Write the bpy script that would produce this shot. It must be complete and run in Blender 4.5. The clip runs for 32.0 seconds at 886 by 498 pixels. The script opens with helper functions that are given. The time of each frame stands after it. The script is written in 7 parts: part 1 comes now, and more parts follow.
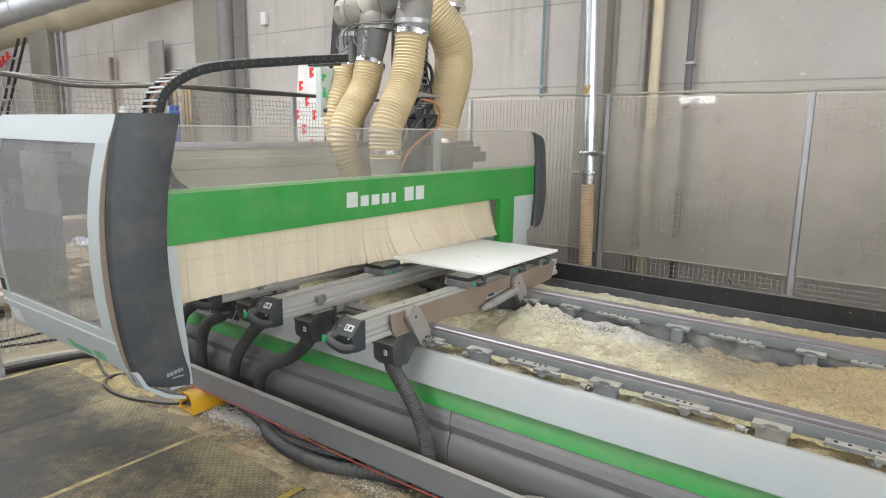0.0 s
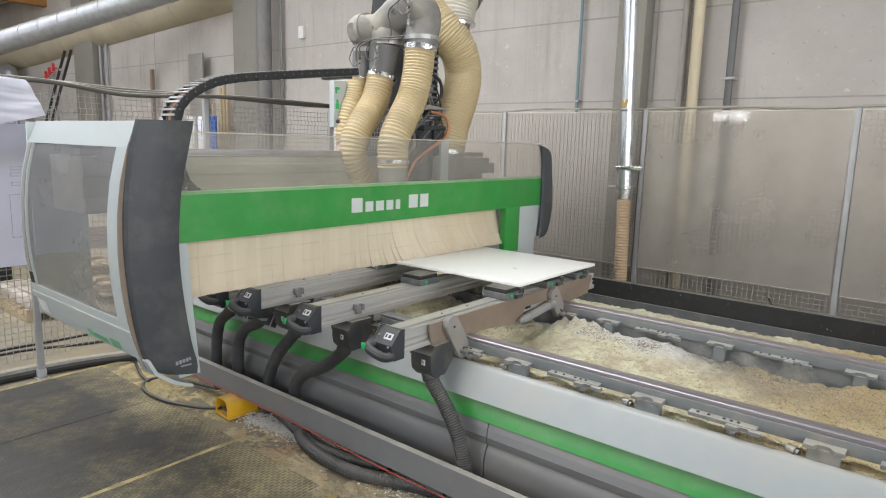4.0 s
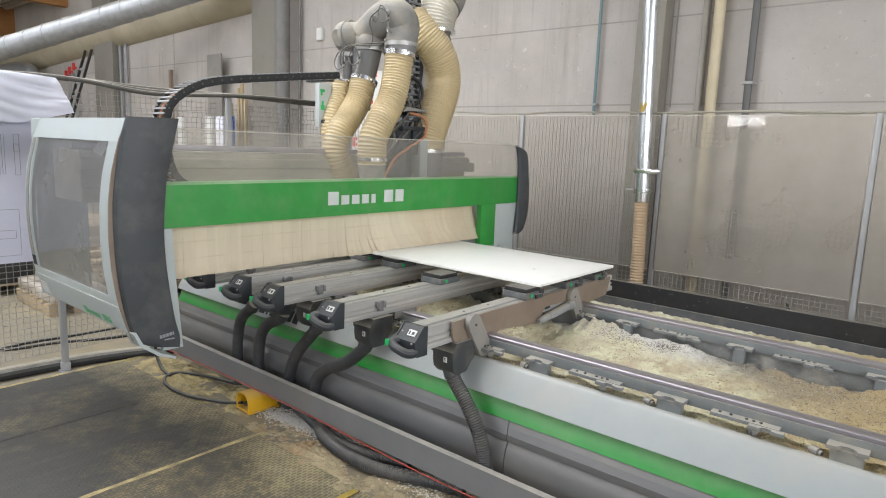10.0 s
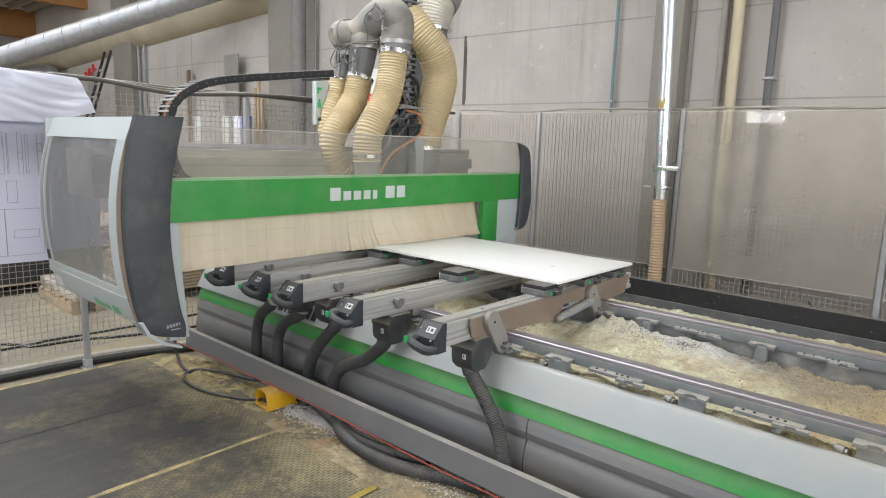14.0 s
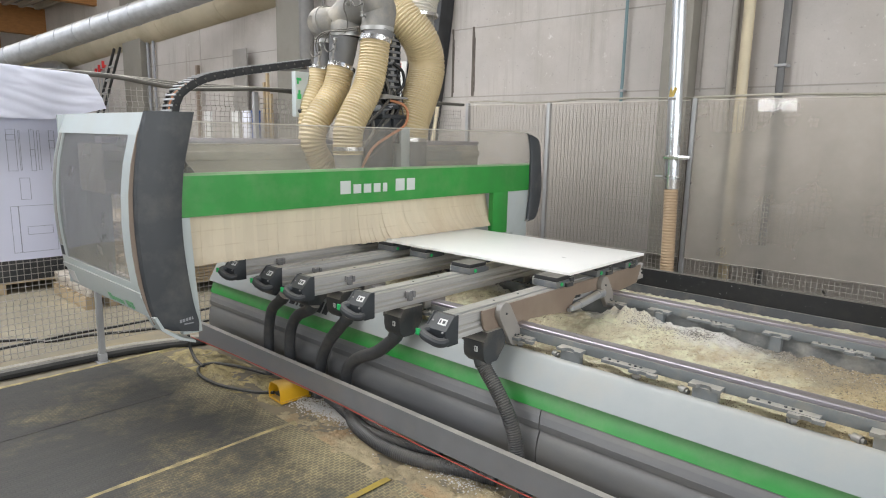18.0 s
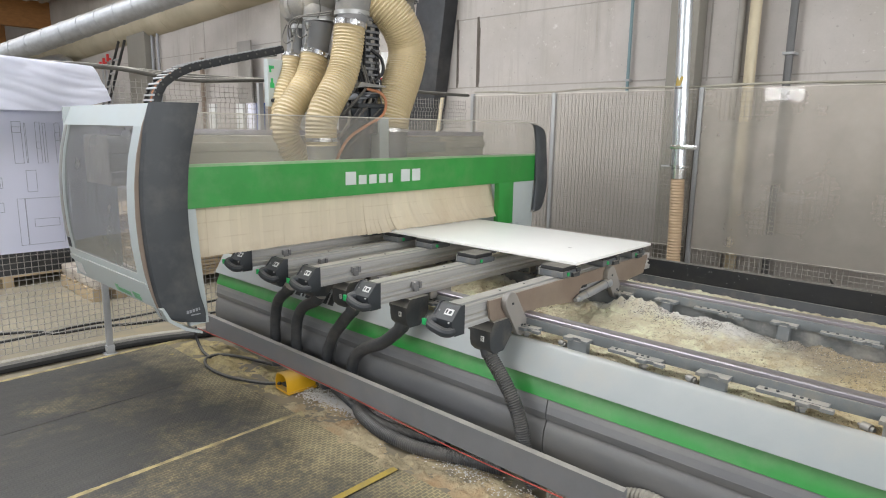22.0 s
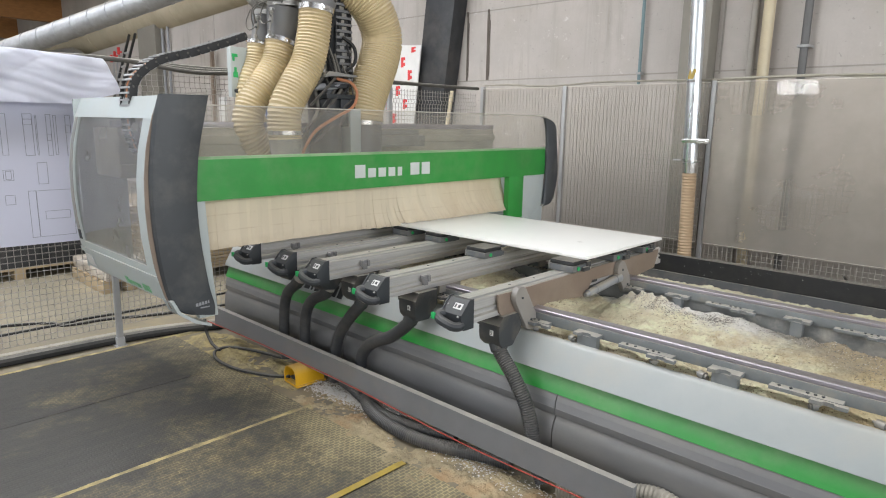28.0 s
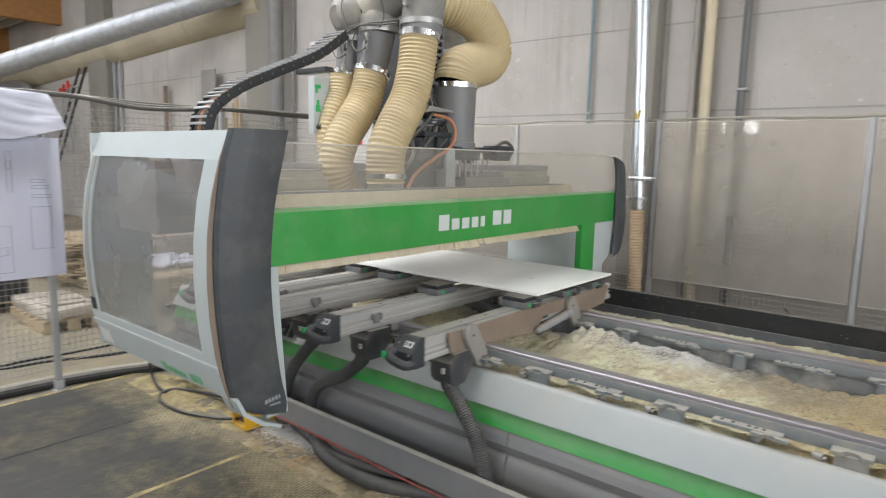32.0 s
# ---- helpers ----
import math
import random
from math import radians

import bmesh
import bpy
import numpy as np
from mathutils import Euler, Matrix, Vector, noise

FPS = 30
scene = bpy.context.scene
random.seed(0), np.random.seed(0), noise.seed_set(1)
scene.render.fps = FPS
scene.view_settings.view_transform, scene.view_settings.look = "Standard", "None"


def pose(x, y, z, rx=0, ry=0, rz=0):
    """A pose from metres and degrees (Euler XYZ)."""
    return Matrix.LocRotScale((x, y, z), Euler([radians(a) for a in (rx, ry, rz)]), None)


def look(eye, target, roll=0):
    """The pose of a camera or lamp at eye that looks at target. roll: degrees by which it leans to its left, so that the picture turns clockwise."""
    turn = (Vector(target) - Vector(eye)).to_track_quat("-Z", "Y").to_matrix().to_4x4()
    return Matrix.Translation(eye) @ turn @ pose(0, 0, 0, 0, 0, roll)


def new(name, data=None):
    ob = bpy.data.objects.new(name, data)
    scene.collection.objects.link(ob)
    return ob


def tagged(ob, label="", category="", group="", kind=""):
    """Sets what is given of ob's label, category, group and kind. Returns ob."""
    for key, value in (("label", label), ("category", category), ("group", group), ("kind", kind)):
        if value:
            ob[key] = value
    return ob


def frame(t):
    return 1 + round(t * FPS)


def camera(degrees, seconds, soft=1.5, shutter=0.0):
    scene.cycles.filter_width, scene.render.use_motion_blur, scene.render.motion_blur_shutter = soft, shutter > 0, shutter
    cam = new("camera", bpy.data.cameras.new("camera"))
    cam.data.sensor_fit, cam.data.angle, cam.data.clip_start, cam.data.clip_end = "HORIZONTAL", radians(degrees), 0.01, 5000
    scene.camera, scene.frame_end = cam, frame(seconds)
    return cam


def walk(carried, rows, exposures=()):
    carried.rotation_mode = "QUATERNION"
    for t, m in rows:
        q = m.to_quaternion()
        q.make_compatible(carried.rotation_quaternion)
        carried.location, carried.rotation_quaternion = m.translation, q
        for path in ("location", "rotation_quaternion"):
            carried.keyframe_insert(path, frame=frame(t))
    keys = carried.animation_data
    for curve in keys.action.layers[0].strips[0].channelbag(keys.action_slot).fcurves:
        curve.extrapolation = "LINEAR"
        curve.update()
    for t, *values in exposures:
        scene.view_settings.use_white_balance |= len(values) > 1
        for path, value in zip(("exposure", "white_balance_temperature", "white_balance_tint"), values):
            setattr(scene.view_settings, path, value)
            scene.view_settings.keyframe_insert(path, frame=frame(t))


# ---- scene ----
cam = camera(69.7, 32.0, soft=1.1, shutter=0.35)
PATH = [
    (0, (0.102, 0.118, 1.727), (-1.072, 1.695, 1.358), 0.9),
    (0.5, (0.089, 0.1, 1.727), (-1.105, 1.669, 1.392), 1.0),
    (1, (0.073, 0.087, 1.716), (-1.152, 1.636, 1.397), 1.2),
    (1.5, (0.061, 0.086, 1.708), (-1.161, 1.636, 1.388), 1.4),
    (2, (0.055, 0.089, 1.712), (-1.168, 1.638, 1.386), 1.6),
    (2.5, (0.052, 0.091, 1.708), (-1.176, 1.636, 1.384), 1.4),
    (3, (0.05, 0.087, 1.711), (-1.179, 1.632, 1.388), 1.5),
    (3.5, (0.049, 0.091, 1.718), (-1.186, 1.631, 1.397), 1.5),
    (4, (0.051, 0.078, 1.707), (-1.193, 1.61, 1.38), 1.6),
    (4.5, (0.051, 0.068, 1.697), (-1.201, 1.59, 1.355), 1.6),
    (6.5, (0.039, 0.024, 1.696), (-1.222, 1.54, 1.364), 2.1),
    (7, (0.029, 0.026, 1.696), (-1.235, 1.538, 1.36), 2.1),
    (7.5, (0.029, 0.027, 1.695), (-1.244, 1.533, 1.365), 2.1),
    (8, (0.034, 0.022, 1.693), (-1.239, 1.533, 1.379), 2.1),
    (8.5, (0.035, 0.016, 1.7), (-1.232, 1.531, 1.387), 2.1),
    (9, (0.03, 0.017, 1.692), (-1.242, 1.527, 1.376), 2.1),
    (9.5, (0.027, 0.013, 1.69), (-1.247, 1.522, 1.373), 2.2),
    (10, (0.03, 0.01, 1.691), (-1.24, 1.522, 1.372), 2.2),
    (10.5, (0.03, 0.009, 1.692), (-1.24, 1.521, 1.373), 2.3),
    (11, (0.031, 0.011, 1.694), (-1.237, 1.525, 1.381), 2.3),
    (11.5, (0.026, 0.01, 1.698), (-1.244, 1.524, 1.391), 2.3),
    (12, (0.028, 0.006, 1.69), (-1.253, 1.512, 1.385), 2.3),
    (12.5, (0.024, 0.009, 1.688), (-1.263, 1.508, 1.374), 2.2),
    (13, (0.017, 0.008, 1.685), (-1.279, 1.496, 1.36), 2.1),
    (13.5, (0.014, 0.002, 1.684), (-1.287, 1.487, 1.362), 2.0),
    (14, (0.015, 0.0, 1.681), (-1.289, 1.481, 1.357), 1.9),
    (14.5, (0.013, -0.002, 1.682), (-1.293, 1.477, 1.354), 1.9),
    (16.5, (0.012, 0.007, 1.678), (-1.301, 1.474, 1.328), 1.3),
    (17, (0.012, 0.006, 1.674), (-1.302, 1.472, 1.326), 1.2),
    (17.5, (0.007, 0.004, 1.676), (-1.317, 1.462, 1.329), 1.2),
    (18, (0.008, 0.0, 1.678), (-1.316, 1.458, 1.33), 1.2),
    (18.5, (0.006, 0.008, 1.674), (-1.323, 1.461, 1.322), 1.1),
    (19, (0.002, 0.002, 1.667), (-1.328, 1.452, 1.308), 0.9),
    (19.5, (0.005, 0.003, 1.669), (-1.326, 1.45, 1.303), 0.8),
    (20, (0.007, 0.0, 1.671), (-1.323, 1.449, 1.305), 1.0),
    (20.5, (0.005, 0.0, 1.667), (-1.325, 1.449, 1.301), 1.1),
    (21, (0.004, 0.003, 1.67), (-1.326, 1.451, 1.303), 1.0),
    (21.5, (0.004, 0.005, 1.67), (-1.328, 1.451, 1.3), 0.8),
    (22, (0.001, 0.001, 1.666), (-1.331, 1.445, 1.294), 0.9),
    (22.5, (0.001, -0.002, 1.665), (-1.329, 1.443, 1.288), 1.0),
    (23, (0.003, 0.0, 1.662), (-1.323, 1.449, 1.282), 1.0),
    (23.5, (0.0, -0.001, 1.663), (-1.331, 1.443, 1.282), 1.2),
    (24, (-0.002, 0.0, 1.664), (-1.337, 1.44, 1.284), 1.2),
    (24.5, (-0.001, -0.001, 1.661), (-1.34, 1.437, 1.286), 1.1),
    (25, (-0.006, 0.001, 1.66), (-1.343, 1.434, 1.265), 1.3),
    (25.5, (-0.009, 0.005, 1.653), (-1.345, 1.437, 1.246), 1.2),
    (27.5, (-0.007, 0.011, 1.659), (-1.354, 1.437, 1.269), 1.1),
    (28, (-0.012, 0.012, 1.661), (-1.362, 1.435, 1.27), 1.0),
    (28.5, (-0.012, 0.01, 1.663), (-1.364, 1.431, 1.275), 1.0),
    (29, (-0.009, 0.01, 1.658), (-1.36, 1.434, 1.273), 1.1),
    (29.5, (-0.011, 0.013, 1.661), (-1.354, 1.443, 1.271), 1.1),
    (30, (-0.012, 0.002, 1.668), (-1.367, 1.426, 1.301), 1.0),
    (30.5, (-0.009, -0.001, 1.665), (-1.369, 1.423, 1.315), 1.0),
    (31, (-0.006, -0.003, 1.671), (-1.366, 1.424, 1.338), 0.9),
    (31.5, (-0.005, -0.002, 1.674), (-1.362, 1.431, 1.349), 0.9),
    (31.6, (-0.011, 0.017, 1.668), (-1.351, 1.466, 1.346), 0.9),
    (31.7, (0.009, 0.024, 1.669), (-1.321, 1.486, 1.357), 0.8),
    (31.8, (0.009, 0.019, 1.679), (-1.306, 1.496, 1.38), 1.0),
    (31.9, (0.001, 0.007, 1.686), (-1.293, 1.502, 1.39), 1.1),
    (32, (0.019, 0.033, 1.679), (-1.248, 1.554, 1.397), 1.3),
]
walk(cam, [(t, look(eye, target, roll)) for t, eye, target, roll in PATH], [(0.0, 0.14), (1.5, 0.08), (3.0, 0.0), (32.0, 0.0)])

# ---- light ----
world = bpy.data.worlds.new("sky")
scene.world = world
world.use_nodes = True
wn = world.node_tree
sky = wn.nodes.new("ShaderNodeTexSky")
sky.sky_type, sky.sun_disc = "NISHITA", False
sky.sun_elevation, sky.sun_rotation = radians(42), radians(200)
wn.links.new(sky.outputs["Color"], wn.nodes["Background"].inputs["Color"])
wn.nodes["Background"].inputs["Strength"].default_value = 0.12

sun = new("sun", bpy.data.lights.new("sun", "SUN"))
sun.data.energy, sun.data.angle, sun.data.color = 0.6, radians(15), (1.0, 0.97, 0.93)
sun.rotation_euler = (radians(48), 0, radians(-20))

HALL = (-27.0, 9.0, -14.0, 6.5, 6.4)  # x0, x1, y0, y1, ceiling height
# Roof lights assumed, none in view; moved and widened to even out the light.
SKYLIGHTS = ((-21.0, -11.0), (-9.6, -2.0), (3.0, 7.0))  # x ranges of the roof lights
ROOF_ROWS = ((-8.0, 2.2, 0.3), (0.0, 5.4, 0.51))  # middle, width and share of light of the two rows
for k, (a, b) in enumerate(SKYLIGHTS):
    for yc, wide, share in ROOF_ROWS:
        lamp = new("skylight_lamp", bpy.data.lights.new("skylight_lamp", "AREA"))
        lamp.data.shape, lamp.data.size, lamp.data.size_y = "RECTANGLE", b - a, wide
        lamp.data.energy, lamp.data.color = (13.5, 29.0, 4.0)[k] * share * (b - a) * wide, (0.98, 0.985, 1.0)
        lamp.matrix_world = pose((a + b) / 2, yc, HALL[4] + 0.02)
# Openings out of view; all but the last south one invented for fill lamps.
OPEN_SOUTH = ((-24.5, -15.5, 4.0, 5.8), (-13.5, -5.5, 4.0, 5.8), (-3.5, 4.5, 4.0, 5.8), (-7.6, -6.2, 2.78, 3.7))  # x0, x1, z0, z1
OPEN_EAST = ((-11.5, -4.5, 2.1, 5.1), (-3.0, 5.0, 2.1, 5.1))  # y0, y1, z0, z1
for (a, b, c, d), watts in zip(OPEN_SOUTH, (28, 32, 3, 60)):
    lamp = new("unseen_wall_lamp", bpy.data.lights.new("unseen_wall_lamp", "AREA"))
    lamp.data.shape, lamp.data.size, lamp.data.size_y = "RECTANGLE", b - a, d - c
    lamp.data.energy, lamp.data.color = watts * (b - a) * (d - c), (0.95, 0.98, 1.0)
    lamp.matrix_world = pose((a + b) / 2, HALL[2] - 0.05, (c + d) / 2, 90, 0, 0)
# Fill light from the east, where no window is known.
for a, b, c, d in OPEN_EAST:
    lamp = new("unseen_wall_lamp", bpy.data.lights.new("unseen_wall_lamp", "AREA"))
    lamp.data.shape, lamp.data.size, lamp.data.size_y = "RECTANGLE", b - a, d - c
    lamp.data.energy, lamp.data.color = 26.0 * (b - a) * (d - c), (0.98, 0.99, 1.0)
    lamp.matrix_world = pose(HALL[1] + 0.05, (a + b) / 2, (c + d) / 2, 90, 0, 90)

# ---- materials ----
def mix_rgb(nt, kind, a, b, fac):
    n = nt.nodes.new("ShaderNodeMix")
    n.data_type, n.blend_type = "RGBA", kind
    for sock, value in ((n.inputs[0], fac), (n.inputs[6], a), (n.inputs[7], b)):
        if isinstance(value, bpy.types.NodeSocket):
            nt.links.new(value, sock)
        else:
            sock.default_value = value if not isinstance(value, tuple) else (*value[:3], 1)
    return n.outputs[2]


def noise_tex(nt, vec, scale, detail=4.0, rough=0.55, stretch=(1, 1, 1)):
    m = nt.nodes.new("ShaderNodeMapping")
    m.inputs["Scale"].default_value = stretch
    nt.links.new(vec, m.inputs["Vector"])
    n = nt.nodes.new("ShaderNodeTexNoise")
    n.inputs["Scale"].default_value, n.inputs["Detail"].default_value, n.inputs["Roughness"].default_value = scale, detail, rough
    nt.links.new(m.outputs["Vector"], n.inputs["Vector"])
    return n.outputs["Fac"]


def ramp(nt, fac, lo, hi, a=0.0, b=1.0):
    n = nt.nodes.new("ShaderNodeMapRange")
    for k, v in zip((1, 2, 3, 4), (lo, hi, a, b)):
        n.inputs[k].default_value = v
    nt.links.new(fac, n.inputs[0])
    return n.outputs[0]


def math_node(nt, op, a, b):
    n = nt.nodes.new("ShaderNodeMath")
    n.operation = op
    for sock, value in ((n.inputs[0], a), (n.inputs[1], b)):
        if isinstance(value, bpy.types.NodeSocket):
            nt.links.new(value, sock)
        else:
            sock.default_value = value
    return n.outputs[0]


def surface(name, color, rough=0.5, metal=0.0, vary=0.12, scale=6.0, grain=90.0, bump=0.15, stain=None, stain_amount=0.0,
            stain_scale=2.0, stretch=(1, 1, 1), dust=0.0, per_piece=0.0, spec=0.5, coat=0.0, depth=0.002):
    """A painted, cast or raw surface: broad tone changes, fine grain, stains of a colour of their own and dust lying on top faces."""
    m = bpy.data.materials.new(name)
    m.use_nodes = True
    nt = m.node_tree
    b = nt.nodes["Principled BSDF"]
    vec = nt.nodes.new("ShaderNodeTexCoord").outputs["Object"]
    broad = noise_tex(nt, vec, scale, 5, 0.6, stretch)
    fine = noise_tex(nt, vec, grain, 3, 0.6, stretch)
    c = mix_rgb(nt, "MIX", tuple(v * (1 - vary) for v in color), tuple(min(1, v * (1 + vary)) for v in color), ramp(nt, broad, 0.3, 0.7))
    c = mix_rgb(nt, "MULTIPLY", c, mix_rgb(nt, "MIX", (1 - vary,) * 3, (1, 1, 1), fine), 0.8)
    if per_piece:
        info = nt.nodes.new("ShaderNodeObjectInfo").outputs["Random"]
        c = mix_rgb(nt, "MULTIPLY", c, mix_rgb(nt, "MIX", (1 - per_piece,) * 3, (1, 1, 1), info), 1.0)
    if stain:
        patch = ramp(nt, noise_tex(nt, vec, stain_scale, 6, 0.65, stretch), 0.48, 0.68, 0, stain_amount)
        c = mix_rgb(nt, "MIX", c, stain, patch)
    rough_out = ramp(nt, broad, 0.2, 0.8, max(0.02, rough - 0.08), min(1, rough + 0.1))
    if dust:
        geo = nt.nodes.new("ShaderNodeNewGeometry")
        sep = nt.nodes.new("ShaderNodeSeparateXYZ")
        nt.links.new(geo.outputs["Normal"], sep.inputs[0])
        up = ramp(nt, sep.outputs["Z"], 0.35, 0.95)
        layer = math_node(nt, "MULTIPLY", up, ramp(nt, noise_tex(nt, vec, 9, 6, 0.7), 0.25, 0.6, dust * 0.35, dust))
        c = mix_rgb(nt, "MIX", c, (0.58, 0.54, 0.455), layer)
        rough_out = math_node(nt, "MAXIMUM", rough_out, math_node(nt, "MULTIPLY", layer, 0.9))
    nt.links.new(c, b.inputs["Base Color"])
    nt.links.new(rough_out, b.inputs["Roughness"])
    b.inputs["Metallic"].default_value = metal
    b.inputs["Specular IOR Level"].default_value = spec
    b.inputs["Coat Weight"].default_value = coat
    if bump:
        n = nt.nodes.new("ShaderNodeBump")
        n.inputs["Strength"].default_value, n.inputs["Distance"].default_value = bump, depth
        nt.links.new(fine, n.inputs["Height"])
        nt.links.new(n.outputs["Normal"], b.inputs["Normal"])
    return m


def clear_sheet(name, tint, haze, haze_color, rough=0.04, scale=3.0):
    """Dusty clear plastic: see-through, with a thin uneven film of dust and a glossy face."""
    m = bpy.data.materials.new(name)
    m.use_nodes = True
    nt = m.node_tree
    nt.nodes.remove(nt.nodes["Principled BSDF"])
    vec = nt.nodes.new("ShaderNodeTexCoord").outputs["Object"]
    clear = nt.nodes.new("ShaderNodeBsdfTransparent")
    clear.inputs[0].default_value = (*tint, 1)
    film = nt.nodes.new("ShaderNodeBsdfDiffuse")
    film.inputs[0].default_value = (*haze_color, 1)
    thin = nt.nodes.new("ShaderNodeBsdfTranslucent")
    thin.inputs[0].default_value = (*haze_color, 1)
    both = nt.nodes.new("ShaderNodeMixShader")
    both.inputs[0].default_value = 0.4
    nt.links.new(film.outputs[0], both.inputs[1])
    nt.links.new(thin.outputs[0], both.inputs[2])
    lay = nt.nodes.new("ShaderNodeMixShader")
    amount = ramp(nt, noise_tex(nt, vec, scale, 6, 0.6), 0.3, 0.75, haze * 0.8, min(1, haze * 1.25))
    nt.links.new(amount, lay.inputs[0])
    nt.links.new(clear.outputs[0], lay.inputs[1])
    nt.links.new(both.outputs[0], lay.inputs[2])
    gloss = nt.nodes.new("ShaderNodeBsdfGlossy")
    gloss.inputs["Roughness"].default_value = rough
    fres = nt.nodes.new("ShaderNodeFresnel")
    fres.inputs[0].default_value = 1.42
    top = nt.nodes.new("ShaderNodeMixShader")
    nt.links.new(fres.outputs[0], top.inputs[0])
    nt.links.new(lay.outputs[0], top.inputs[1])
    nt.links.new(gloss.outputs[0], top.inputs[2])
    nt.links.new(top.outputs[0], nt.nodes["Material Output"].inputs[0])
    return m


def wall_surface(name):
    """Precast concrete: cloudy tone, pale scuffs and drips, dark stains and pin holes."""
    m = surface(name, (0.482, 0.45, 0.422), 0.8, vary=0.10, scale=1.2, grain=60, bump=0.35, stain=(0.38, 0.345, 0.30), stain_amount=0.5, stain_scale=0.9)
    nt = m.node_tree
    b = nt.nodes["Principled BSDF"]
    vec = nt.nodes.new("ShaderNodeTexCoord").outputs["Object"]
    c = b.inputs["Base Color"].links[0].from_socket
    drip = math_node(nt, "MULTIPLY", ramp(nt, noise_tex(nt, vec, 2.2, 6, 0.7, (5, 5, 0.25)), 0.50, 0.70, 0.0, 0.75), ramp(nt, noise_tex(nt, vec, 0.8, 3, 0.5), 0.44, 0.64))
    c = mix_rgb(nt, "MIX", c, (0.33, 0.30, 0.265), drip)
    scuff = math_node(nt, "MULTIPLY", ramp(nt, noise_tex(nt, vec, 11, 6, 0.78), 0.62, 0.68, 0.0, 0.6), ramp(nt, noise_tex(nt, vec, 0.9, 3, 0.5), 0.45, 0.6))
    c = mix_rgb(nt, "MIX", c, (0.78, 0.77, 0.76), scuff)
    pin = ramp(nt, noise_tex(nt, vec, 28, 2, 0.5), 0.70, 0.74, 0.0, 0.6)
    c = mix_rgb(nt, "MIX", c, (0.30, 0.28, 0.26), pin)
    nt.links.new(c, b.inputs["Base Color"])
    return m


M_WHITE = surface("white_paint", (0.385, 0.42, 0.42), 0.35, vary=0.04, grain=160, bump=0.03, stain=(0.45, 0.38, 0.27), stain_amount=0.25, stain_scale=3, dust=0.5)
M_CABIN = surface("cabin_paint", (0.46, 0.51, 0.51), 0.4, vary=0.04, grain=160, bump=0.03, stain=(0.42, 0.38, 0.30), stain_amount=0.15, stain_scale=4, dust=0.4)
M_GREEN = surface("green_paint", (0.035, 0.30, 0.055), 0.38, vary=0.08, grain=140, bump=0.03, stain=(0.22, 0.34, 0.17), stain_amount=0.3, stain_scale=2.5, dust=0.7)
M_SHIELD = surface("dark_plastic", (0.052, 0.058, 0.065), 0.5, vary=0.15, scale=3, grain=300, bump=0.1, stain=(0.17, 0.165, 0.15), stain_amount=0.35, stain_scale=3.5, dust=0.8)
M_BASE = surface("grey_base_paint", (0.155, 0.156, 0.160), 0.38, vary=0.1, grain=150, bump=0.05, stain=(0.23, 0.21, 0.17), stain_amount=0.35, stain_scale=3, stretch=(0.3, 1, 1), dust=0.4)
M_GUARD = surface("grey_guard_paint", (0.185, 0.19, 0.20), 0.45, vary=0.08, grain=150, bump=0.05, stain=(0.27, 0.23, 0.18), stain_amount=0.3, dust=0.6)
M_RAILGREY = surface("grey_rail_paint", (0.19, 0.205, 0.21), 0.45, vary=0.1, bump=0.08, stain=(0.36, 0.30, 0.20), stain_amount=0.35, stain_scale=6, dust=0.75)
M_TROUGHWALL = surface("dusted_trough_wall", (0.22, 0.225, 0.22), 0.8, vary=0.15, scale=5, bump=0.15, stain=(0.52, 0.49, 0.43), stain_amount=0.85, stain_scale=4.5, grain=110)
M_STEEL = surface("polished_rail", (0.44, 0.42, 0.47), 0.46, metal=0.9, vary=0.15, scale=9, stretch=(0.1, 1, 1), grain=200, bump=0.04, dust=0.4)
M_ALU = surface("dusty_aluminium", (0.62, 0.615, 0.60), 0.30, metal=0.4, vary=0.34, stretch=(1, 0.015, 1), scale=22, grain=160, bump=0.06, dust=0.6)
M_CAP = surface("black_cap_plastic", (0.034, 0.039, 0.045), 0.5, vary=0.2, bump=0.1, grain=300, dust=0.12)
M_BOX = surface("dark_box_plastic", (0.05, 0.054, 0.058), 0.5, vary=0.15, bump=0.1, grain=300, stain=(0.2, 0.17, 0.13), stain_amount=0.3, stain_scale=8, dust=0.6)
M_RUBBER = surface("black_rubber", (0.022, 0.023, 0.025), 0.6, vary=0.2, bump=0.1, dust=0.35)
M_HOSEGREY = surface("grey_hose", (0.046, 0.048, 0.052), 0.42, vary=0.15, bump=0.1, stain=(0.15, 0.135, 0.11), stain_amount=0.3, stain_scale=6, dust=0.2)
M_HOSE = surface("beige_hose", (0.59, 0.475, 0.275), 0.5, vary=0.1, scale=7, bump=0.1, stain=(0.46, 0.36, 0.22), stain_amount=0.45, stain_scale=5, dust=0.5)
M_ELBOW = surface("cast_elbow", (0.235, 0.23, 0.22), 0.62, vary=0.16, bump=0.3, grain=160, stain=(0.38, 0.34, 0.27), stain_amount=0.7, stain_scale=5, dust=0.95)
M_PALEHOSE = surface("pale_hose", (0.60, 0.575, 0.51), 0.6, vary=0.1, scale=7, bump=0.1, stain=(0.50, 0.44, 0.33), stain_amount=0.5, stain_scale=5, dust=0.5)
M_CLAMP = surface("zinc_band", (0.72, 0.72, 0.72), 0.22, metal=1.0, vary=0.08, bump=0.05)
M_BAND = surface("dull_band", (0.42, 0.42, 0.41), 0.4, metal=0.5, vary=0.1, bump=0.05, dust=0.5)
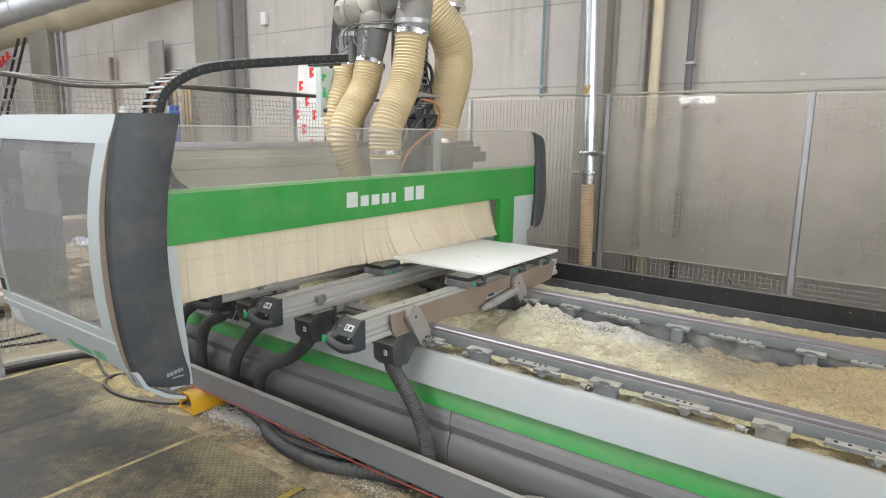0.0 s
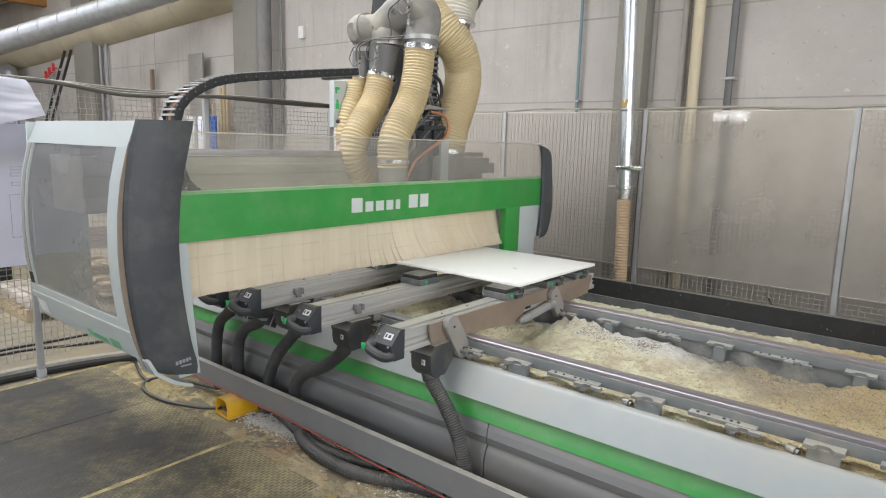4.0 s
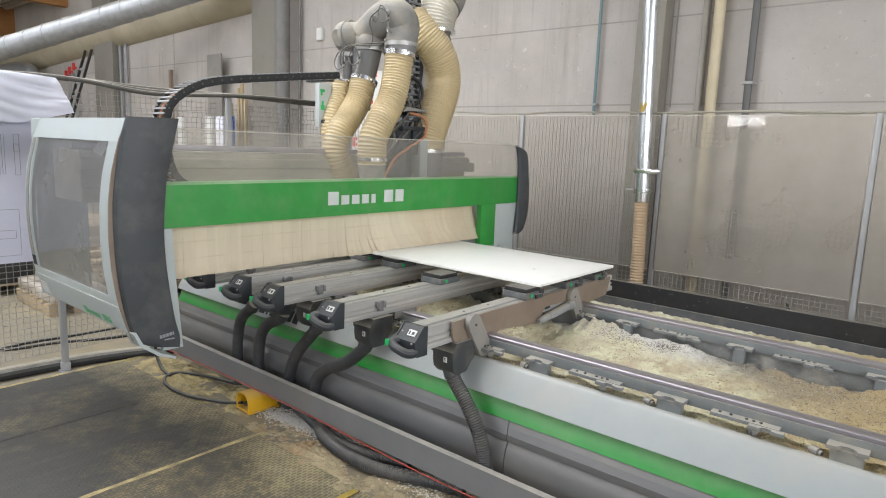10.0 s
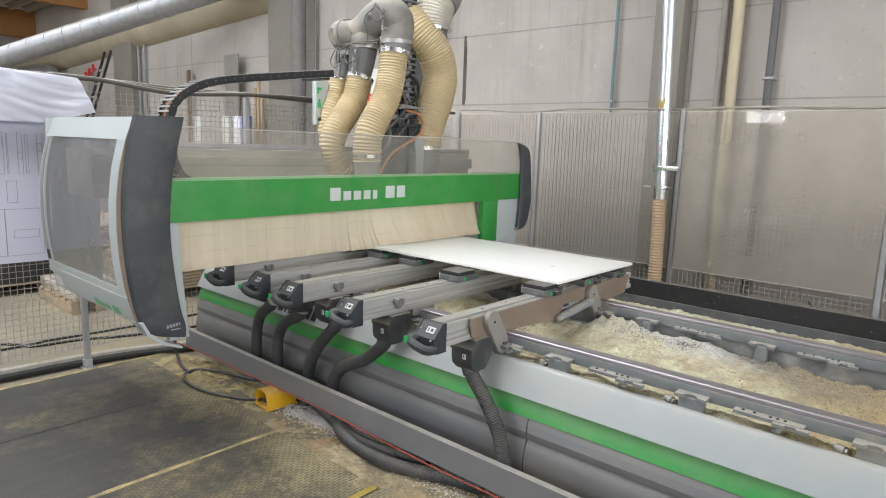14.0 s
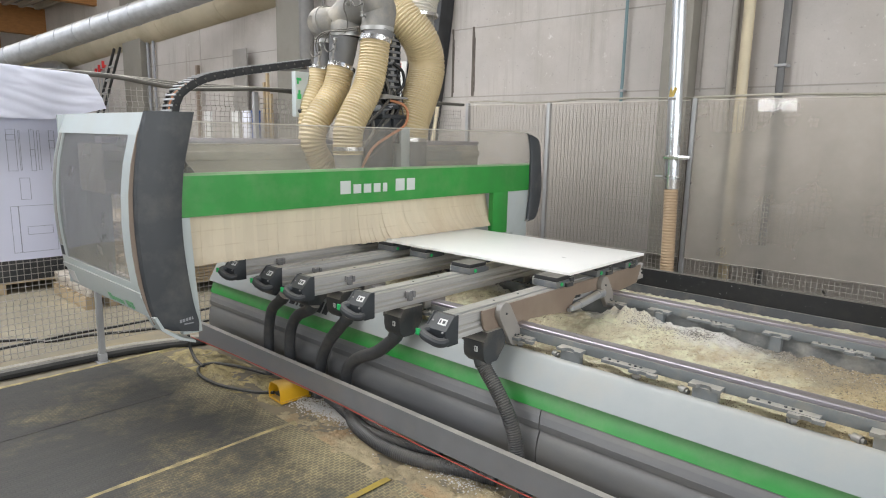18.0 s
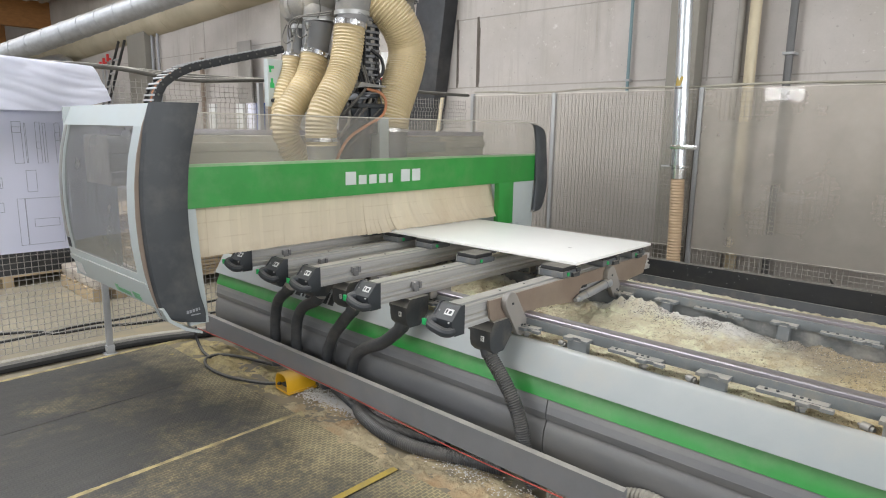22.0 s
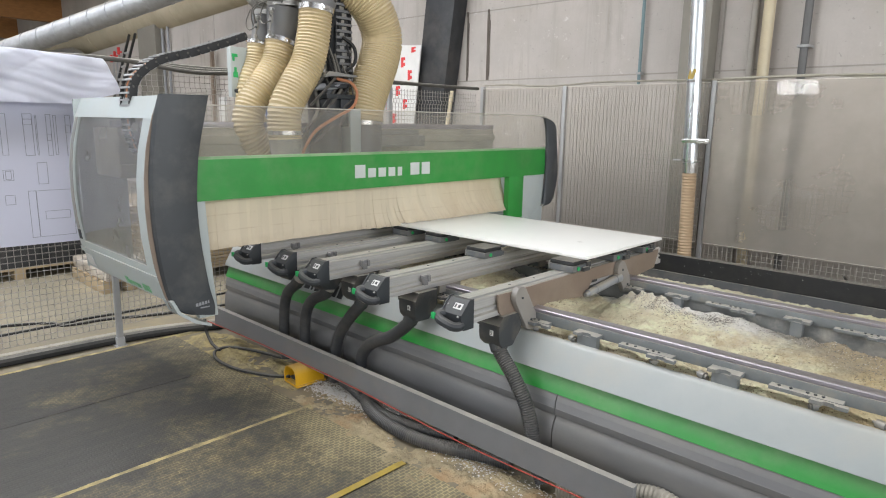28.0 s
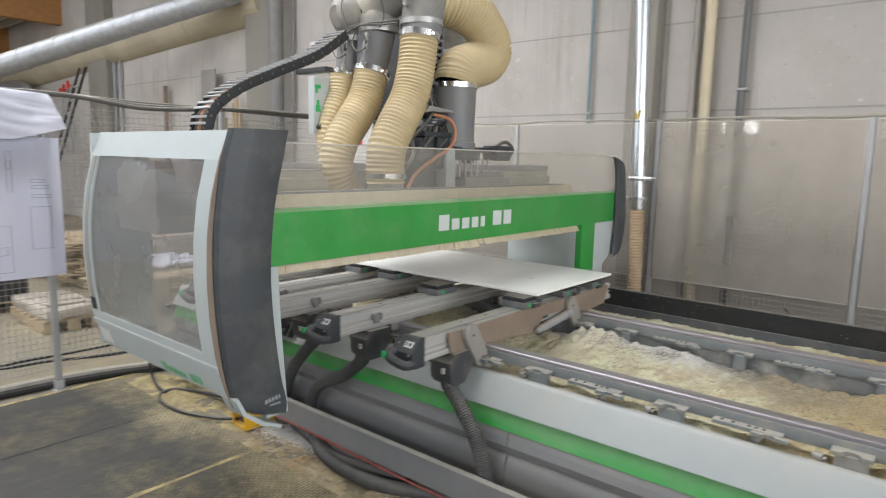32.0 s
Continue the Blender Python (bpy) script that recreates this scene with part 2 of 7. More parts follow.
M_HOSETAN = surface("tan_hose", (0.44, 0.32, 0.20), 0.5, vary=0.1, bump=0.1)
M_DUCT = surface("galvanised_duct", (0.44, 0.46, 0.49), 0.42, metal=0.6, vary=0.14, scale=9, bump=0.05, dust=1.0)
M_PIPE = surface("bright_pipe", (0.66, 0.70, 0.74), 0.28, metal=0.9, vary=0.1, scale=9, stretch=(1, 1, 0.1), bump=0.03)
def curtain_surface():
    """Yellowed plastic strips with brown crease lines across them, in colour only, and a brown, scuffed foot."""
    m = surface("curtain_strip", (0.74, 0.645, 0.49), 0.42, vary=0.05, scale=3, grain=120, bump=0.08, stain=(0.52, 0.40, 0.25), stain_amount=0.5, stain_scale=1.6, per_piece=0.07, stretch=(1, 1, 0.35))
    nt = m.node_tree
    b = nt.nodes["Principled BSDF"]
    c = b.inputs["Base Color"].links[0].from_socket
    where = nt.nodes.new("ShaderNodeTexCoord").outputs["Object"]
    pos = nt.nodes.new("ShaderNodeSeparateXYZ")
    nt.links.new(where, pos.inputs[0])
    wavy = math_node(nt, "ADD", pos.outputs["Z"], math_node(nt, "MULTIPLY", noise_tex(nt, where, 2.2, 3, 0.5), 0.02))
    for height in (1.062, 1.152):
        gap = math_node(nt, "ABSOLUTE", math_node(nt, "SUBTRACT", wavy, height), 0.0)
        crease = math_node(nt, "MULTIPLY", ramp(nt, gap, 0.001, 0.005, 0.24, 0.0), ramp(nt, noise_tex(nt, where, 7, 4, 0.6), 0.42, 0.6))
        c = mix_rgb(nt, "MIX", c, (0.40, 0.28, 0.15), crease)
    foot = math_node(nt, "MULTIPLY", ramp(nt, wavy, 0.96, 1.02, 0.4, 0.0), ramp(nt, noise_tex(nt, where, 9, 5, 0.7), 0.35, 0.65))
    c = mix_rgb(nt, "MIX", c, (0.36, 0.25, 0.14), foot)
    nt.links.new(c, b.inputs["Base Color"])
    return m


M_CURTAIN = curtain_surface()
M_PANEL = surface("white_laminate", (0.93, 0.93, 0.89), 0.32, vary=0.015, bump=0.02)
M_BROWN = surface("brown_plate", (0.23, 0.175, 0.135), 0.5, vary=0.08, bump=0.1, stain=(0.36, 0.31, 0.25), stain_amount=0.3, dust=0.5)
M_LEVER = surface("lever_plate", (0.27, 0.255, 0.235), 0.45, vary=0.08, bump=0.1, stain=(0.4, 0.36, 0.3), stain_amount=0.3)
M_BLACK = surface("black_guard", (0.012, 0.013, 0.016), 0.45, vary=0.2, grain=60, bump=0.1, stain=(0.08, 0.075, 0.06), stain_amount=0.12, stain_scale=14, dust=0.25)
def pile_surface():
    """Yellow sawdust that turns to fine grey dust towards the rear rail and to brown chips at the near end."""
    m = surface("sawdust", (0.97, 0.80, 0.55), 0.95, vary=0.30, scale=7, grain=130, bump=1.0, stain=(0.46, 0.34, 0.19), stain_amount=0.6, stain_scale=13, depth=0.013)
    nt = m.node_tree
    b = nt.nodes["Principled BSDF"]
    old = b.inputs["Base Color"].links[0].from_socket
    where = nt.nodes.new("ShaderNodeNewGeometry").outputs["Position"]
    pos = nt.nodes.new("ShaderNodeSeparateXYZ")
    nt.links.new(where, pos.inputs[0])
    drift_y = math_node(nt, "ADD", pos.outputs["Y"], math_node(nt, "MULTIPLY", noise_tex(nt, where, 5, 6, 0.65), 0.6))
    drift_x = math_node(nt, "ADD", pos.outputs["X"], noise_tex(nt, where, 4, 6, 0.7))
    drift_y = math_node(nt, "ADD", drift_y, ramp(nt, pos.outputs["X"], -1.15, -0.45, 0.0, 0.22))
    grey = math_node(nt, "MULTIPLY", ramp(nt, drift_y, 3.50, 3.68, 0.0, 0.9), ramp(nt, pos.outputs["Y"], 3.46, 3.48, 1.0, 0.2))
    tone = mix_rgb(nt, "MIX", (0.74, 0.72, 0.68), (0.27, 0.25, 0.22), ramp(nt, drift_x, -0.62, -0.30))
    c = mix_rgb(nt, "MIX", old, tone, grey)
    c = mix_rgb(nt, "MIX", c, (0.62, 0.45, 0.19), ramp(nt, drift_x, -0.35, 0.3, 0.0, 0.6))
    speck = ramp(nt, noise_tex(nt, where, 60, 3, 0.7), 0.56, 0.66, 0.0, 0.8)
    c = mix_rgb(nt, "MIX", c, (0.13, 0.09, 0.05), math_node(nt, "MULTIPLY", speck, math_node(nt, "MAXIMUM", math_node(nt, "MULTIPLY", grey, 0.5), ramp(nt, noise_tex(nt, where, 4, 3, 0.6), 0.45, 0.62, 0.15, 1.0))))
    nt.links.new(c, b.inputs["Base Color"])
    return m


M_DUSTPILE = pile_surface()
M_CRUMB = surface("brown_crumbs", (0.36, 0.27, 0.16), 0.9, vary=0.3, bump=0.2)
M_CONCRETE = wall_surface("wall_concrete")
M_PILLAR = surface("pillar_concrete", (0.36, 0.345, 0.315), 0.8, vary=0.08, scale=1.5, grain=40, bump=0.15, stain=(0.27, 0.25, 0.22), stain_amount=0.35, stain_scale=1.4)
M_DARKCONC = surface("dark_concrete", (0.25, 0.235, 0.205), 0.8, vary=0.1, scale=1.5, grain=40, bump=0.15, stain=(0.18, 0.165, 0.14), stain_amount=0.4, stain_scale=2)
M_RUSTSLOT = surface("rust_slot", (0.155, 0.13, 0.11), 0.85, vary=0.5, scale=5, stretch=(3, 3, 0.5), bump=0.1)
M_DUSTHOSE = surface("dusty_hose", (0.20, 0.185, 0.15), 0.6, vary=0.15, bump=0.1, dust=0.6)
M_BEAM = surface("painted_beam", (0.47, 0.42, 0.31), 0.7, vary=0.12, scale=0.8, bump=0.05, stain=(0.33, 0.28, 0.19), stain_amount=0.5, stain_scale=1.3)
M_FLOOR = surface("dusty_floor", (0.27, 0.235, 0.17), 0.75, vary=0.16, scale=1.6, grain=70, bump=0.25, stain=(0.36, 0.29, 0.17), stain_amount=0.7, stain_scale=1.7)
M_GALV = surface("galvanised_post", (0.40, 0.405, 0.41), 0.45, metal=0.25, vary=0.1, bump=0.05)
M_WIRE = surface("fence_wire", (0.36, 0.345, 0.315), 0.5, metal=0.2, vary=0.1, bump=0)
M_DARKSTEEL = surface("dark_steel", (0.045, 0.048, 0.053), 0.35, metal=0.3, vary=0.25, stain=(0.14, 0.13, 0.12), stain_amount=0.4, bump=0.05)
M_CABLE = surface("cable_sheath", (0.10, 0.095, 0.085), 0.6, vary=0.2, bump=0.1, dust=0.6)
M_RED = surface("red_cord", (0.42, 0.06, 0.04), 0.5, vary=0.2)
M_ORANGE = surface("orange_cable", (0.56, 0.24, 0.12), 0.5, vary=0.15)
M_YELLOW = surface("yellow_plastic", (0.72, 0.40, 0.015), 0.4, vary=0.08, dust=0.3, bump=0.05)
M_TAPE = surface("yellow_tape", (0.50, 0.36, 0.07), 0.6, vary=0.25, stain=(0.3, 0.25, 0.15), stain_amount=0.7, stain_scale=9)
M_PAPER = surface("drawing_paper", (0.80, 0.81, 0.91), 0.8, vary=0.02, scale=2, bump=0.02)
M_FILM = surface("white_film", (0.86, 0.87, 0.95), 0.45, vary=0.03, bump=0.05)
M_INK = surface("faint_ink", (0.34, 0.35, 0.40), 0.8, vary=0.1, bump=0)
M_WOOD = surface("raw_wood", (0.46, 0.36, 0.23), 0.75, vary=0.15, stretch=(0.15, 1, 1), grain=60, bump=0.2, stain=(0.34, 0.26, 0.16), stain_amount=0.4)
M_GLULAM = surface("glulam", (0.42, 0.20, 0.07), 0.55, vary=0.14, stretch=(0.12, 1, 3), grain=40, bump=0.1)
M_DECK = surface("roof_deck", (0.24, 0.23, 0.22), 0.7, vary=0.1, bump=0.05)
M_PVC = surface("pvc_pipe", (0.30, 0.31, 0.33), 0.4, vary=0.05, bump=0.02)
M_DUSTPVC = surface("dull_pvc_pipe", (0.185, 0.18, 0.175), 0.5, vary=0.1, bump=0.03, stain=(0.25, 0.23, 0.2), stain_amount=0.4, stain_scale=3)
M_BLUEPIPE = surface("blue_conduit", (0.16, 0.24, 0.26), 0.45, vary=0.1, bump=0.02)
M_CREAMPIPE = surface("cream_pipe", (0.60, 0.52, 0.36), 0.4, vary=0.06, bump=0.02)
M_SILVER = surface("silver_letter", (0.62, 0.66, 0.64), 0.35, vary=0.03, bump=0)
M_LABEL = surface("label_white", (0.70, 0.70, 0.68), 0.5, vary=0.06, bump=0)
M_BRIGHTGREEN = surface("green_button", (0.02, 0.42, 0.12), 0.4, vary=0.05, bump=0)
M_FADEDGREEN = surface("faded_green_letter", (0.16, 0.44, 0.22), 0.45, vary=0.12, bump=0, stain=(0.40, 0.50, 0.42), stain_amount=0.5, stain_scale=20)
M_BLUE = surface("blue_plastic", (0.03, 0.10, 0.36), 0.4, vary=0.1, bump=0.02)
M_REDMARK = surface("red_mark", (0.70, 0.05, 0.05), 0.5, vary=0.05, bump=0)
M_POD = surface("pod_grey", (0.11, 0.12, 0.13), 0.45, vary=0.1, bump=0.08, stain=(0.28, 0.25, 0.2), stain_amount=0.3, stain_scale=9, dust=0.3)
M_MACHINE = surface("machine_grey", (0.30, 0.30, 0.29), 0.5, metal=0.2, vary=0.12, bump=0.1, stain=(0.38, 0.33, 0.25), stain_amount=0.5, stain_scale=5, dust=0.85)
M_DUSTYBEAM = surface("dusty_beam", (0.46, 0.43, 0.36), 0.7, vary=0.15, scale=4, bump=0.15, stain=(0.18, 0.17, 0.155), stain_amount=0.55, stain_scale=3.2, stretch=(1, 0.35, 1), dust=0.7)
M_ACRYLIC = clear_sheet("dusty_acrylic", (0.93, 0.92, 0.895), 0.27, (0.68, 0.65, 0.59))
M_WINDOW = clear_sheet("cabin_glass", (0.88, 0.88, 0.875), 0.34, (0.66, 0.655, 0.65), rough=0.03)
M_SHEET = clear_sheet("fence_sheet", (0.95, 0.925, 0.89), 0.30, (0.84, 0.79, 0.71), rough=0.012, scale=1.4)
M_SHEETCLEAR = clear_sheet("clear_fence_sheet", (0.965, 0.95, 0.925), 0.23, (0.90, 0.86, 0.80), rough=0.012, scale=1.4)
M_EDGE = surface("cut_edge", (0.55, 0.52, 0.46), 0.4, vary=0.05, bump=0)


# ---- builders ----
def thing(name, at, label, category, group="", kind=""):
    ob = new(name)
    ob.location = at
    ob.empty_display_size = 0.1
    return tagged(ob, label, category, group, kind)


def place_of(ob):
    p = Vector((0, 0, 0))
    while ob:
        p += ob.location
        ob = ob.parent
    return p


def finish(bm, name, material, smooth=True):
    bmesh.ops.recalc_face_normals(bm, faces=bm.faces)
    me = bpy.data.meshes.new(name)
    bm.to_mesh(me)
    bm.free()
    for mat in material if isinstance(material, (list, tuple)) else [material]:
        me.materials.append(mat)
    if smooth:
        me.polygons.foreach_set("use_smooth", [True] * len(me.polygons))
        me.set_sharp_from_angle(angle=radians(35))
    return me


def part(name, bm, material, parent, label="", kind=""):
    """Links a bmesh, given in world metres, as one mesh under a thing or part."""
    off = place_of(parent)
    bmesh.ops.translate(bm, verts=bm.verts, vec=-off)
    ob = new(name, finish(bm, name, material))
    ob.parent = parent
    return tagged(ob, label, kind=kind)


def solo(name, bm, material, label, category, group="", kind="", at=None):
    """A thing, or piece of the setting, of one mesh, with its origin at the middle of its base."""
    if at is None:
        co = [v.co for v in bm.verts]
        at = Vector(((min(c.x for c in co) + max(c.x for c in co)) / 2, (min(c.y for c in co) + max(c.y for c in co)) / 2, min(c.z for c in co)))
    bmesh.ops.translate(bm, verts=bm.verts, vec=-Vector(at))
    ob = new(name, finish(bm, name, material))
    ob.location = at
    return tagged(ob, label, category, group, kind)


def box(bm, x0, x1, y0, y1, z0, z1, bevel=0.0, slot=0):
    made = bmesh.ops.create_cube(bm, size=1)["verts"]
    for v in made:
        v.co = Vector(((x0 + x1) / 2 + v.co.x * (x1 - x0), (y0 + y1) / 2 + v.co.y * (y1 - y0), (z0 + z1) / 2 + v.co.z * (z1 - z0)))
    faces = {f for v in made for f in v.link_faces}
    if bevel:
        edges = list({e for f in faces for e in f.edges})
        got = bmesh.ops.bevel(bm, geom=edges, offset=min(bevel, 0.45 * min(abs(x1 - x0), abs(y1 - y0), abs(z1 - z0))), segments=2, affect="EDGES", profile=0.6)
        faces |= set(got["faces"])
    for f in faces:
        if f.is_valid:
            f.material_index = slot
    return bm


def pane(corners):
    """One clear face; its cut edges are parts of their own."""
    bm = bmesh.new()
    bm.faces.new([bm.verts.new(c) for c in corners])
    return bm


def boxes(*rows, bevel=0.0):
    bm = bmesh.new()
    for r in rows:
        box(bm, *r, bevel=bevel)
    return bm


def prism(bm, outline, axis, a, b, bevel=0.0, slot=0):
    """A flat outline pushed along an axis. The outline's two numbers are the other two axes in order x, y, z."""
    def at(p, d):
        return {"x": (d, p[0], p[1]), "y": (p[0], d, p[1]), "z": (p[0], p[1], d)}[axis]
    lo = [bm.verts.new(at(p, a)) for p in outline]
    hi = [bm.verts.new(at(p, b)) for p in outline]
    n = len(outline)
    made = [bm.faces.new(lo[::-1]), bm.faces.new(hi)]
    made += [bm.faces.new((lo[k], lo[(k + 1) % n], hi[(k + 1) % n], hi[k])) for k in range(n)]
    if bevel:
        bmesh.ops.bevel(bm, geom=list({e for f in made[:2] for e in f.edges}), offset=bevel, segments=2, affect="EDGES", profile=0.6)
    for f in bm.faces:
        if slot and f in made:
            f.material_index = slot
    return bm


def strip(bm, profile, axis, a, b, thick, steps=1):
    """A bent sheet: an open profile with thickness, pushed along an axis."""
    pts = [Vector(p) for p in profile]
    out = []
    for k, p in enumerate(pts):
        d = (pts[min(k + 1, len(pts) - 1)] - pts[max(k - 1, 0)]).normalized()
        out.append(p + Vector((-d.y, d.x)) * thick)
    return prism(bm, [tuple(p) for p in pts] + [tuple(p) for p in reversed(out)], axis, a, b)


def smooth_path(points, per=8):
    """Points on a smooth curve through the given ones."""
    pts = [Vector(p) for p in points]
    pts = [pts[0] * 2 - pts[1]] + pts + [pts[-1] * 2 - pts[-2]]
    out = []
    for k in range(1, len(pts) - 2):
        a, b, c, d = pts[k - 1 : k + 3]
        for s in range(per):
            t = s / per
            out.append(0.5 * (2 * b + (c - a) * t + (2 * a - 5 * b + 4 * c - d) * t * t + (3 * b - a - 3 * c + d) * t ** 3))
    return out + [pts[-2]]


def even(path, step):
    """The same path in equal steps."""
    far = [0.0]
    for a, b in zip(path, path[1:]):
        far.append(far[-1] + (b - a).length)
    n = max(2, round(far[-1] / step))
    out, k = [], 0
    for s in range(n + 1):
        d = far[-1] * s / n
        while k < len(far) - 2 and far[k + 1] < d:
            k += 1
        f = (d - far[k]) / max(1e-9, far[k + 1] - far[k])
        out.append(path[k].lerp(path[k + 1], min(1, max(0, f))))
    return out


def sweep(bm, path, radii, seg=12, caps=True, slot=0):
    """A round tube along a path; radii: one number or one for each point."""
    path = [Vector(p) for p in path]
    if not isinstance(radii, (list, tuple)):
        radii = [radii] * len(path)
    radii = [float(r) for r in radii]
    rings, side = [], None
    for k, p in enumerate(path):
        d = (path[min(k + 1, len(path) - 1)] - path[max(k - 1, 0)]).normalized()
        if side is None:
            side = d.orthogonal().normalized()
        side = (side - d * side.dot(d)).normalized()
        up = d.cross(side)
        rings.append([bm.verts.new(p + radii[k] * (math.cos(2 * math.pi * s / seg) * side + math.sin(2 * math.pi * s / seg) * up)) for s in range(seg)])
    for a, b in zip(rings, rings[1:]):
        for s in range(seg):
            f = bm.faces.new((a[s], a[(s + 1) % seg], b[(s + 1) % seg], b[s]))
            f.material_index = slot
    if caps:
        bm.faces.new(rings[0][::-1]).material_index = slot
        bm.faces.new(rings[-1]).material_index = slot
    return bm


def tube(points, radius, seg=12, per=8):
    return sweep(bmesh.new(), smooth_path(points, per), radius, seg)


def rod(bm, a, b, radius, seg=12):
    return sweep(bm, [a, b], radius, seg)


def ribbed(points, radius, pitch=0.02, depth=0.1, seg=20):
    """A corrugated hose along a smooth curve."""
    path = even(smooth_path(points, 10), pitch / 2)
    return sweep(bmesh.new(), path, [radius * (1 - depth * (k % 2)) for k in range(len(path))], seg)


def lathe(bm, axis_from, axis_to, profile, seg=20):
    """A turned form: profile rows are (share of the way, radius)."""
    a, b = Vector(axis_from), Vector(axis_to)
    return sweep(bm, [a.lerp(b, f) + (b - a) * 1e-6 * k for k, (f, _) in enumerate(profile)], [r for _, r in profile], seg)

# ---- the hall ----
X0, X1, Y0, Y1, TOP = HALL
solo("floor", boxes((X0 - 0.3, X1 + 0.3, Y0 - 0.3, Y1 + 0.3, -0.2, 0.0)), M_FLOOR, "dusty concrete workshop floor with sawdust", "floor", kind="structure")
wall_north = solo("wall_north", boxes((X0, X1, Y1, Y1 + 0.25, 0, TOP)), M_CONCRETE, "pale precast concrete wall with panel joints", "wall", kind="structure")
solo("wall_west", boxes((X0 - 0.25, X0, Y0, Y1, 0, TOP)), M_CONCRETE, "pale concrete end wall of the hall", "wall", kind="structure")
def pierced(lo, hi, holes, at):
    """A wall between two ends, floor to ceiling, with lamp openings cut through it."""
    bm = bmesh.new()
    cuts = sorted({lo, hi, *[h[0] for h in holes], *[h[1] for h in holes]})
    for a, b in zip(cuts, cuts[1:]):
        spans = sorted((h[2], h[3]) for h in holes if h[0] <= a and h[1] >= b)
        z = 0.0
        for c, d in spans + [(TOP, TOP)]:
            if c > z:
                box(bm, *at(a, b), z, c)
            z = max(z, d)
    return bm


solo("wall_east", pierced(Y0, Y1, OPEN_EAST, lambda a, b: (X1, X1 + 0.25, a, b)), M_CONCRETE, "pale concrete end wall, out of view, with openings for fill lamps", "wall", kind="structure")
solo("wall_south", pierced(X0, X1, OPEN_SOUTH, lambda a, b: (a, b, Y0 - 0.25, Y0)), M_CONCRETE, "pale concrete wall, out of view, with openings for lamps", "wall", kind="structure")
# ceiling, out of view, with the assumed roof lights cut through it
bm = bmesh.new()
xs = [X0] + [v for r in SKYLIGHTS for v in r] + [X1]
ys = [Y0] + [v for yc, wide, _ in ROOF_ROWS for v in (yc - wide / 2, yc + wide / 2)] + [Y1]
for i in range(len(xs) - 1):
    for j in range(len(ys) - 1):
        if not (i % 2 == 1 and j in (1, 3)):
            box(bm, xs[i], xs[i + 1], ys[j], ys[j + 1], TOP, TOP + 0.2)
solo("ceiling", bm, M_DECK, "dark profiled roof deck, out of view, with assumed roof lights", "ceiling", kind="structure")
# Frames round the lamp openings; only the fourth is known, by its reflection.
for k, (a, b, c, d) in enumerate(OPEN_SOUTH):
    win = thing(f"window_{k + 1}", ((a + b) / 2, Y0 - 0.03, c), "strip window, out of view, its grey frame set round a lamp", "window", kind="structure")
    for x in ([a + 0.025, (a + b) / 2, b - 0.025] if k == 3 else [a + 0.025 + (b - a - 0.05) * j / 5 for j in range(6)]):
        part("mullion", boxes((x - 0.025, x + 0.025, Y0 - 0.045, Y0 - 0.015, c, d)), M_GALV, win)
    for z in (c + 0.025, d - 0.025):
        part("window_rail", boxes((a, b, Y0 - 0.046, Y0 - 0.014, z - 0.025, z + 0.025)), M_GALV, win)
# joints, ribs and pipes of the long wall
def joint(x0, x1, z, w=0.007):
    return (x0, x1, Y1 - 0.004, Y1 + 0.01, z - w, z + w)
M_DARKPIPE = surface("dark_pipe", (0.12, 0.12, 0.12), 0.45, vary=0.1, bump=0.03)
M_RIB = surface("pale_deck", (0.48, 0.45, 0.40), 0.6, vary=0.08, bump=0.03)
M_JOINT = surface("joint_mortar", (0.34, 0.32, 0.29), 0.9, vary=0.1, bump=0.1)
part("panel_joint", boxes(joint(X0, -5.95, 3.10), joint(-5.95, X1, 3.046), joint(X0, X1, 2.195), joint(X0, X1, 4.35), *[(x - 0.008, x + 0.008, Y1 - 0.0035, Y1 + 0.01, 2.17, TOP) for x in (-12.6, -5.93, -2.50, -2.19, 2.4)]),
     M_JOINT, wall_north)
# Pillar at -2.69 stands in for a dark flush recess in the wall.
for x, w in ((-2.69, 0.29), (-9.26, 0.67), (-15.46, 0.98), (5.2, 0.5)):
    solo("wall_pillar", boxes((x - w / 2, x + w / 2, Y1 - 0.2, Y1 + 0.01, 0, TOP), bevel=0.02), M_PILLAR if x > 0 else M_DARKCONC, "bare grey concrete pillar against the wall", "pillar", kind="structure")
# Depth in the wall and slope are fitted to the camera's view.
cream = thing("cream_duct", (-16.0, 6.4, 3.7), "large cream-painted duct, part sunk in the wall to fit the view", "duct")
CREAM = [(-26.9, 6.6, 3.44), (-21.0, 6.6, 3.705), (-14.0, 6.6, 4.02), (-9.2, 6.6, 4.236)]
part("duct_run", sweep(bmesh.new(), CREAM, 0.41, 40), M_BEAM, cream)
for k in range(6):
    x = -24.0 + 2.5 * k
    z = 3.44 + (x + 26.9) * 0.04497
    part("duct_strap", sweep(bmesh.new(), [(x - 0.02, 6.6, z - 0.0009), (x + 0.02, 6.6, z + 0.0009)], 0.416, 40), M_BEAM, cream)
def wall_pipe(name, x, r, z0, z1, material, label, off=0.06, brackets=()):
    ob = thing(name, (x, Y1 - off, z0), label, "pipe")
    part("pipe_run", rod(bmesh.new(), (x, Y1 - off, z0), (x, Y1 - off, z1), r, 16), material, ob)
    for z in brackets:
        part("pipe_clip", boxes((x - r * 1.5, x + r * 1.5, Y1 - off - r * 1.2, Y1, z - 0.012, z + 0.012), bevel=0.004), M_GALV, ob)
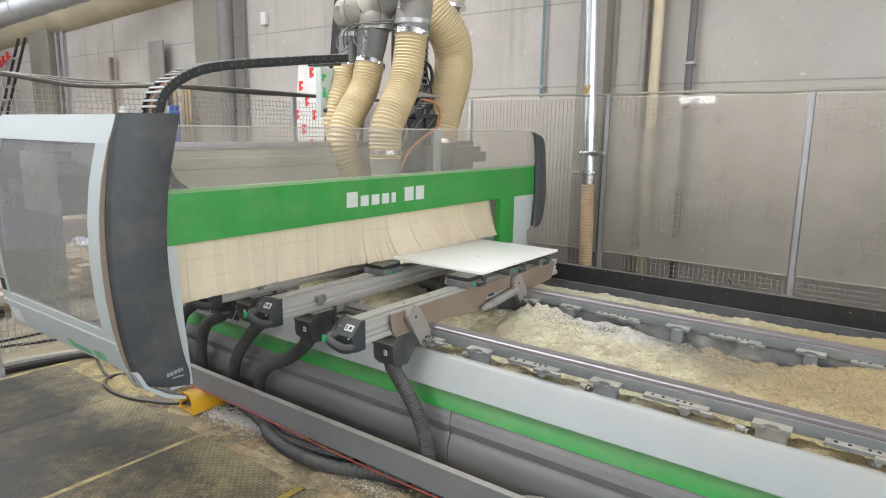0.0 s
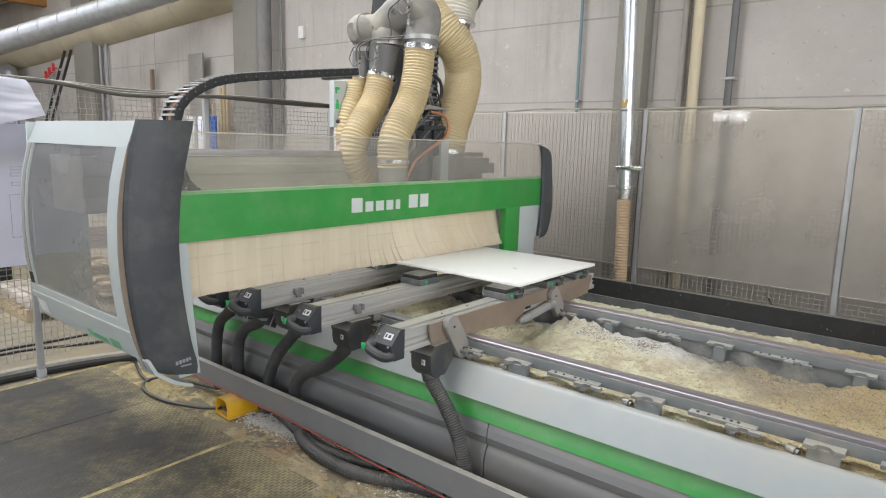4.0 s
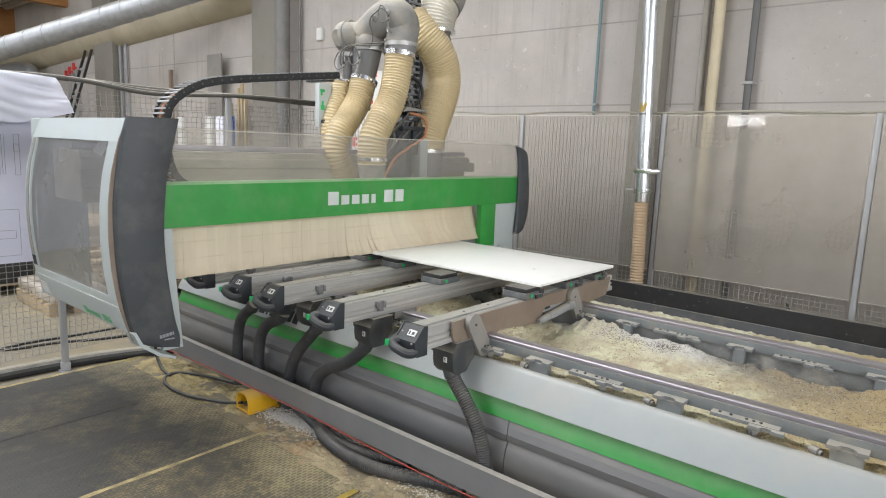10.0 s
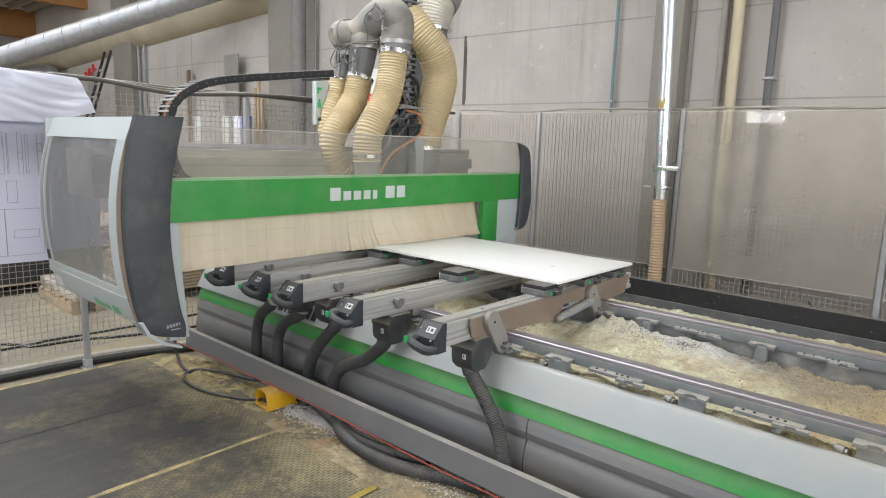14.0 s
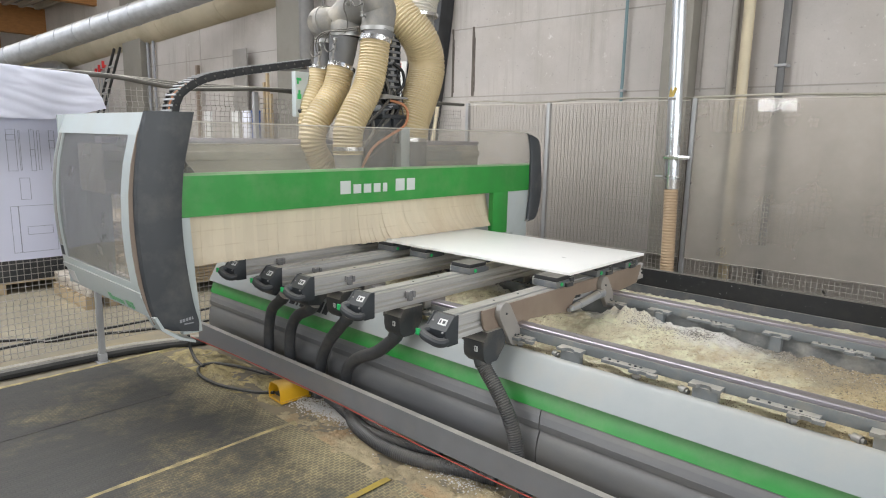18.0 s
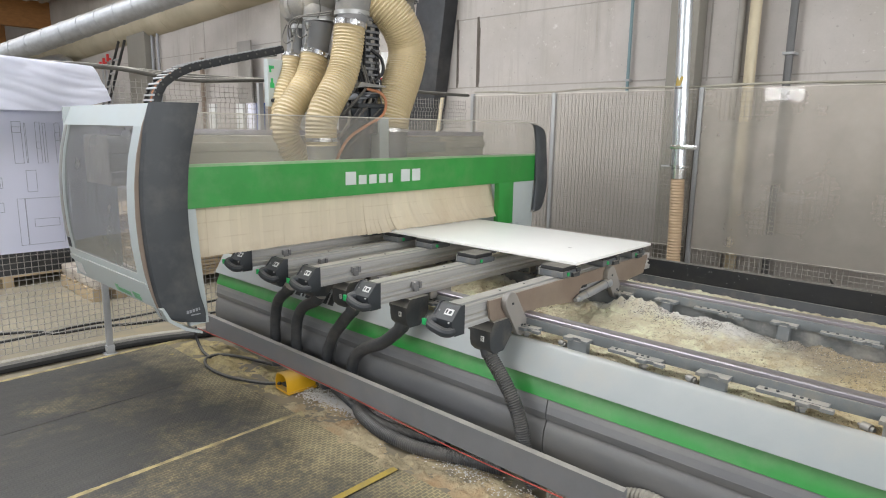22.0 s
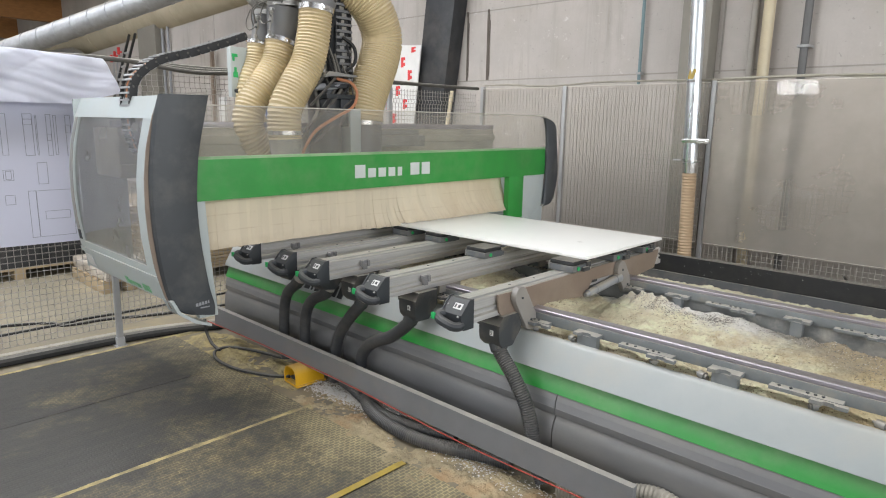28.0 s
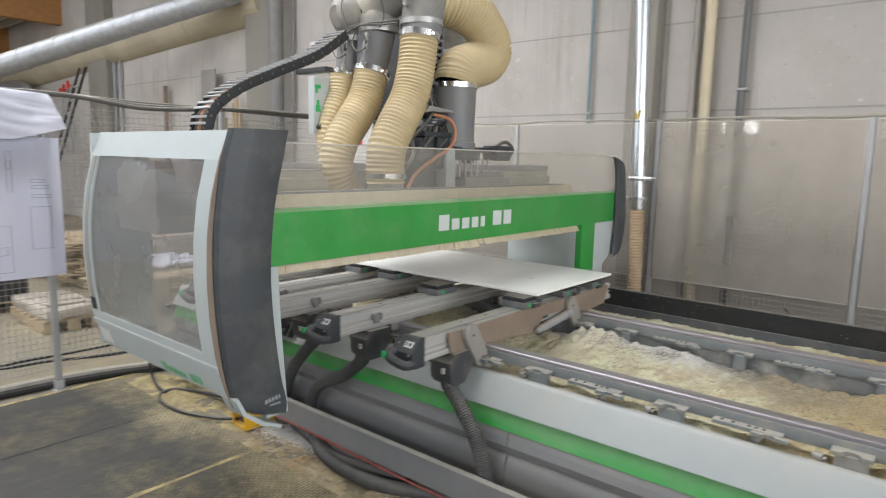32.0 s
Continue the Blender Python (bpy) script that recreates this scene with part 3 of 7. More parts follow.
wall_pipe("conduit", -3.31, 0.017, 2.08, TOP, M_BLUEPIPE, "thin blue-grey conduit running up the wall", brackets=(2.2, 3.5))
wall_pipe("drain_pipe", -2.07, 0.050, 0.0, TOP, M_CREAMPIPE, "cream plastic pipe running up the wall", 0.1)
wall_pipe("cable_duct", -2.20, 0.030, 0.0, TOP, M_JOINT, "brown-grey duct beside a cream pipe", 0.08)
wall_pipe("drain_pipe", -1.75, 0.034, 0.0, TOP, M_DARKPIPE, "dark grey plastic pipe running up the wall", 0.09, brackets=(2.37, 3.6))
wall_pipe("drain_pipe", -8.665, 0.118, 0, TOP, M_DUSTPVC, "wide grey plastic downpipe beside a pillar", 0.25)
wall_pipe("conduit", -8.48, 0.022, 0.5, TOP, M_DUSTPVC, "dark conduit running up the wall")
for x in (-14.9, -14.61):
    wall_pipe("conduit", x, 0.03, 0.5, 3.95, M_PVC, "grey conduit beside the concrete pillar")
# rusty streaks below fixing holes
for x in (-5.785, -5.437):
    w = 0.012 if x < -5.6 else 0.02
    solo("wall_slot", boxes((x - w, x + w, Y1 - 0.006, Y1 + 0.01, 2.2, 3.0), (x - 0.011, x + 0.011, Y1 - 0.015, Y1 + 0.01, 3.0, 3.06), (x + w + 0.006, x + w + 0.012, Y1 - 0.005, Y1 + 0.01, 2.25, 2.93)), M_RUSTSLOT, "dark streaked vertical slot in the wall", "slot", kind="structure")
bm = prism(bmesh.new(), [(-6.60, 1.1), (-6.10, 1.1), (-5.80, 3.2), (-5.45, TOP), (-5.88, TOP), (-6.31, 3.25)], "y", Y1 - 0.25, Y1 - 0.012, bevel=0.01)
wd = thing("wall_duct", (-6.2, Y1 - 0.1, 1.1), "dark sheet-metal duct leaning up the wall", "duct")
part("duct_sheet", bm, M_DARKSTEEL, wd)
part("duct_seam", prism(bmesh.new(), [(-6.47, 1.97), (-5.99, 1.97), (-5.985, 2.0), (-6.465, 2.0)], "y", Y1 - 0.262, Y1 - 0.249, bevel=0.003), M_DARKSTEEL, wd)
part("duct_stay", boxes((-6.15, -6.05, Y1 - 0.18, Y1 - 0.08, 0.0, 1.12), bevel=0.005), M_DARKSTEEL, wd)

# overhead: extraction duct and glued beams
duct = thing("extraction_duct", (-13.0, 4.2, 3.4), "large galvanised spiral extraction duct under the roof", "duct")
DUCT_A, DUCT_B = Vector((-17.24, 2.09, 2.17)), Vector((-9.45, 6.06, 4.27))
part("duct_run", sweep(bmesh.new(), [DUCT_A.lerp(DUCT_B, k / 20) for k in range(21)], 0.188, 32), M_DUCT, duct)
for k in range(22):
    f = (k + 0.5) / 22
    a, b = DUCT_A.lerp(DUCT_B, f - 0.002), DUCT_A.lerp(DUCT_B, f + 0.002)
    part("duct_seam", sweep(bmesh.new(), [a, b], 0.195, 32), M_DUCT, duct)
for f in (0.03, 0.97):
    c = DUCT_A.lerp(DUCT_B, f)
    part("hanger_rod", rod(bmesh.new(), (c.x, c.y, c.z + 0.15), (c.x, c.y, TOP + 0.01), 0.008, 8), M_GALV, duct)
for x, z in ((-26.75, 4.24), (-21.92, 4.34), (-17.95, 4.74)):
    solo("glulam_beam", boxes((x - 0.12, x + 0.12, Y0, Y1 + 0.01, z, z + 0.76), bevel=0.01), M_GLULAM, "orange-brown glued timber beam across the hall", "beam", kind="structure")
deck = solo("roof_panel", boxes((-21.8, -18.07, 0.9, Y1 + 0.01, 5.16, 5.2)), M_DECK, "ribbed pale roof panel between two timber beams", "roof panel", kind="structure")
for k in range(14):
    part("roof_rib", prism(bmesh.new(), [(1.0 + 0.4 * k, 5.161), (1.04 + 0.4 * k, 5.05), (1.14 + 0.4 * k, 5.05), (1.18 + 0.4 * k, 5.161)], "x", -21.8, -18.07), M_RIB, deck)

# ---- safety fences ----
def mesh_wires(axis, fixed, a, b, z0, z1, pitch_h=0.04, pitch_v=0.04, r=0.003, beads=()):
    """Welded wire mesh in one plane, of thin square wires; the uprights are kinked at the beads."""
    bm = bmesh.new()
    at = (lambda s, z, o=0: Vector((s, fixed + o, z))) if axis == "x" else (lambda s, z, o=0: Vector((fixed + o, s, z)))

    def put(pts, u, v):
        rings = [[bm.verts.new(p + r * (i * u + j * v)) for i, j in ((-1, -1), (1, -1), (1, 1), (-1, 1))] for p in pts]
        for p, q in zip(rings, rings[1:]):
            for k in range(4):
                bm.faces.new((p[k], p[(k + 1) % 4], q[(k + 1) % 4], q[k]))
        bm.faces.new(rings[0][::-1])
        bm.faces.new(rings[-1])
    along, across, up = at(1, 0) - at(0, 0), at(0, 0, 1) - at(0, 0), Vector((0, 0, 1))
    heights = [(z0, 0.0)] + [(z + dz, o) for z in beads for dz, o in ((-0.03, 0.0), (0.0, 0.022), (0.03, 0.0))] + [(z1, 0.0)]
    for k in range(int((b - a) / pitch_h) + 1):
        put([at(a + k * pitch_h, z, o) for z, o in heights], along, across)
    for k in range(int((z1 - z0) / pitch_v) + 1):
        z = z0 + k * pitch_v
        put([at(a, z, 2 * r), at(b, z, 2 * r)], up, across)
    return bm


def fence_panel(axis, fixed, a, b, sheet=None, top=2.0):
    at = ((a + b) / 2, fixed, 0) if axis == "x" else (fixed, (a + b) / 2, 0)
    ob = thing("mesh_fence", at, "wire mesh safety fence panel with a dusty clear sheet" if sheet else "galvanised wire mesh safety fence panel", "fence", "safety fence")
    part("wire_mesh", mesh_wires(axis, fixed, a + 0.04, b - 0.04, 0.16, top - 0.02, r=0.0022 if sheet else 0.0017, beads=() if sheet else (0.55, 1.18, 1.86)), M_WIRE, ob, kind="stuff")
    for s in (a, b):
        sx, sy = (s, fixed) if axis == "x" else (fixed, s)
        if s == a:
            part("post", boxes((sx - 0.02, sx + 0.02, sy - 0.02, sy + 0.02, 0, top + 0.01), bevel=0.004), M_GALV, ob)
            part("foot_plate", boxes((sx - 0.05, sx + 0.05, sy - 0.04, sy + 0.04, 0, 0.01), (sx - 0.026, sx + 0.026, sy - 0.026, sy + 0.026, 0.01, 0.07), bevel=0.003), M_GALV, ob)
    if sheet:
        sh = part("clear_sheet", pane([(a + 0.03, fixed - 0.032, 0.66), (b - 0.03, fixed - 0.032, 0.66), (b - 0.03, fixed - 0.032, top - 0.01), (a + 0.03, fixed - 0.032, top - 0.01)]), sheet, ob, "dusty brownish clear plastic sheet")
        for z in (top - 0.013, 0.658):
            part("sheet_edge", boxes((a + 0.03, b - 0.03, fixed - 0.034, fixed - 0.030, z, z + 0.005)), M_EDGE, sh)
    return ob


FENCE_Y, FENCE_X = 5.6, -4.8
POSTS = (-4.74, -3.66, -2.18, -0.605, 0.88, 2.37, 3.85)
for a, b in zip(POSTS, POSTS[1:]):
    fence_panel("x", FENCE_Y, a, b, sheet=M_SHEETCLEAR if b < -2 else M_SHEET, top=2.04)
for k in range(-3, 3):
    a = 1.62 + 1.32 * k
    fence_panel("y", FENCE_X, a, a + 1.32)

solo("leaning_stick", rod(bmesh.new(), (-0.755, 5.8, 0.0), (-1.10, 5.8, 0.525), 0.011, 8), M_CABLE, "thin dark stick leaning behind the fence", "stick")

# ---- machine bed ----
BED0, BED1 = -4.58, 1.6
bed = thing("machine_bed", (-1.5, 3.4, 0), "long white, green and grey steel bed of a woodworking machine", "machine")
part("front_panel", prism(bmesh.new(), [(2.354, 0.540), (2.356, 0.547), (2.424, 0.664), (2.431, 0.673), (2.441, 0.678), (2.456, 0.678), (2.456, 0.60), (2.40, 0.540)], "x", BED0, BED1), M_WHITE, bed, "white front panel, dusty along the top")
part("green_stripe", prism(bmesh.new(), [(2.354, 0.450), (2.358, 0.462), (2.376, 0.51), (2.398, 0.539), (2.42, 0.539), (2.42, 0.450)], "x", BED0 + 0.01, BED1), M_GREEN, bed, "green painted stripe")
seams = [BED0 + 0.02, -3.05, -1.50, 0.05, BED1]
for a, b in zip(seams, seams[1:]):
    part("upper_cover", prism(bmesh.new(), [(2.346, 0.352), (2.343, 0.36), (2.343, 0.385), (2.3445, 0.387), (2.347, 0.418), (2.3485, 0.420), (2.354, 0.440), (2.362, 0.449), (2.43, 0.449), (2.43, 0.352)], "x", a + 0.002, b - 0.002), M_BASE, bed)
    part("lower_cover", prism(bmesh.new(), [(2.352, 0.13), (2.336, 0.15), (2.328, 0.19), (2.326, 0.235), (2.328, 0.27), (2.334, 0.302), (2.344, 0.328), (2.356, 0.347), (2.43, 0.347), (2.43, 0.13)], "x", a + 0.003, b - 0.003), M_BASE, bed)
part("plinth", boxes((BED0 + 0.1, BED1, 2.42, 4.4, 0.0, 0.14)), M_DARKSTEEL, bed)
part("end_plate", prism(bmesh.new(), [(2.40, 0.13), (2.40, 0.55), (2.48, 0.655), (4.4, 0.655), (4.4, 0.13)], "x", BED0 + 0.004, BED0 + 0.016), M_BASE, bed)
part("trough", boxes((BED0 + 0.02, BED1, 2.43, 4.45, 0.30, 0.42), (BED0 + 0.02, BED1, 2.505, 2.53, 0.42, 0.62)), M_RAILGREY, bed)
for y, name in ((2.525, "front_rail"), (3.475, "rear_rail")):
    rail = part(name, boxes((BED0 + 0.1, BED1, y - 0.035, y + 0.035, 0.713, 0.762), bevel=0.004), M_RAILGREY, bed)
    part("slide_bar", prism(bmesh.new(), [(y - 0.026, 0.760), (y - 0.033, 0.766), (y - 0.033, 0.777), (y - 0.028, 0.781), (y - 0.012, 0.781), (y - 0.009, 0.779), (y + 0.009, 0.779), (y + 0.012, 0.781), (y + 0.028, 0.781), (y + 0.033, 0.777), (y + 0.033, 0.766), (y + 0.026, 0.760)], "x", BED0 + 0.1, BED1), M_STEEL, rail, "polished steel slide bar")
    for k in range(10):
        x = -0.815 - 0.61 * 6 + 0.61 * k
        if x < BED0 + 0.2:
            continue
        s = -1
        notch = [(x - 0.062, y - 0.088), (x - 0.062, y - 0.034), (x + 0.062, y - 0.034), (x + 0.062, y - 0.088), (x + 0.03, y - 0.088), (x + 0.02, y - 0.068), (x, y - 0.062), (x - 0.02, y - 0.068), (x - 0.03, y - 0.088)]
        br = part("rail_bracket", boxes((x - 0.05, x + 0.05, y - 0.07, y - 0.036, 0.60, 0.722) if name == "front_rail" else (x - 0.028, x + 0.028, y - 0.075, y - 0.036, 0.5, 0.722), bevel=0.004), M_RAILGREY, rail)
        part("bracket_plate", prism(bmesh.new(), notch, "z", 0.722, 0.737, bevel=0.002), M_RAILGREY, br)
        sp = part("stop_plate", boxes((x + 0.158, x + 0.40, y - 0.075, y - 0.034, 0.716, 0.731), bevel=0.003), M_RAILGREY, rail)
        for dx in (0.19, 0.23, 0.285, 0.31, 0.335):
            part("bolt", rod(bmesh.new(), (x + dx, y - 0.055, 0.730), (x + dx, y - 0.055, 0.735), 0.006, 8), M_CAP, sp)
        part("stop_lug", prism(bmesh.new(), [(x + 0.30, y - 0.076), (x + 0.30, y - 0.10), (x + 0.34, y - 0.10), (x + 0.345, y - 0.085), (x + 0.375, y - 0.085), (x + 0.38, y - 0.10), (x + 0.42, y - 0.10), (x + 0.42, y - 0.076)], "z", 0.714, 0.729, bevel=0.002), M_RAILGREY, sp)
        if name == "front_rail":
            for dx, tilt in ((0.0, -0.02), (0.19, 0.035)):
                a, b = (x - 0.30 + dx - tilt * 0.5, 2.512, 0.678), (x - 0.30 + dx + tilt, 2.488, 0.676)
                part("set_screw", lathe(bmesh.new(), a, b, [(0, 0.005), (0.25, 0.005), (0.26, 0.016), (0.8, 0.0165), (0.81, 0.010), (1, 0.010)], 12), M_MACHINE, bed)
part("trough_wall", boxes((BED0 + 0.03, BED1, 3.452, 3.462, 0.42, 0.715)), M_TROUGHWALL, bed)
part("guard_skirt", prism(bmesh.new(), [(4.45, 0.48), (4.49, 0.605), (4.528, 0.605), (4.528, 0.48)], "x", BED0, BED1), M_BOX, bed)
part("rear_guard", prism(bmesh.new(), [(4.50, 0.60), (4.50, 0.73), (4.53, 0.735), (4.53, 0.60)], "x", BED0, BED1), M_BLACK, bed, "black rubber-faced rear guard")

rng = random.Random(5)
bm = bmesh.new()
for k in range(90):
    x, z, r = rng.uniform(-3.0, BED1), rng.uniform(0.615, 0.722), rng.choice((0.0008, 0.001, 0.0018))
    box(bm, x - r, x + r, 4.498, 4.5003, z - r * 0.7, z + r * 0.7)
part("dust_specks", bm, M_LABEL, bed, "white specks of dust on the rear guard", kind="stuff")

# sawdust lying in the trough
def dust_sheet(x0, x1, y0, y1, height, nx, ny):
    bm = bmesh.new()
    grid = [[bm.verts.new((x0 + (x1 - x0) * i / nx, y0 + (y1 - y0) * j / ny, height(x0 + (x1 - x0) * i / nx, y0 + (y1 - y0) * j / ny))) for j in range(ny + 1)] for i in range(nx + 1)]
    for i in range(nx):
        for j in range(ny):
            bm.faces.new((grid[i][j], grid[i + 1][j], grid[i + 1][j + 1], grid[i][j + 1]))
    return bm


def heap(x, y):
    n = noise.fractal((x * 2.0, y * 3.0, 0.3), 0.9, 2.0, 5)
    lumps = noise.fractal((x * 6, y * 6, 2.0), 0.9, 2.0, 4)
    fine = noise.fractal((x * 26, y * 26, 4.0), 0.7, 2.0, 3)
    crest = 3.385 + 0.02 * math.sin(x * 5.3 + 1) + 0.03 * noise.noise((x * 9, 0.0, 3.0))
    near_end = max(0.0, min(1.0, (x + 0.95) / 0.5))
    tall = 0.108 + 0.012 * math.sin(x * 4.2 + 0.6)
    spray = (1.3 - 0.7 * near_end) * max(-0.005, 0.008 + 0.075 * noise.noise((x * 3.1, 1.5, 0.0)) + 0.026 * noise.noise((x * 11, 1.5, 6.0)) + 0.014 * noise.noise((x * 29, 4.5, 6.0)) + 0.009 * noise.noise((x * 55, y * 30, 6.0)))
    if y < crest:
        ridge = tall * math.exp(-((y - crest) / 0.42) ** 2) + spray * math.exp(-((y - crest) / 0.09) ** 2)
    else:
        ridge = (tall + spray) * (1 - 0.9 * max(0.0, min(1.0, (y - crest) / 0.07)) ** 0.7)
    back = 0.125 * max(0.0, min(1.0, (y - 3.462) / 0.02)) - 0.14 * max(0.0, min(1.0, (y - 3.56) / 0.4))
    front = max(0.0, min(1.0, (2.74 - y) / 0.12))
    ledge = 0.664 - 0.15 * max(0.0, min(1.0, (y - 2.555 - 0.012 * noise.noise((x * 7, 2.0, 0.0))) / 0.03))
    z = 0.560 + ridge + back + 0.014 * n + 0.022 * max(0.0, lumps) + 0.008 * fine
    return z + (ledge + 0.006 * n + 0.008 * fine + 0.012 * max(0.0, lumps) - z) * front


solo("sawdust", dust_sheet(BED0 + 0.05, BED1, 2.4575, 4.46, heap, 760, 290), M_DUSTPILE, "heaped pale sawdust and grey chips in the trough", "sawdust", kind="stuff")

rng = random.Random(21)
bm = bmesh.new()
for k in range(1500):
    if k % 3:
        x, y = rng.uniform(-1.9, 1.2), rng.uniform(2.46, 2.555)
    else:
        cx, cy = rng.choice(((-1.2, 3.12), (-0.3, 2.95), (0.1, 2.85), (-1.55, 3.1), (-0.1, 3.0)))
        x, y = rng.gauss(cx, 0.10), min(3.3, rng.gauss(cy, 0.07))
    r = rng.uniform(0.0012, 0.0038)
    p = Vector((x, y, heap(x, y) + r * 0.4))
    q = [bm.verts.new(p + Vector((dx * r * rng.uniform(0.6, 1.3), dy * r * rng.uniform(0.6, 1.3), dz * r * rng.uniform(0.5, 0.9)))) for dx, dy, dz in ((1, 0, 0), (0, 1, 0), (-1, 0, 0), (0, -1, 0), (0, 0, 1), (0, 0, -1))]
    for i in range(4):
        bm.faces.new((q[i], q[(i + 1) % 4], q[4]))
        bm.faces.new((q[(i + 1) % 4], q[i], q[5]))
solo("sawdust_crumbs", bm, M_CRUMB, "dark brown crumbs scattered over the sawdust", "crumbs", kind="stuff")



def grains(spots, count, small, large, seed):
    """Loose angular grains lying on the sawdust, gathered round the given spots (x, y, spread in x, spread in y)."""
    r, bm = random.Random(seed), bmesh.new()
    for _ in range(count):
        cx, cy, sx, sy = r.choice(spots)
        x, y, size = r.gauss(cx, sx), min(3.43, r.gauss(cy, sy)), r.uniform(small, large)
        p = Vector((x, y, heap(x, y) + size * 0.3))
        q = [bm.verts.new(p + size * Vector((dx * r.uniform(0.5, 1.3), dy * r.uniform(0.5, 1.3), dz * r.uniform(0.4, 0.9)))) for dx, dy, dz in ((1, 0, 0), (0, 1, 0), (-1, 0, 0), (0, -1, 0), (0, 0, 1), (0, 0, -1))]
        for i in range(4):
            bm.faces.new((q[i], q[(i + 1) % 4], q[4]))
            bm.faces.new((q[(i + 1) % 4], q[i], q[5]))
    return bm


M_GRAVEL = surface("grey_grit", (0.22, 0.20, 0.17), 0.9, vary=0.3, bump=0.1)
M_FLAKE = surface("pale_flakes", (0.72, 0.68, 0.60), 0.8, vary=0.15, bump=0)
RIGHT_END = ((-0.75, 3.36, 0.12, 0.05), (-0.45, 3.30, 0.16, 0.09), (-0.2, 3.22, 0.2, 0.12), (0.1, 3.15, 0.3, 0.15), (-1.16, 3.31, 0.05, 0.03), (-1.45, 3.30, 0.10, 0.04))
solo("grey_grit", grains(RIGHT_END, 3200, 0.0014, 0.0042, 31), M_GRAVEL, "dark grey grit strewn over the sawdust heap", "grit", kind="stuff")
solo("pale_flakes", grains(RIGHT_END + ((-1.5, 3.25, 0.3, 0.10), (-1.0, 3.15, 0.3, 0.12)), 1600, 0.001, 0.003, 32), M_FLAKE, "pale wood flakes strewn over the sawdust heap", "flakes", kind="stuff")

# ---- floor guard and hoses ----
guard = thing("floor_guard", (-1.5, 2.2, 0), "grey steel guard rail along the foot of the machine", "guard rail")
part("rail", prism(bmesh.new(), [(2.185, 0.13), (2.185, 0.262), (2.215, 0.266), (2.215, 0.126)], "x", -4.45, -1.02, bevel=0.003), M_GUARD, guard)
for x in (-4.3, -3.2, -2.1, -1.08):
    part("bracket", boxes((x - 0.03, x + 0.03, 2.2155, 2.345, 0.135, 0.175), bevel=0.003), M_GUARD, guard)

# ---- support bars ----
BAR_X = (-3.61, -3.212, -2.896, -2.395, -1.835)
BAR_TOP = 0.89


def support_bar(k, x):
    ob = thing("support_bar", (x, 3.1, 0.70), "ribbed aluminium support bar with a black handle end", "support bar", "support bars")
    w = 0.052
    prof = [(x - w, 0.785), (x - w, 0.81), (x - w + 0.008, 0.815), (x - w + 0.008, 0.835), (x - w, 0.84), (x - w, BAR_TOP - 0.006), (x - w + 0.006, BAR_TOP),
            (x + w - 0.034, BAR_TOP), (x + w - 0.032, BAR_TOP - 0.012), (x + w - 0.02, BAR_TOP - 0.012), (x + w - 0.018, BAR_TOP - 0.003), (x + w - 0.004, BAR_TOP - 0.003), (x + w, BAR_TOP - 0.008),
            (x + w, BAR_TOP - 0.034), (x + w - 0.009, BAR_TOP - 0.038), (x + w - 0.009, BAR_TOP - 0.05), (x + w, BAR_TOP - 0.054), (x + w, BAR_TOP - 0.062), (x + w - 0.008, BAR_TOP - 0.066), (x + w - 0.008, BAR_TOP - 0.074),
            (x + w + 0.008, BAR_TOP - 0.08), (x + w + 0.008, 0.787), (x + w, 0.785)]
    part("profile", prism(bmesh.new(), prof, "y", 2.06, 3.93), M_ALU, ob)
    cap = part("end_cap", prism(bmesh.new(), [(2.012, 0.768), (1.996, 0.80), (1.993, 0.836), (2.048, 0.895), (2.072, 0.895), (2.072, 0.768)], "x", x - w - 0.006, x + w + 0.006, bevel=0.004), M_CAP, ob, "black plastic end cap with a grip")
    edge = [(2.008, 0.765), (1.992, 0.80), (1.989, 0.838), (2.045, 0.899), (2.074, 0.899), (2.074, 0.765)]
    for a, b in ((x - w - 0.011, x - w - 0.004), (x + w + 0.004, x + w + 0.011)):
        part("cap_rim", prism(bmesh.new(), edge, "x", a, b, bevel=0.002), M_CAP, cap)
    grip = [(x - w + 0.002, 2.005, 0.826), (x - w - 0.010, 1.986, 0.824), (x - w - 0.007, 1.970, 0.816), (x - w + 0.018, 1.962, 0.805), (x + 0.015, 1.960, 0.795), (x + w - 0.014, 1.967, 0.789), (x + w + 0.0, 1.985, 0.788), (x + w + 0.001, 2.004, 0.790)]
    part("handle", sweep(bmesh.new(), smooth_path(grip, 5), 0.021, 10), M_CAP, cap)
    part("button", boxes((x - w - 0.027, x - w - 0.004, 1.944, 1.954, 0.806, 0.836), bevel=0.003), M_BRIGHTGREEN, cap)
    tilt = Matrix.Translation((x, 2.0205, 0.8655)) @ Matrix.Rotation(math.atan2(0.059, 0.055), 4, "X")
    for name, mat, rows in (("label_plate", M_LABEL, [(-0.006, 0.040, -0.014, 0.016, -0.001, 0.003)]), ("label_sign", M_CAP, [(0.000, 0.008, -0.008, 0.010, 0.003, 0.0042)]), ("label_sign", M_CAP, [(0.018, 0.032, -0.007, 0.008, 0.003, 0.0042)]),
                            ("cap_screw", M_GUARD, [(-0.045, -0.037, -0.004, 0.004, 0.0, 0.003)]), ("cap_screw", M_GUARD, [(0.04, 0.048, -0.052, -0.044, -0.004, 0.002)])):
        pl = boxes(*rows)
        bmesh.ops.transform(pl, verts=pl.verts, matrix=tilt)
        part(name, pl, mat, cap)
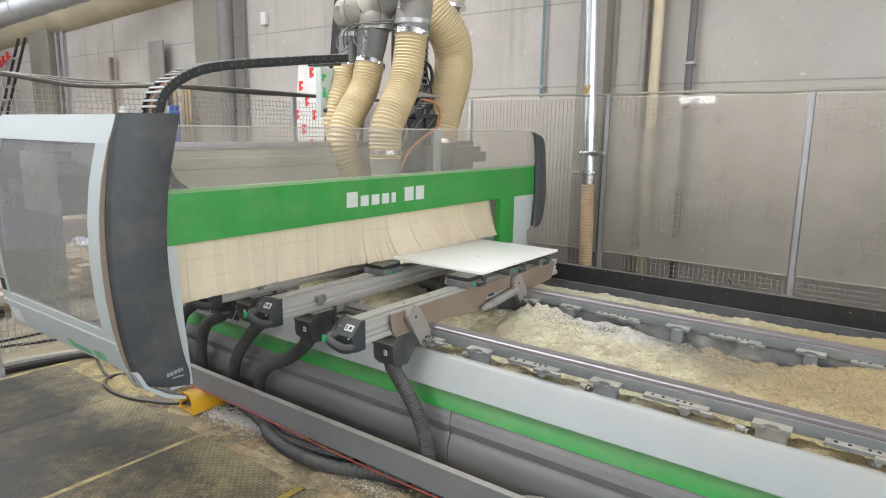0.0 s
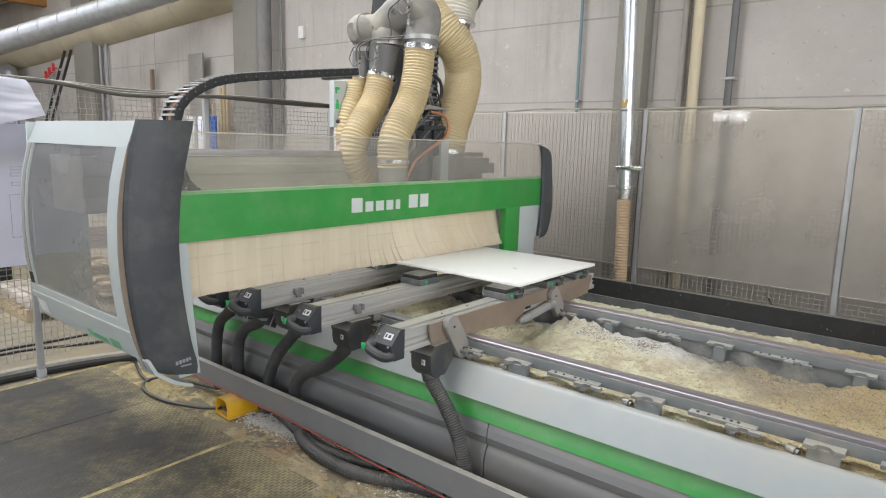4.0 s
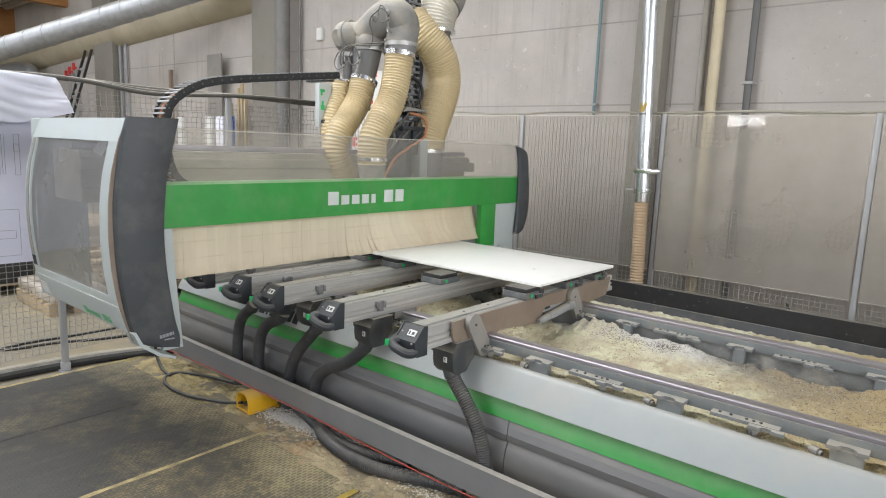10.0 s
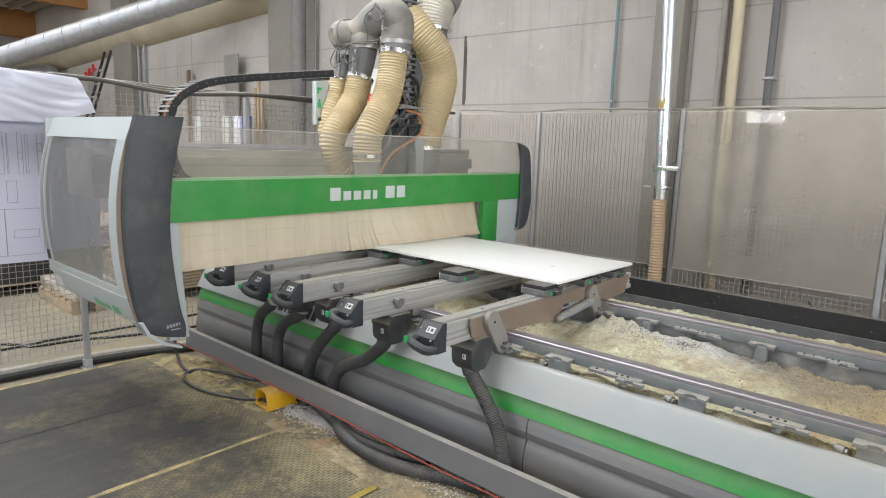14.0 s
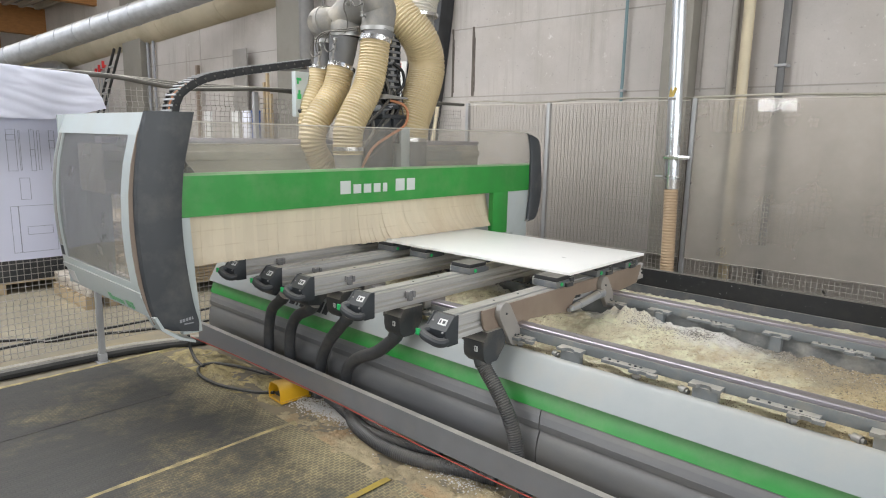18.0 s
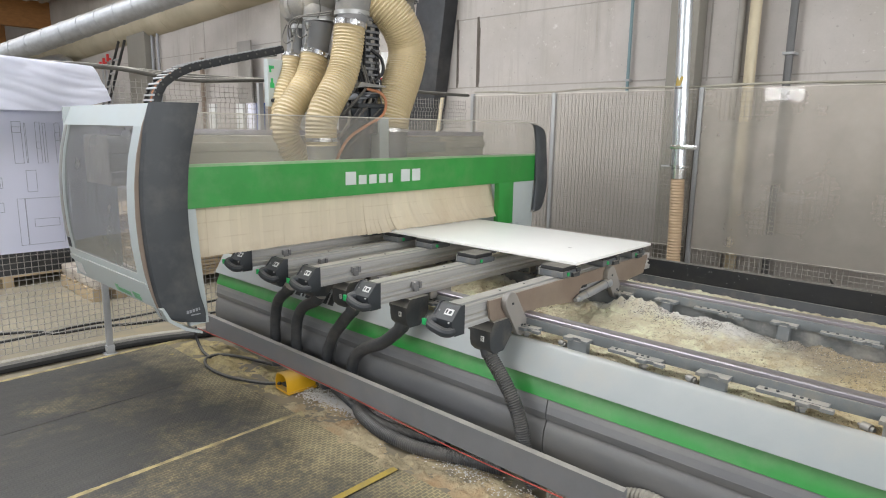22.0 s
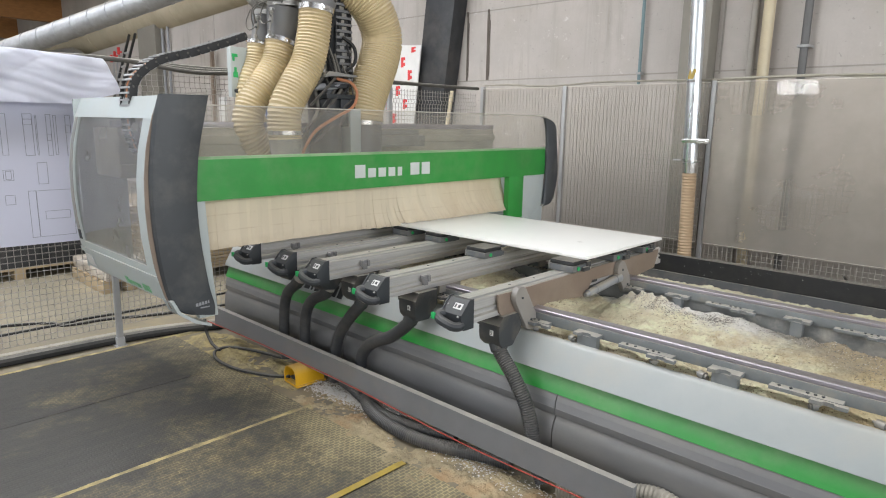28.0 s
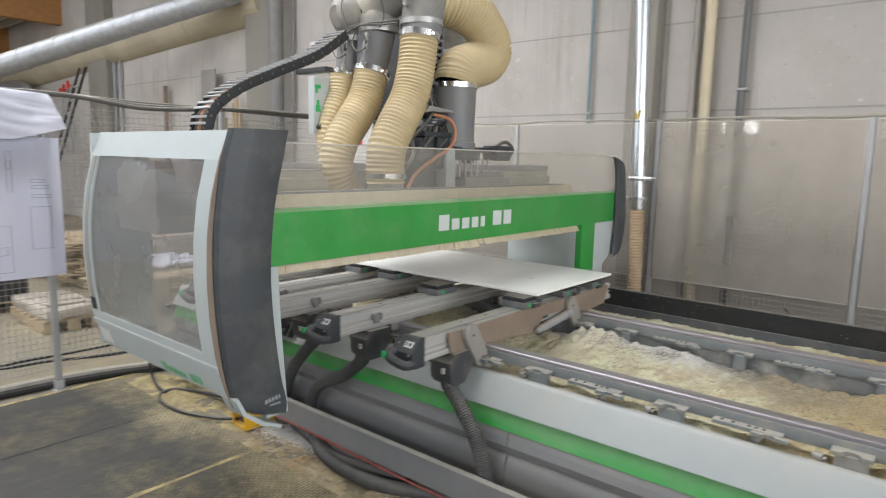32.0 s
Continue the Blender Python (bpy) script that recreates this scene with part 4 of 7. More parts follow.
    if k < 4:
        part("slider_lug", boxes((x + w, x + w + 0.016, 2.295, 2.355, 0.842, 0.868), (x + w, x + w + 0.028, 2.298, 2.315, 0.83, 0.866), (x + w, x + w + 0.028, 2.336, 2.352, 0.83, 0.866), (x + w, x + w + 0.02, 2.31, 2.34, 0.812, 0.845), bevel=0.003), M_GUARD, ob)
    hx = x + 0.025
    hb = part("hose_box", prism(bmesh.new(), [(2.225, 0.69), (2.232, 0.655), (2.26, 0.628), (2.33, 0.628), (2.345, 0.64), (2.375, 0.69), (2.395, 0.70), (2.395, 0.784), (2.25, 0.784), (2.245, 0.76), (2.225, 0.742)], "x", hx - 0.06, hx + 0.065, bevel=0.007), M_BOX, ob, "dark plastic hose connection box")
    part("box_lug", boxes((hx - 0.085, hx - 0.058, 2.24, 2.32, 0.72, 0.77), bevel=0.006), M_BOX, hb)
    part("number_tag", boxes((hx + 0.012, hx + 0.03, 2.2205, 2.2265, 0.69, 0.715)), M_LABEL, hb)
    cu = bpy.data.curves.new("number", "FONT")
    cu.body, cu.size, cu.extrude, cu.align_x, cu.align_y = str(k + 1), 0.022, 0.0006, "CENTER", "CENTER"
    num = new("number", cu)
    num.parent = hb
    num.matrix_basis = pose(hx + 0.021 - x, 2.2196 - 3.1, 0.7025 - 0.70, 90, 0, 0)
    cu.materials.append(M_CAP)
    for y0 in (2.44, 3.38):
        part("carriage", boxes((x - 0.06, x + 0.06, y0, y0 + 0.17, 0.7805, 0.7865), (x - 0.06, x - 0.048, y0, y0 + 0.17, 0.745, 0.785), (x + 0.048, x + 0.06, y0, y0 + 0.17, 0.745, 0.785), bevel=0.002), M_MACHINE, ob)
    for y0 in (2.42, 2.62):
        part("screw", rod(bmesh.new(), (x - 0.01, y0, BAR_TOP - 0.001), (x - 0.01, y0, BAR_TOP + 0.002), 0.006, 8), M_CAP, ob)
    return ob


for k, x in enumerate(BAR_X):
    support_bar(k, x)

HOSES = {4: [(-1.775, 2.285, 0.635), (-1.745, 2.275, 0.60), (-1.655, 2.268, 0.505), (-1.585, 2.268, 0.40), (-1.545, 2.27, 0.29), (-1.52, 2.272, 0.15), (-1.48, 2.285, 0.04)],
         3: [(-2.32, 2.285, 0.635), (-2.35, 2.278, 0.595), (-2.49, 2.272, 0.49), (-2.66, 2.27, 0.41), (-2.765, 2.272, 0.32), (-2.80, 2.275, 0.21), (-2.79, 2.28, 0.06)],
         2: [(-2.83, 2.285, 0.635), (-2.855, 2.278, 0.60), (-2.93, 2.272, 0.51), (-3.0, 2.272, 0.41), (-3.045, 2.274, 0.27), (-3.04, 2.276, 0.06)],
         1: [(-3.155, 2.285, 0.635), (-3.19, 2.278, 0.60), (-3.31, 2.272, 0.54), (-3.385, 2.272, 0.44), (-3.41, 2.274, 0.28), (-3.39, 2.276, 0.06)],
         0: [(-3.49, 2.285, 0.635), (-3.53, 2.278, 0.60), (-3.61, 2.272, 0.53), (-3.645, 2.272, 0.42), (-3.65, 2.274, 0.27), (-3.62, 2.276, 0.06)]}
SHIFT = {4: (0.0, 0.0), 3: (-0.03, 0.03), 2: (0.065, -0.01), 1: (0.05, 0.055), 0: (0.075, 0.03)}
for k, pts in HOSES.items():
    high, low = SHIFT[k]
    pts = [(a + low + (high - low) * max(0.0, c - 0.06) / 0.575, b, c) for a, b, c in pts]
    vh = thing("vacuum_hose", (pts[-1][0], pts[-1][1], 0.0), "grey ribbed vacuum hose hanging from a support bar", "hose", "vacuum hoses")
    part("ribbed_tube", ribbed([(a - 0.03, b, c) for a, b, c in pts], 0.036, 0.011, 0.085 if k == 4 else 0.03, 18), M_HOSEGREY, vh)
    pts = [(a - 0.03, b, c) for a, b, c in pts]
    part("cuff", sweep(bmesh.new(), [Vector(pts[0]) + Vector((0, 0, 0.012)), Vector(pts[0]).lerp(Vector(pts[1]), 0.75)], 0.041, 16), M_BOX, vh)

# ---- pods and workpiece ----
def pod(x, y, long_x=0.15, long_y=0.16):
    ob = thing("suction_pod", (x, y, BAR_TOP), "grey suction pod with a black rubber pad", "suction pod", "suction pods")
    hx, hy = long_x / 2, long_y / 2
    part("pod_body", boxes((x - hx, x + hx, y - hy, y + hy, BAR_TOP, BAR_TOP + 0.036), (x - hx * 0.9, x + hx * 0.9, y + hy, y + hy + 0.03, BAR_TOP, BAR_TOP + 0.028), bevel=0.006), M_POD, ob)
    part("rubber_pad", boxes((x - hx + 0.003, x + hx - 0.003, y - hy + 0.003, y + hy - 0.003, BAR_TOP + 0.036, BAR_TOP + 0.06), bevel=0.006), M_RUBBER, ob)
    part("pod_button", rod(bmesh.new(), (x + hx - 0.002, y - 0.03, BAR_TOP + 0.019), (x + hx + 0.005, y - 0.03, BAR_TOP + 0.019), 0.011, 12), M_BRIGHTGREEN, ob)
    part("locking_pin", rod(bmesh.new(), (x - hx - 0.012, y - hy + 0.02, BAR_TOP), (x - hx - 0.012, y - hy + 0.02, BAR_TOP + 0.04), 0.006, 8), M_CLAMP, ob)


for x, y in ((-1.835, 2.93), (-1.835, 3.36), (-1.835, 3.72), (-2.375, 2.855), (-2.375, 3.40), (-2.375, 3.74), (-2.885, 3.02), (-2.885, 3.6), (-3.215, 3.03), (-3.215, 3.6), (-3.55, 3.02), (-3.55, 3.6)):
    pod(x, y)
wp = thing("workpiece_panel", (-2.8, 3.41, 0.950), "large white laminated panel lying on suction pods", "panel")
part("core_board", boxes((-3.85, -1.745, 2.96, 3.86, 0.950, 0.9655), bevel=0.0015), M_PANEL, wp)
part("raised_face", boxes((-3.83, -1.765, 2.978, 3.842, 0.9645, 0.9668), bevel=0.0008), M_PANEL, wp)

# brown stop plate with swing levers on the end bar
PX = -1.775
stopper = thing("stop_carrier", (PX, 3.0, 0.67), "brown steel plate with two grey swing levers on a support bar", "stop plate")
PLATE = [(2.233, 0.872), (2.245, 0.80), (2.29, 0.764), (2.40, 0.757), (2.56, 0.757), (2.62, 0.775), (2.77, 0.764), (3.005, 0.736), (3.03, 0.79), (3.06, 0.822), (3.30, 0.815), (3.40, 0.775), (3.55, 0.757), (3.82, 0.775), (3.861, 0.866), (3.861, 0.888), (2.233, 0.888)]
plate = part("plate", prism(bmesh.new(), PLATE, "x", PX, PX + 0.012, bevel=0.0015), M_BROWN, stopper)


def lever(y0, z0, y1, z1, r):
    """A flat lever with round ends between two points."""
    d = Vector((y1 - y0, z1 - z0)).normalized()
    n = Vector((-d.y, d.x))
    out = [tuple(Vector((y0, z0)) + r * (n * math.cos(a) - d * math.sin(a))) for a in [math.pi * k / 8 for k in range(9)]]
    out += [tuple(Vector((y1, z1)) + r * (-n * math.cos(a) + d * math.sin(a))) for a in [math.pi * k / 8 for k in range(9)]]
    return prism(bmesh.new(), out, "x", PX + 0.013, PX + 0.045, bevel=0.005)


for y0, z0, y1, z1 in ((2.368, 0.862, 2.455, 0.728), (3.335, 0.845, 3.412, 0.738)):
    lv = part("swing_lever", lever(y0, z0, y1, z1, 0.048), M_LEVER, stopper, "grey flat swing lever with round ends")
    for f in (0.05, 0.95):
        yy, zz = y0 + (y1 - y0) * f, z0 + (z1 - z0) * f
        part("screw", rod(bmesh.new(), (PX + 0.044, yy, zz), (PX + 0.049, yy, zz), 0.006, 8), M_CAP, lv)
part("air_cylinder", lathe(bmesh.new(), (PX + 0.03, 2.965, 0.757), (PX + 0.03, 3.33, 0.795), [(0, 0.012), (0.07, 0.014), (0.08, 0.02), (0.28, 0.02), (0.281, 0.024), (0.86, 0.024), (0.861, 0.028), (1.0, 0.028)], 16), M_DUCT, stopper, "pale air cylinder")
for y in (2.4, 3.1, 3.6):
    part("clamp_block", boxes((PX - 0.02, PX + 0.004, y - 0.03, y + 0.03, 0.80, 0.86), bevel=0.004), M_DARKSTEEL, stopper)
for y in (2.97, 3.42, 3.72):
    part("latch", boxes((PX + 0.002, PX + 0.03, y - 0.035, y + 0.03, 0.888, 0.912), (PX + 0.004, PX + 0.022, y + 0.01, y + 0.05, 0.905, 0.935), bevel=0.004), M_BOX, stopper)

# brand strip on the bed front: plain dark bars
for x, w in ((-3.49, 0.055), (-3.435, 0.018), (-3.38, 0.05), (-3.31, 0.055), (-3.207, 0.058), (-3.138, 0.05)):
    part("brand_bar", prism(bmesh.new(), [(2.3632, 0.562), (2.4015, 0.628), (2.4032, 0.627), (2.3649, 0.561)], "x", x - w / 2, x + w / 2), M_CAP, bed)

# wood block and clutter resting between the bars
solo("wood_offcut", boxes((-2.17, -2.03, 2.62, 2.72, 0.70, 0.755), (-2.20, -2.06, 2.70, 2.84, 0.69, 0.72), bevel=0.006), M_WOOD, "pale wood offcuts lying in the bed", "offcut")
# ribbed hose end on the floor before the bed
solo("floor_hose", ribbed([(-1.40, 2.27, 0.05), (-1.2, 2.275, 0.10), (-1.05, 2.28, 0.18), (-0.93, 2.285, 0.20), (-0.8, 2.28, 0.15), (-0.6, 2.27, 0.05)], 0.045, 0.016, 0.1, 16), M_DUSTHOSE, "dusty grey ribbed hose lying on the floor", "hose")

# ---- gantry ----
GX = -3.15  # front plane of the green beam while it rests
G0 = Vector((GX, 3.0, 0))
gantry = thing("gantry", G0, "green, white and dark grey moving gantry of the machine", "machine")
part("green_beam", prism(bmesh.new(), [(GX - 0.05, 1.240), (GX, 1.240), (GX + 0.002, 1.452), (GX - 0.012, 1.466), (GX - 0.05, 1.466)], "y", 1.47, 4.59, bevel=0.002), M_GREEN, gantry, "bright green cross beam")
part("green_post", boxes((GX - 0.05, GX - 0.002, 4.08, 4.275, 0.90, 1.241), bevel=0.004), M_GREEN, gantry)
part("side_panel", prism(bmesh.new(), [(4.277, 0.88), (4.277, 1.238), (4.57, 1.238), (4.57, 1.0), (4.40, 0.90)], "x", GX - 0.045, GX - 0.006, bevel=0.003), M_CABIN, gantry)
part("side_panel", prism(bmesh.new(), [(1.47, 0.62), (1.47, 1.239), (1.535, 1.239), (1.55, 0.93), (1.575, 0.62)], "x", GX - 0.045, GX - 0.006, bevel=0.003), M_CABIN, gantry)
win_front = part("front_window", pane([(GX - 0.027, 1.50, 1.462), (GX - 0.027, 4.64, 1.462), (GX - 0.027, 4.60, 1.725), (GX - 0.027, 1.52, 1.727)]), M_ACRYLIC, gantry, "dusty clear acrylic windscreen")
part("window_edge", boxes((GX - 0.031, GX - 0.023, 1.52, 4.56, 1.724, 1.730)), M_EDGE, win_front)
part("main_beam", boxes((GX - 1.0, GX - 0.62, 1.35, 4.62, 1.32, 1.60), (GX - 0.62, GX - 0.60, 1.35, 4.62, 1.34, 1.40), (GX - 0.62, GX - 0.60, 1.35, 4.62, 1.5, 1.56), bevel=0.01), M_DUSTYBEAM, gantry, "dusty beige main beam")
part("top_rail", boxes((GX - 0.72, GX - 0.62, 1.35, 4.62, 1.605, 1.64), bevel=0.005), M_STEEL, gantry)
part("far_leg", boxes((GX - 1.0, GX - 0.2, 4.63, 4.85, 0.55, 1.38), bevel=0.02), M_CABIN, gantry)

# arched end shields: outline in y and z
SH_IN = [(1.569, 1.773), (1.542, 1.661), (1.503, 1.493), (1.486, 1.353), (1.479, 1.238), (1.483, 1.093), (1.498, 0.943), (1.520, 0.788), (1.543, 0.691), (1.540, 0.636)]
SH_OUT = [(1.336, 1.771), (1.303, 1.658), (1.277, 1.499), (1.262, 1.366), (1.259, 1.203), (1.266, 1.064), (1.281, 0.921), (1.306, 0.786), (1.340, 0.70), (1.40, 0.66)]


def dense(pts, per=3):
    return [tuple(p)[:2] for p in smooth_path([(a, b, 0) for a, b in pts], per)]


def arched_shield(inner, outer, across, back):
    """A curved shield between two edge lines; across: rows of (share from the outer edge, x of the front face)."""
    a, b = [[Vector((0, *p)) for p in dense(c, 6)] for c in (outer, inner)]
    n = 30
    a, b = [[q[round(k / n * (len(q) - 1))] for k in range(n + 1)] for q in (a, b)]
    bm = bmesh.new()
    front = [[bm.verts.new(p.lerp(q, f) + Vector((x, 0, 0))) for f, x in across] for p, q in zip(a, b)]
    rear = [[bm.verts.new(p.lerp(q, f) + Vector((back, 0, 0))) for f, x in across] for p, q in zip(a, b)]
    m = len(across) - 1
    for i in range(n):
        for j in range(m):
            bm.faces.new((front[i][j], front[i][j + 1], front[i + 1][j + 1], front[i + 1][j]))
            bm.faces.new((rear[i][j], rear[i][j + 1], rear[i + 1][j + 1], rear[i + 1][j]))
        for j in (0, m):
            bm.faces.new((front[i][j], front[i + 1][j], rear[i + 1][j], rear[i][j]))
    for i in (0, n):
        for j in range(m):
            bm.faces.new((front[i][j], front[i][j + 1], rear[i][j + 1], rear[i][j]))
    return bm


part("end_shield", arched_shield(SH_IN, SH_OUT, [(0.0, GX - 0.012), (0.05, GX + 0.004), (0.34, GX + 0.024), (0.38, GX + 0.027), (0.94, GX + 0.034), (0.98, GX + 0.032), (1.0, GX + 0.024)], GX - 0.02), M_SHIELD, gantry, "dark grey arched plastic end shield")
FS_IN = [(4.442, 1.716), (4.509, 1.699), (4.550, 1.563), (4.556, 1.42), (4.56, 1.228), (4.542, 1.01), (4.519, 0.973)]
FS_OUT = [(4.46, 1.722), (4.664, 1.658), (4.714, 1.465), (4.743, 1.219), (4.703, 1.047), (4.647, 0.987), (4.53, 0.968)]
part("end_shield", arched_shield(FS_IN, FS_OUT, [(0.0, GX + 0.012), (0.1, GX + 0.026), (0.5, GX + 0.032), (0.9, GX + 0.03), (1.0, GX + 0.02)], GX + 0.004), M_SHIELD, gantry, "dark grey arched plastic end shield")

# cabin at the operator's end: an arched shell with a window
CAB0, CAB1 = GX - 1.14, GX - 0.03
ARCH = [(1.345, 1.765), (1.300, 1.655), (1.262, 1.50), (1.245, 1.36), (1.240, 1.20), (1.248, 1.05), (1.268, 0.90), (1.30, 0.78), (1.34, 0.68), (1.43, 0.61), (1.50, 0.582)]


def arch_y(z):
    for (ya, za), (yb, zb) in zip(ARCH, ARCH[1:]):
        if zb <= z <= za:
            return ya + (yb - ya) * (za - z) / (za - zb)
    return ARCH[0][0] if z > ARCH[0][1] else ARCH[-1][0]


def shell(bm, x0, x1, z0, z1, thick=0.03, off=0.0, n=10):
    """A piece of the arched shell between two heights."""
    pts = [(arch_y(z0 + (z1 - z0) * k / n) - off, z0 + (z1 - z0) * k / n) for k in range(n + 1)]
    back = [(y + thick, z) for y, z in reversed(pts)]
    return prism(bm, pts + back, "x", x0, x1)


W0, W1, WZ0, WZ1 = CAB0 + 0.075, CAB1 - 0.095, 0.915, 1.655
frame_bm = bmesh.new()
shell(frame_bm, CAB0, CAB1, WZ1, 1.765)
shell(frame_bm, CAB0, W0, WZ0, WZ1)
shell(frame_bm, W1, CAB1, WZ0, WZ1)
shell(frame_bm, CAB0, CAB1, 0.738, WZ0, n=12)
cabin = part("cabin_shell", frame_bm, M_CABIN, gantry, "pale grey-white arched cabin shell")
bm = bmesh.new()
last = None
for k in range(13):
    z = WZ0 - 0.01 + (WZ1 - WZ0 + 0.02) * k / 12
    pair = [bm.verts.new((x, arch_y(z) + 0.010, z)) for x in (W0 - 0.01, W1 + 0.01)]
    if last:
        bm.faces.new((last[0], last[1], pair[1], pair[0]))
    last = pair
part("cabin_window", bm, M_WINDOW, gantry, "dusty curved clear window")
part("cabin_roof", boxes((CAB0, CAB1, 1.346, 1.575, 1.745, 1.765), bevel=0.006), M_CABIN, gantry)
part("cabin_back", boxes((CAB0 - 0.02, CAB0, 1.30, 1.575, 0.74, 1.76), bevel=0.006), M_CABIN, gantry)
part("bottom_flap", prism(bmesh.new(), [(1.312, 0.745), (1.345, 0.675), (1.43, 0.610), (1.52, 0.575), (1.52, 0.588), (1.44, 0.624), (1.358, 0.685), (1.326, 0.75)], "x", CAB1 - 0.05, GX + 0.025), M_CABIN, gantry)

part("edge_seal", shell(bmesh.new(), CAB1 + 0.001, GX - 0.021, 0.70, 1.74, thick=0.03, off=0.002, n=14), M_BROWN, gantry, "brown foam seal")
# strip curtain, which can be drawn up behind the beam
CUR0, CUR1 = 1.545, 4.10
curtain = part("curtain", boxes((GX - 0.14, GX - 0.122, CUR0 - 0.03, CUR1 - 0.1, 1.255, 1.30), bevel=0.004), M_GUARD, gantry, "grey rail that carries the strip curtain")
rng = random.Random(4)


def hanging_strip(a, b, top, low, lean, drag, curl, skew):
    """One soft strip: hangs from the rail, bellies across its width, and is pushed forward and sideways at its foot."""
    bm = bmesh.new()
    rows, cols = 12, 3
    faces = []
    for side in (0.0, -0.0028):
        grid = []
        for i in range(rows + 1):
            v = i / rows
            push = lean * v ** 2.6
            row = []
            for j in range(cols + 1):
                u = j / cols
                belly = curl * (0.25 + v) * math.sin(math.pi * u) + skew * (u - 0.5) * v
                row.append(bm.verts.new((top + push + belly + side, a + (b - a) * u + drag * v ** 3.2, 1.29 + (low - 1.29) * v)))
            grid.append(row)
        faces.append(grid)
        for i in range(rows):
            for j in range(cols):
                bm.faces.new((grid[i][j], grid[i][j + 1], grid[i + 1][j + 1], grid[i + 1][j]))
    f, g = faces
    for i in range(rows):
        for j in (0, cols):
            bm.faces.new((f[i][j], f[i + 1][j], g[i + 1][j], g[i][j]))
    for j in range(cols):
        for i in (0, rows):
            bm.faces.new((f[i][j], f[i][j + 1], g[i][j + 1], g[i][j]))
    return bm


n = 74
for k in range(n):
    a, b = CUR0 + (CUR1 - CUR0) * k / n, CUR0 + (CUR1 - CUR0) * (k + 1) / n
    on_panel = max(0.0, min(1.0, (a - 2.62) / 0.5))
    lean = 0.012 + 0.085 * on_panel + rng.uniform(-0.004, 0.004) * (0.4 + on_panel)
    drag = 0.05 * on_panel * rng.uniform(0.75, 1.15)
    low = 0.957 + rng.uniform(-0.002, 0.002) + (0.0145 if a > 2.90 else 0.0)
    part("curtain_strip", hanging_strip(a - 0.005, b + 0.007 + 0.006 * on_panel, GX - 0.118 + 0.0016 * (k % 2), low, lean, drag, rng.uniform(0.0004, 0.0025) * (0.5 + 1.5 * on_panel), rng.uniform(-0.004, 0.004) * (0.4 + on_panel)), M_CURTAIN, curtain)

# grey inner strip and warning stripes on the cabin's far edge
part("window_strip", shell(bmesh.new(), W0 - 0.05, W0 - 0.012, 0.99, WZ1, thick=0.004, off=0.004), M_MACHINE, cabin)
for k in range(3):
    part("warning_stripe", shell(bmesh.new(), W0 - 0.055 + 0.018 * k, W0 - 0.046 + 0.018 * k, 0.925, 0.985, thick=0.003, off=0.0035), M_CAP, cabin)
part("lower_ledge", shell(bmesh.new(), CAB0 - 0.004, CAB1 + 0.0, 0.845, 0.875, thick=0.02, off=0.008, n=3), M_CABIN, cabin)
part("sticker", shell(bmesh.new(), CAB0 + 0.03, CAB0 + 0.13, 0.76, 0.83, thick=0.003, off=0.004), M_LABEL, cabin)
x = -3.68
for w, hgt in ((0.07, 0.062), (0.05, 0.042), (0.05, 0.042), (0.05, 0.042), (0.035, 0.042), (0.0, 0.0), (0.065, 0.062), (0.06, 0.062)):
    if w:
        part("name_bar", shell(bmesh.new(), x, x + w * 0.6, 0.752, 0.752 + hgt * 0.6, thick=0.003, off=0.0035, n=3), M_FADEDGREEN, cabin)
    x += w * 0.6 + 0.012 if w else 0.03
# plain silver bars where the beam carries its lettering
y = 2.506
for w, hgt in ((0.095, 0.082), (0.075, 0.058), (0.075, 0.058), (0.07, 0.058), (0.05, 0.058), (0.0, 0.0), (0.095, 0.082), (0.09, 0.082)):
    if w:
        bm = boxes((GX + 0.0005, GX + 0.0045, y + 0.006, y + w - 0.006, 1.308, 1.308 + hgt), bevel=0.0015)
        part("name_bar", bm, M_SILVER, gantry)
    y += w + 0.011 if w else 0.055
for k in range(5):
    part("name_bar", boxes((GX + 0.03, GX + 0.033, 1.437 + 0.016 * k, 1.449 + 0.016 * k, 0.700 + 0.002 * k, 0.716 + 0.002 * k)), M_PVC, gantry)
part("name_bar", boxes((GX + 0.03, GX + 0.033, 1.46, 1.51, 0.686, 0.692)), M_PVC, gantry)

# ---- tool head, extraction hoses ----
HX = GX - 0.40
head = part("tool_head", boxes((HX - 0.24, HX - 0.12, 3.16, 3.62, 1.30, 1.95), (HX - 0.12, HX - 0.02, 3.08, 3.32, 1.30, 1.72), (HX - 0.22, HX - 0.14, 3.17, 3.34, 1.95, 2.55), bevel=0.012), M_DARKSTEEL, gantry, "dark tool head carriage")


def yz(pts, dx=0.0):
    return [(HX + dx, y, z) for y, z in pts]


def slant(p):
    """The hose outlets stand in a row that runs askew to the beam."""
    at = (2.575, 2.783, 3.11)
    return Vector(p) + Vector([float(np.interp(p[1], at, d)) for d in ((-0.306, -0.217, 0.062), (0.327, 0.170, -0.107), (0.026, 0.002, -0.031))])


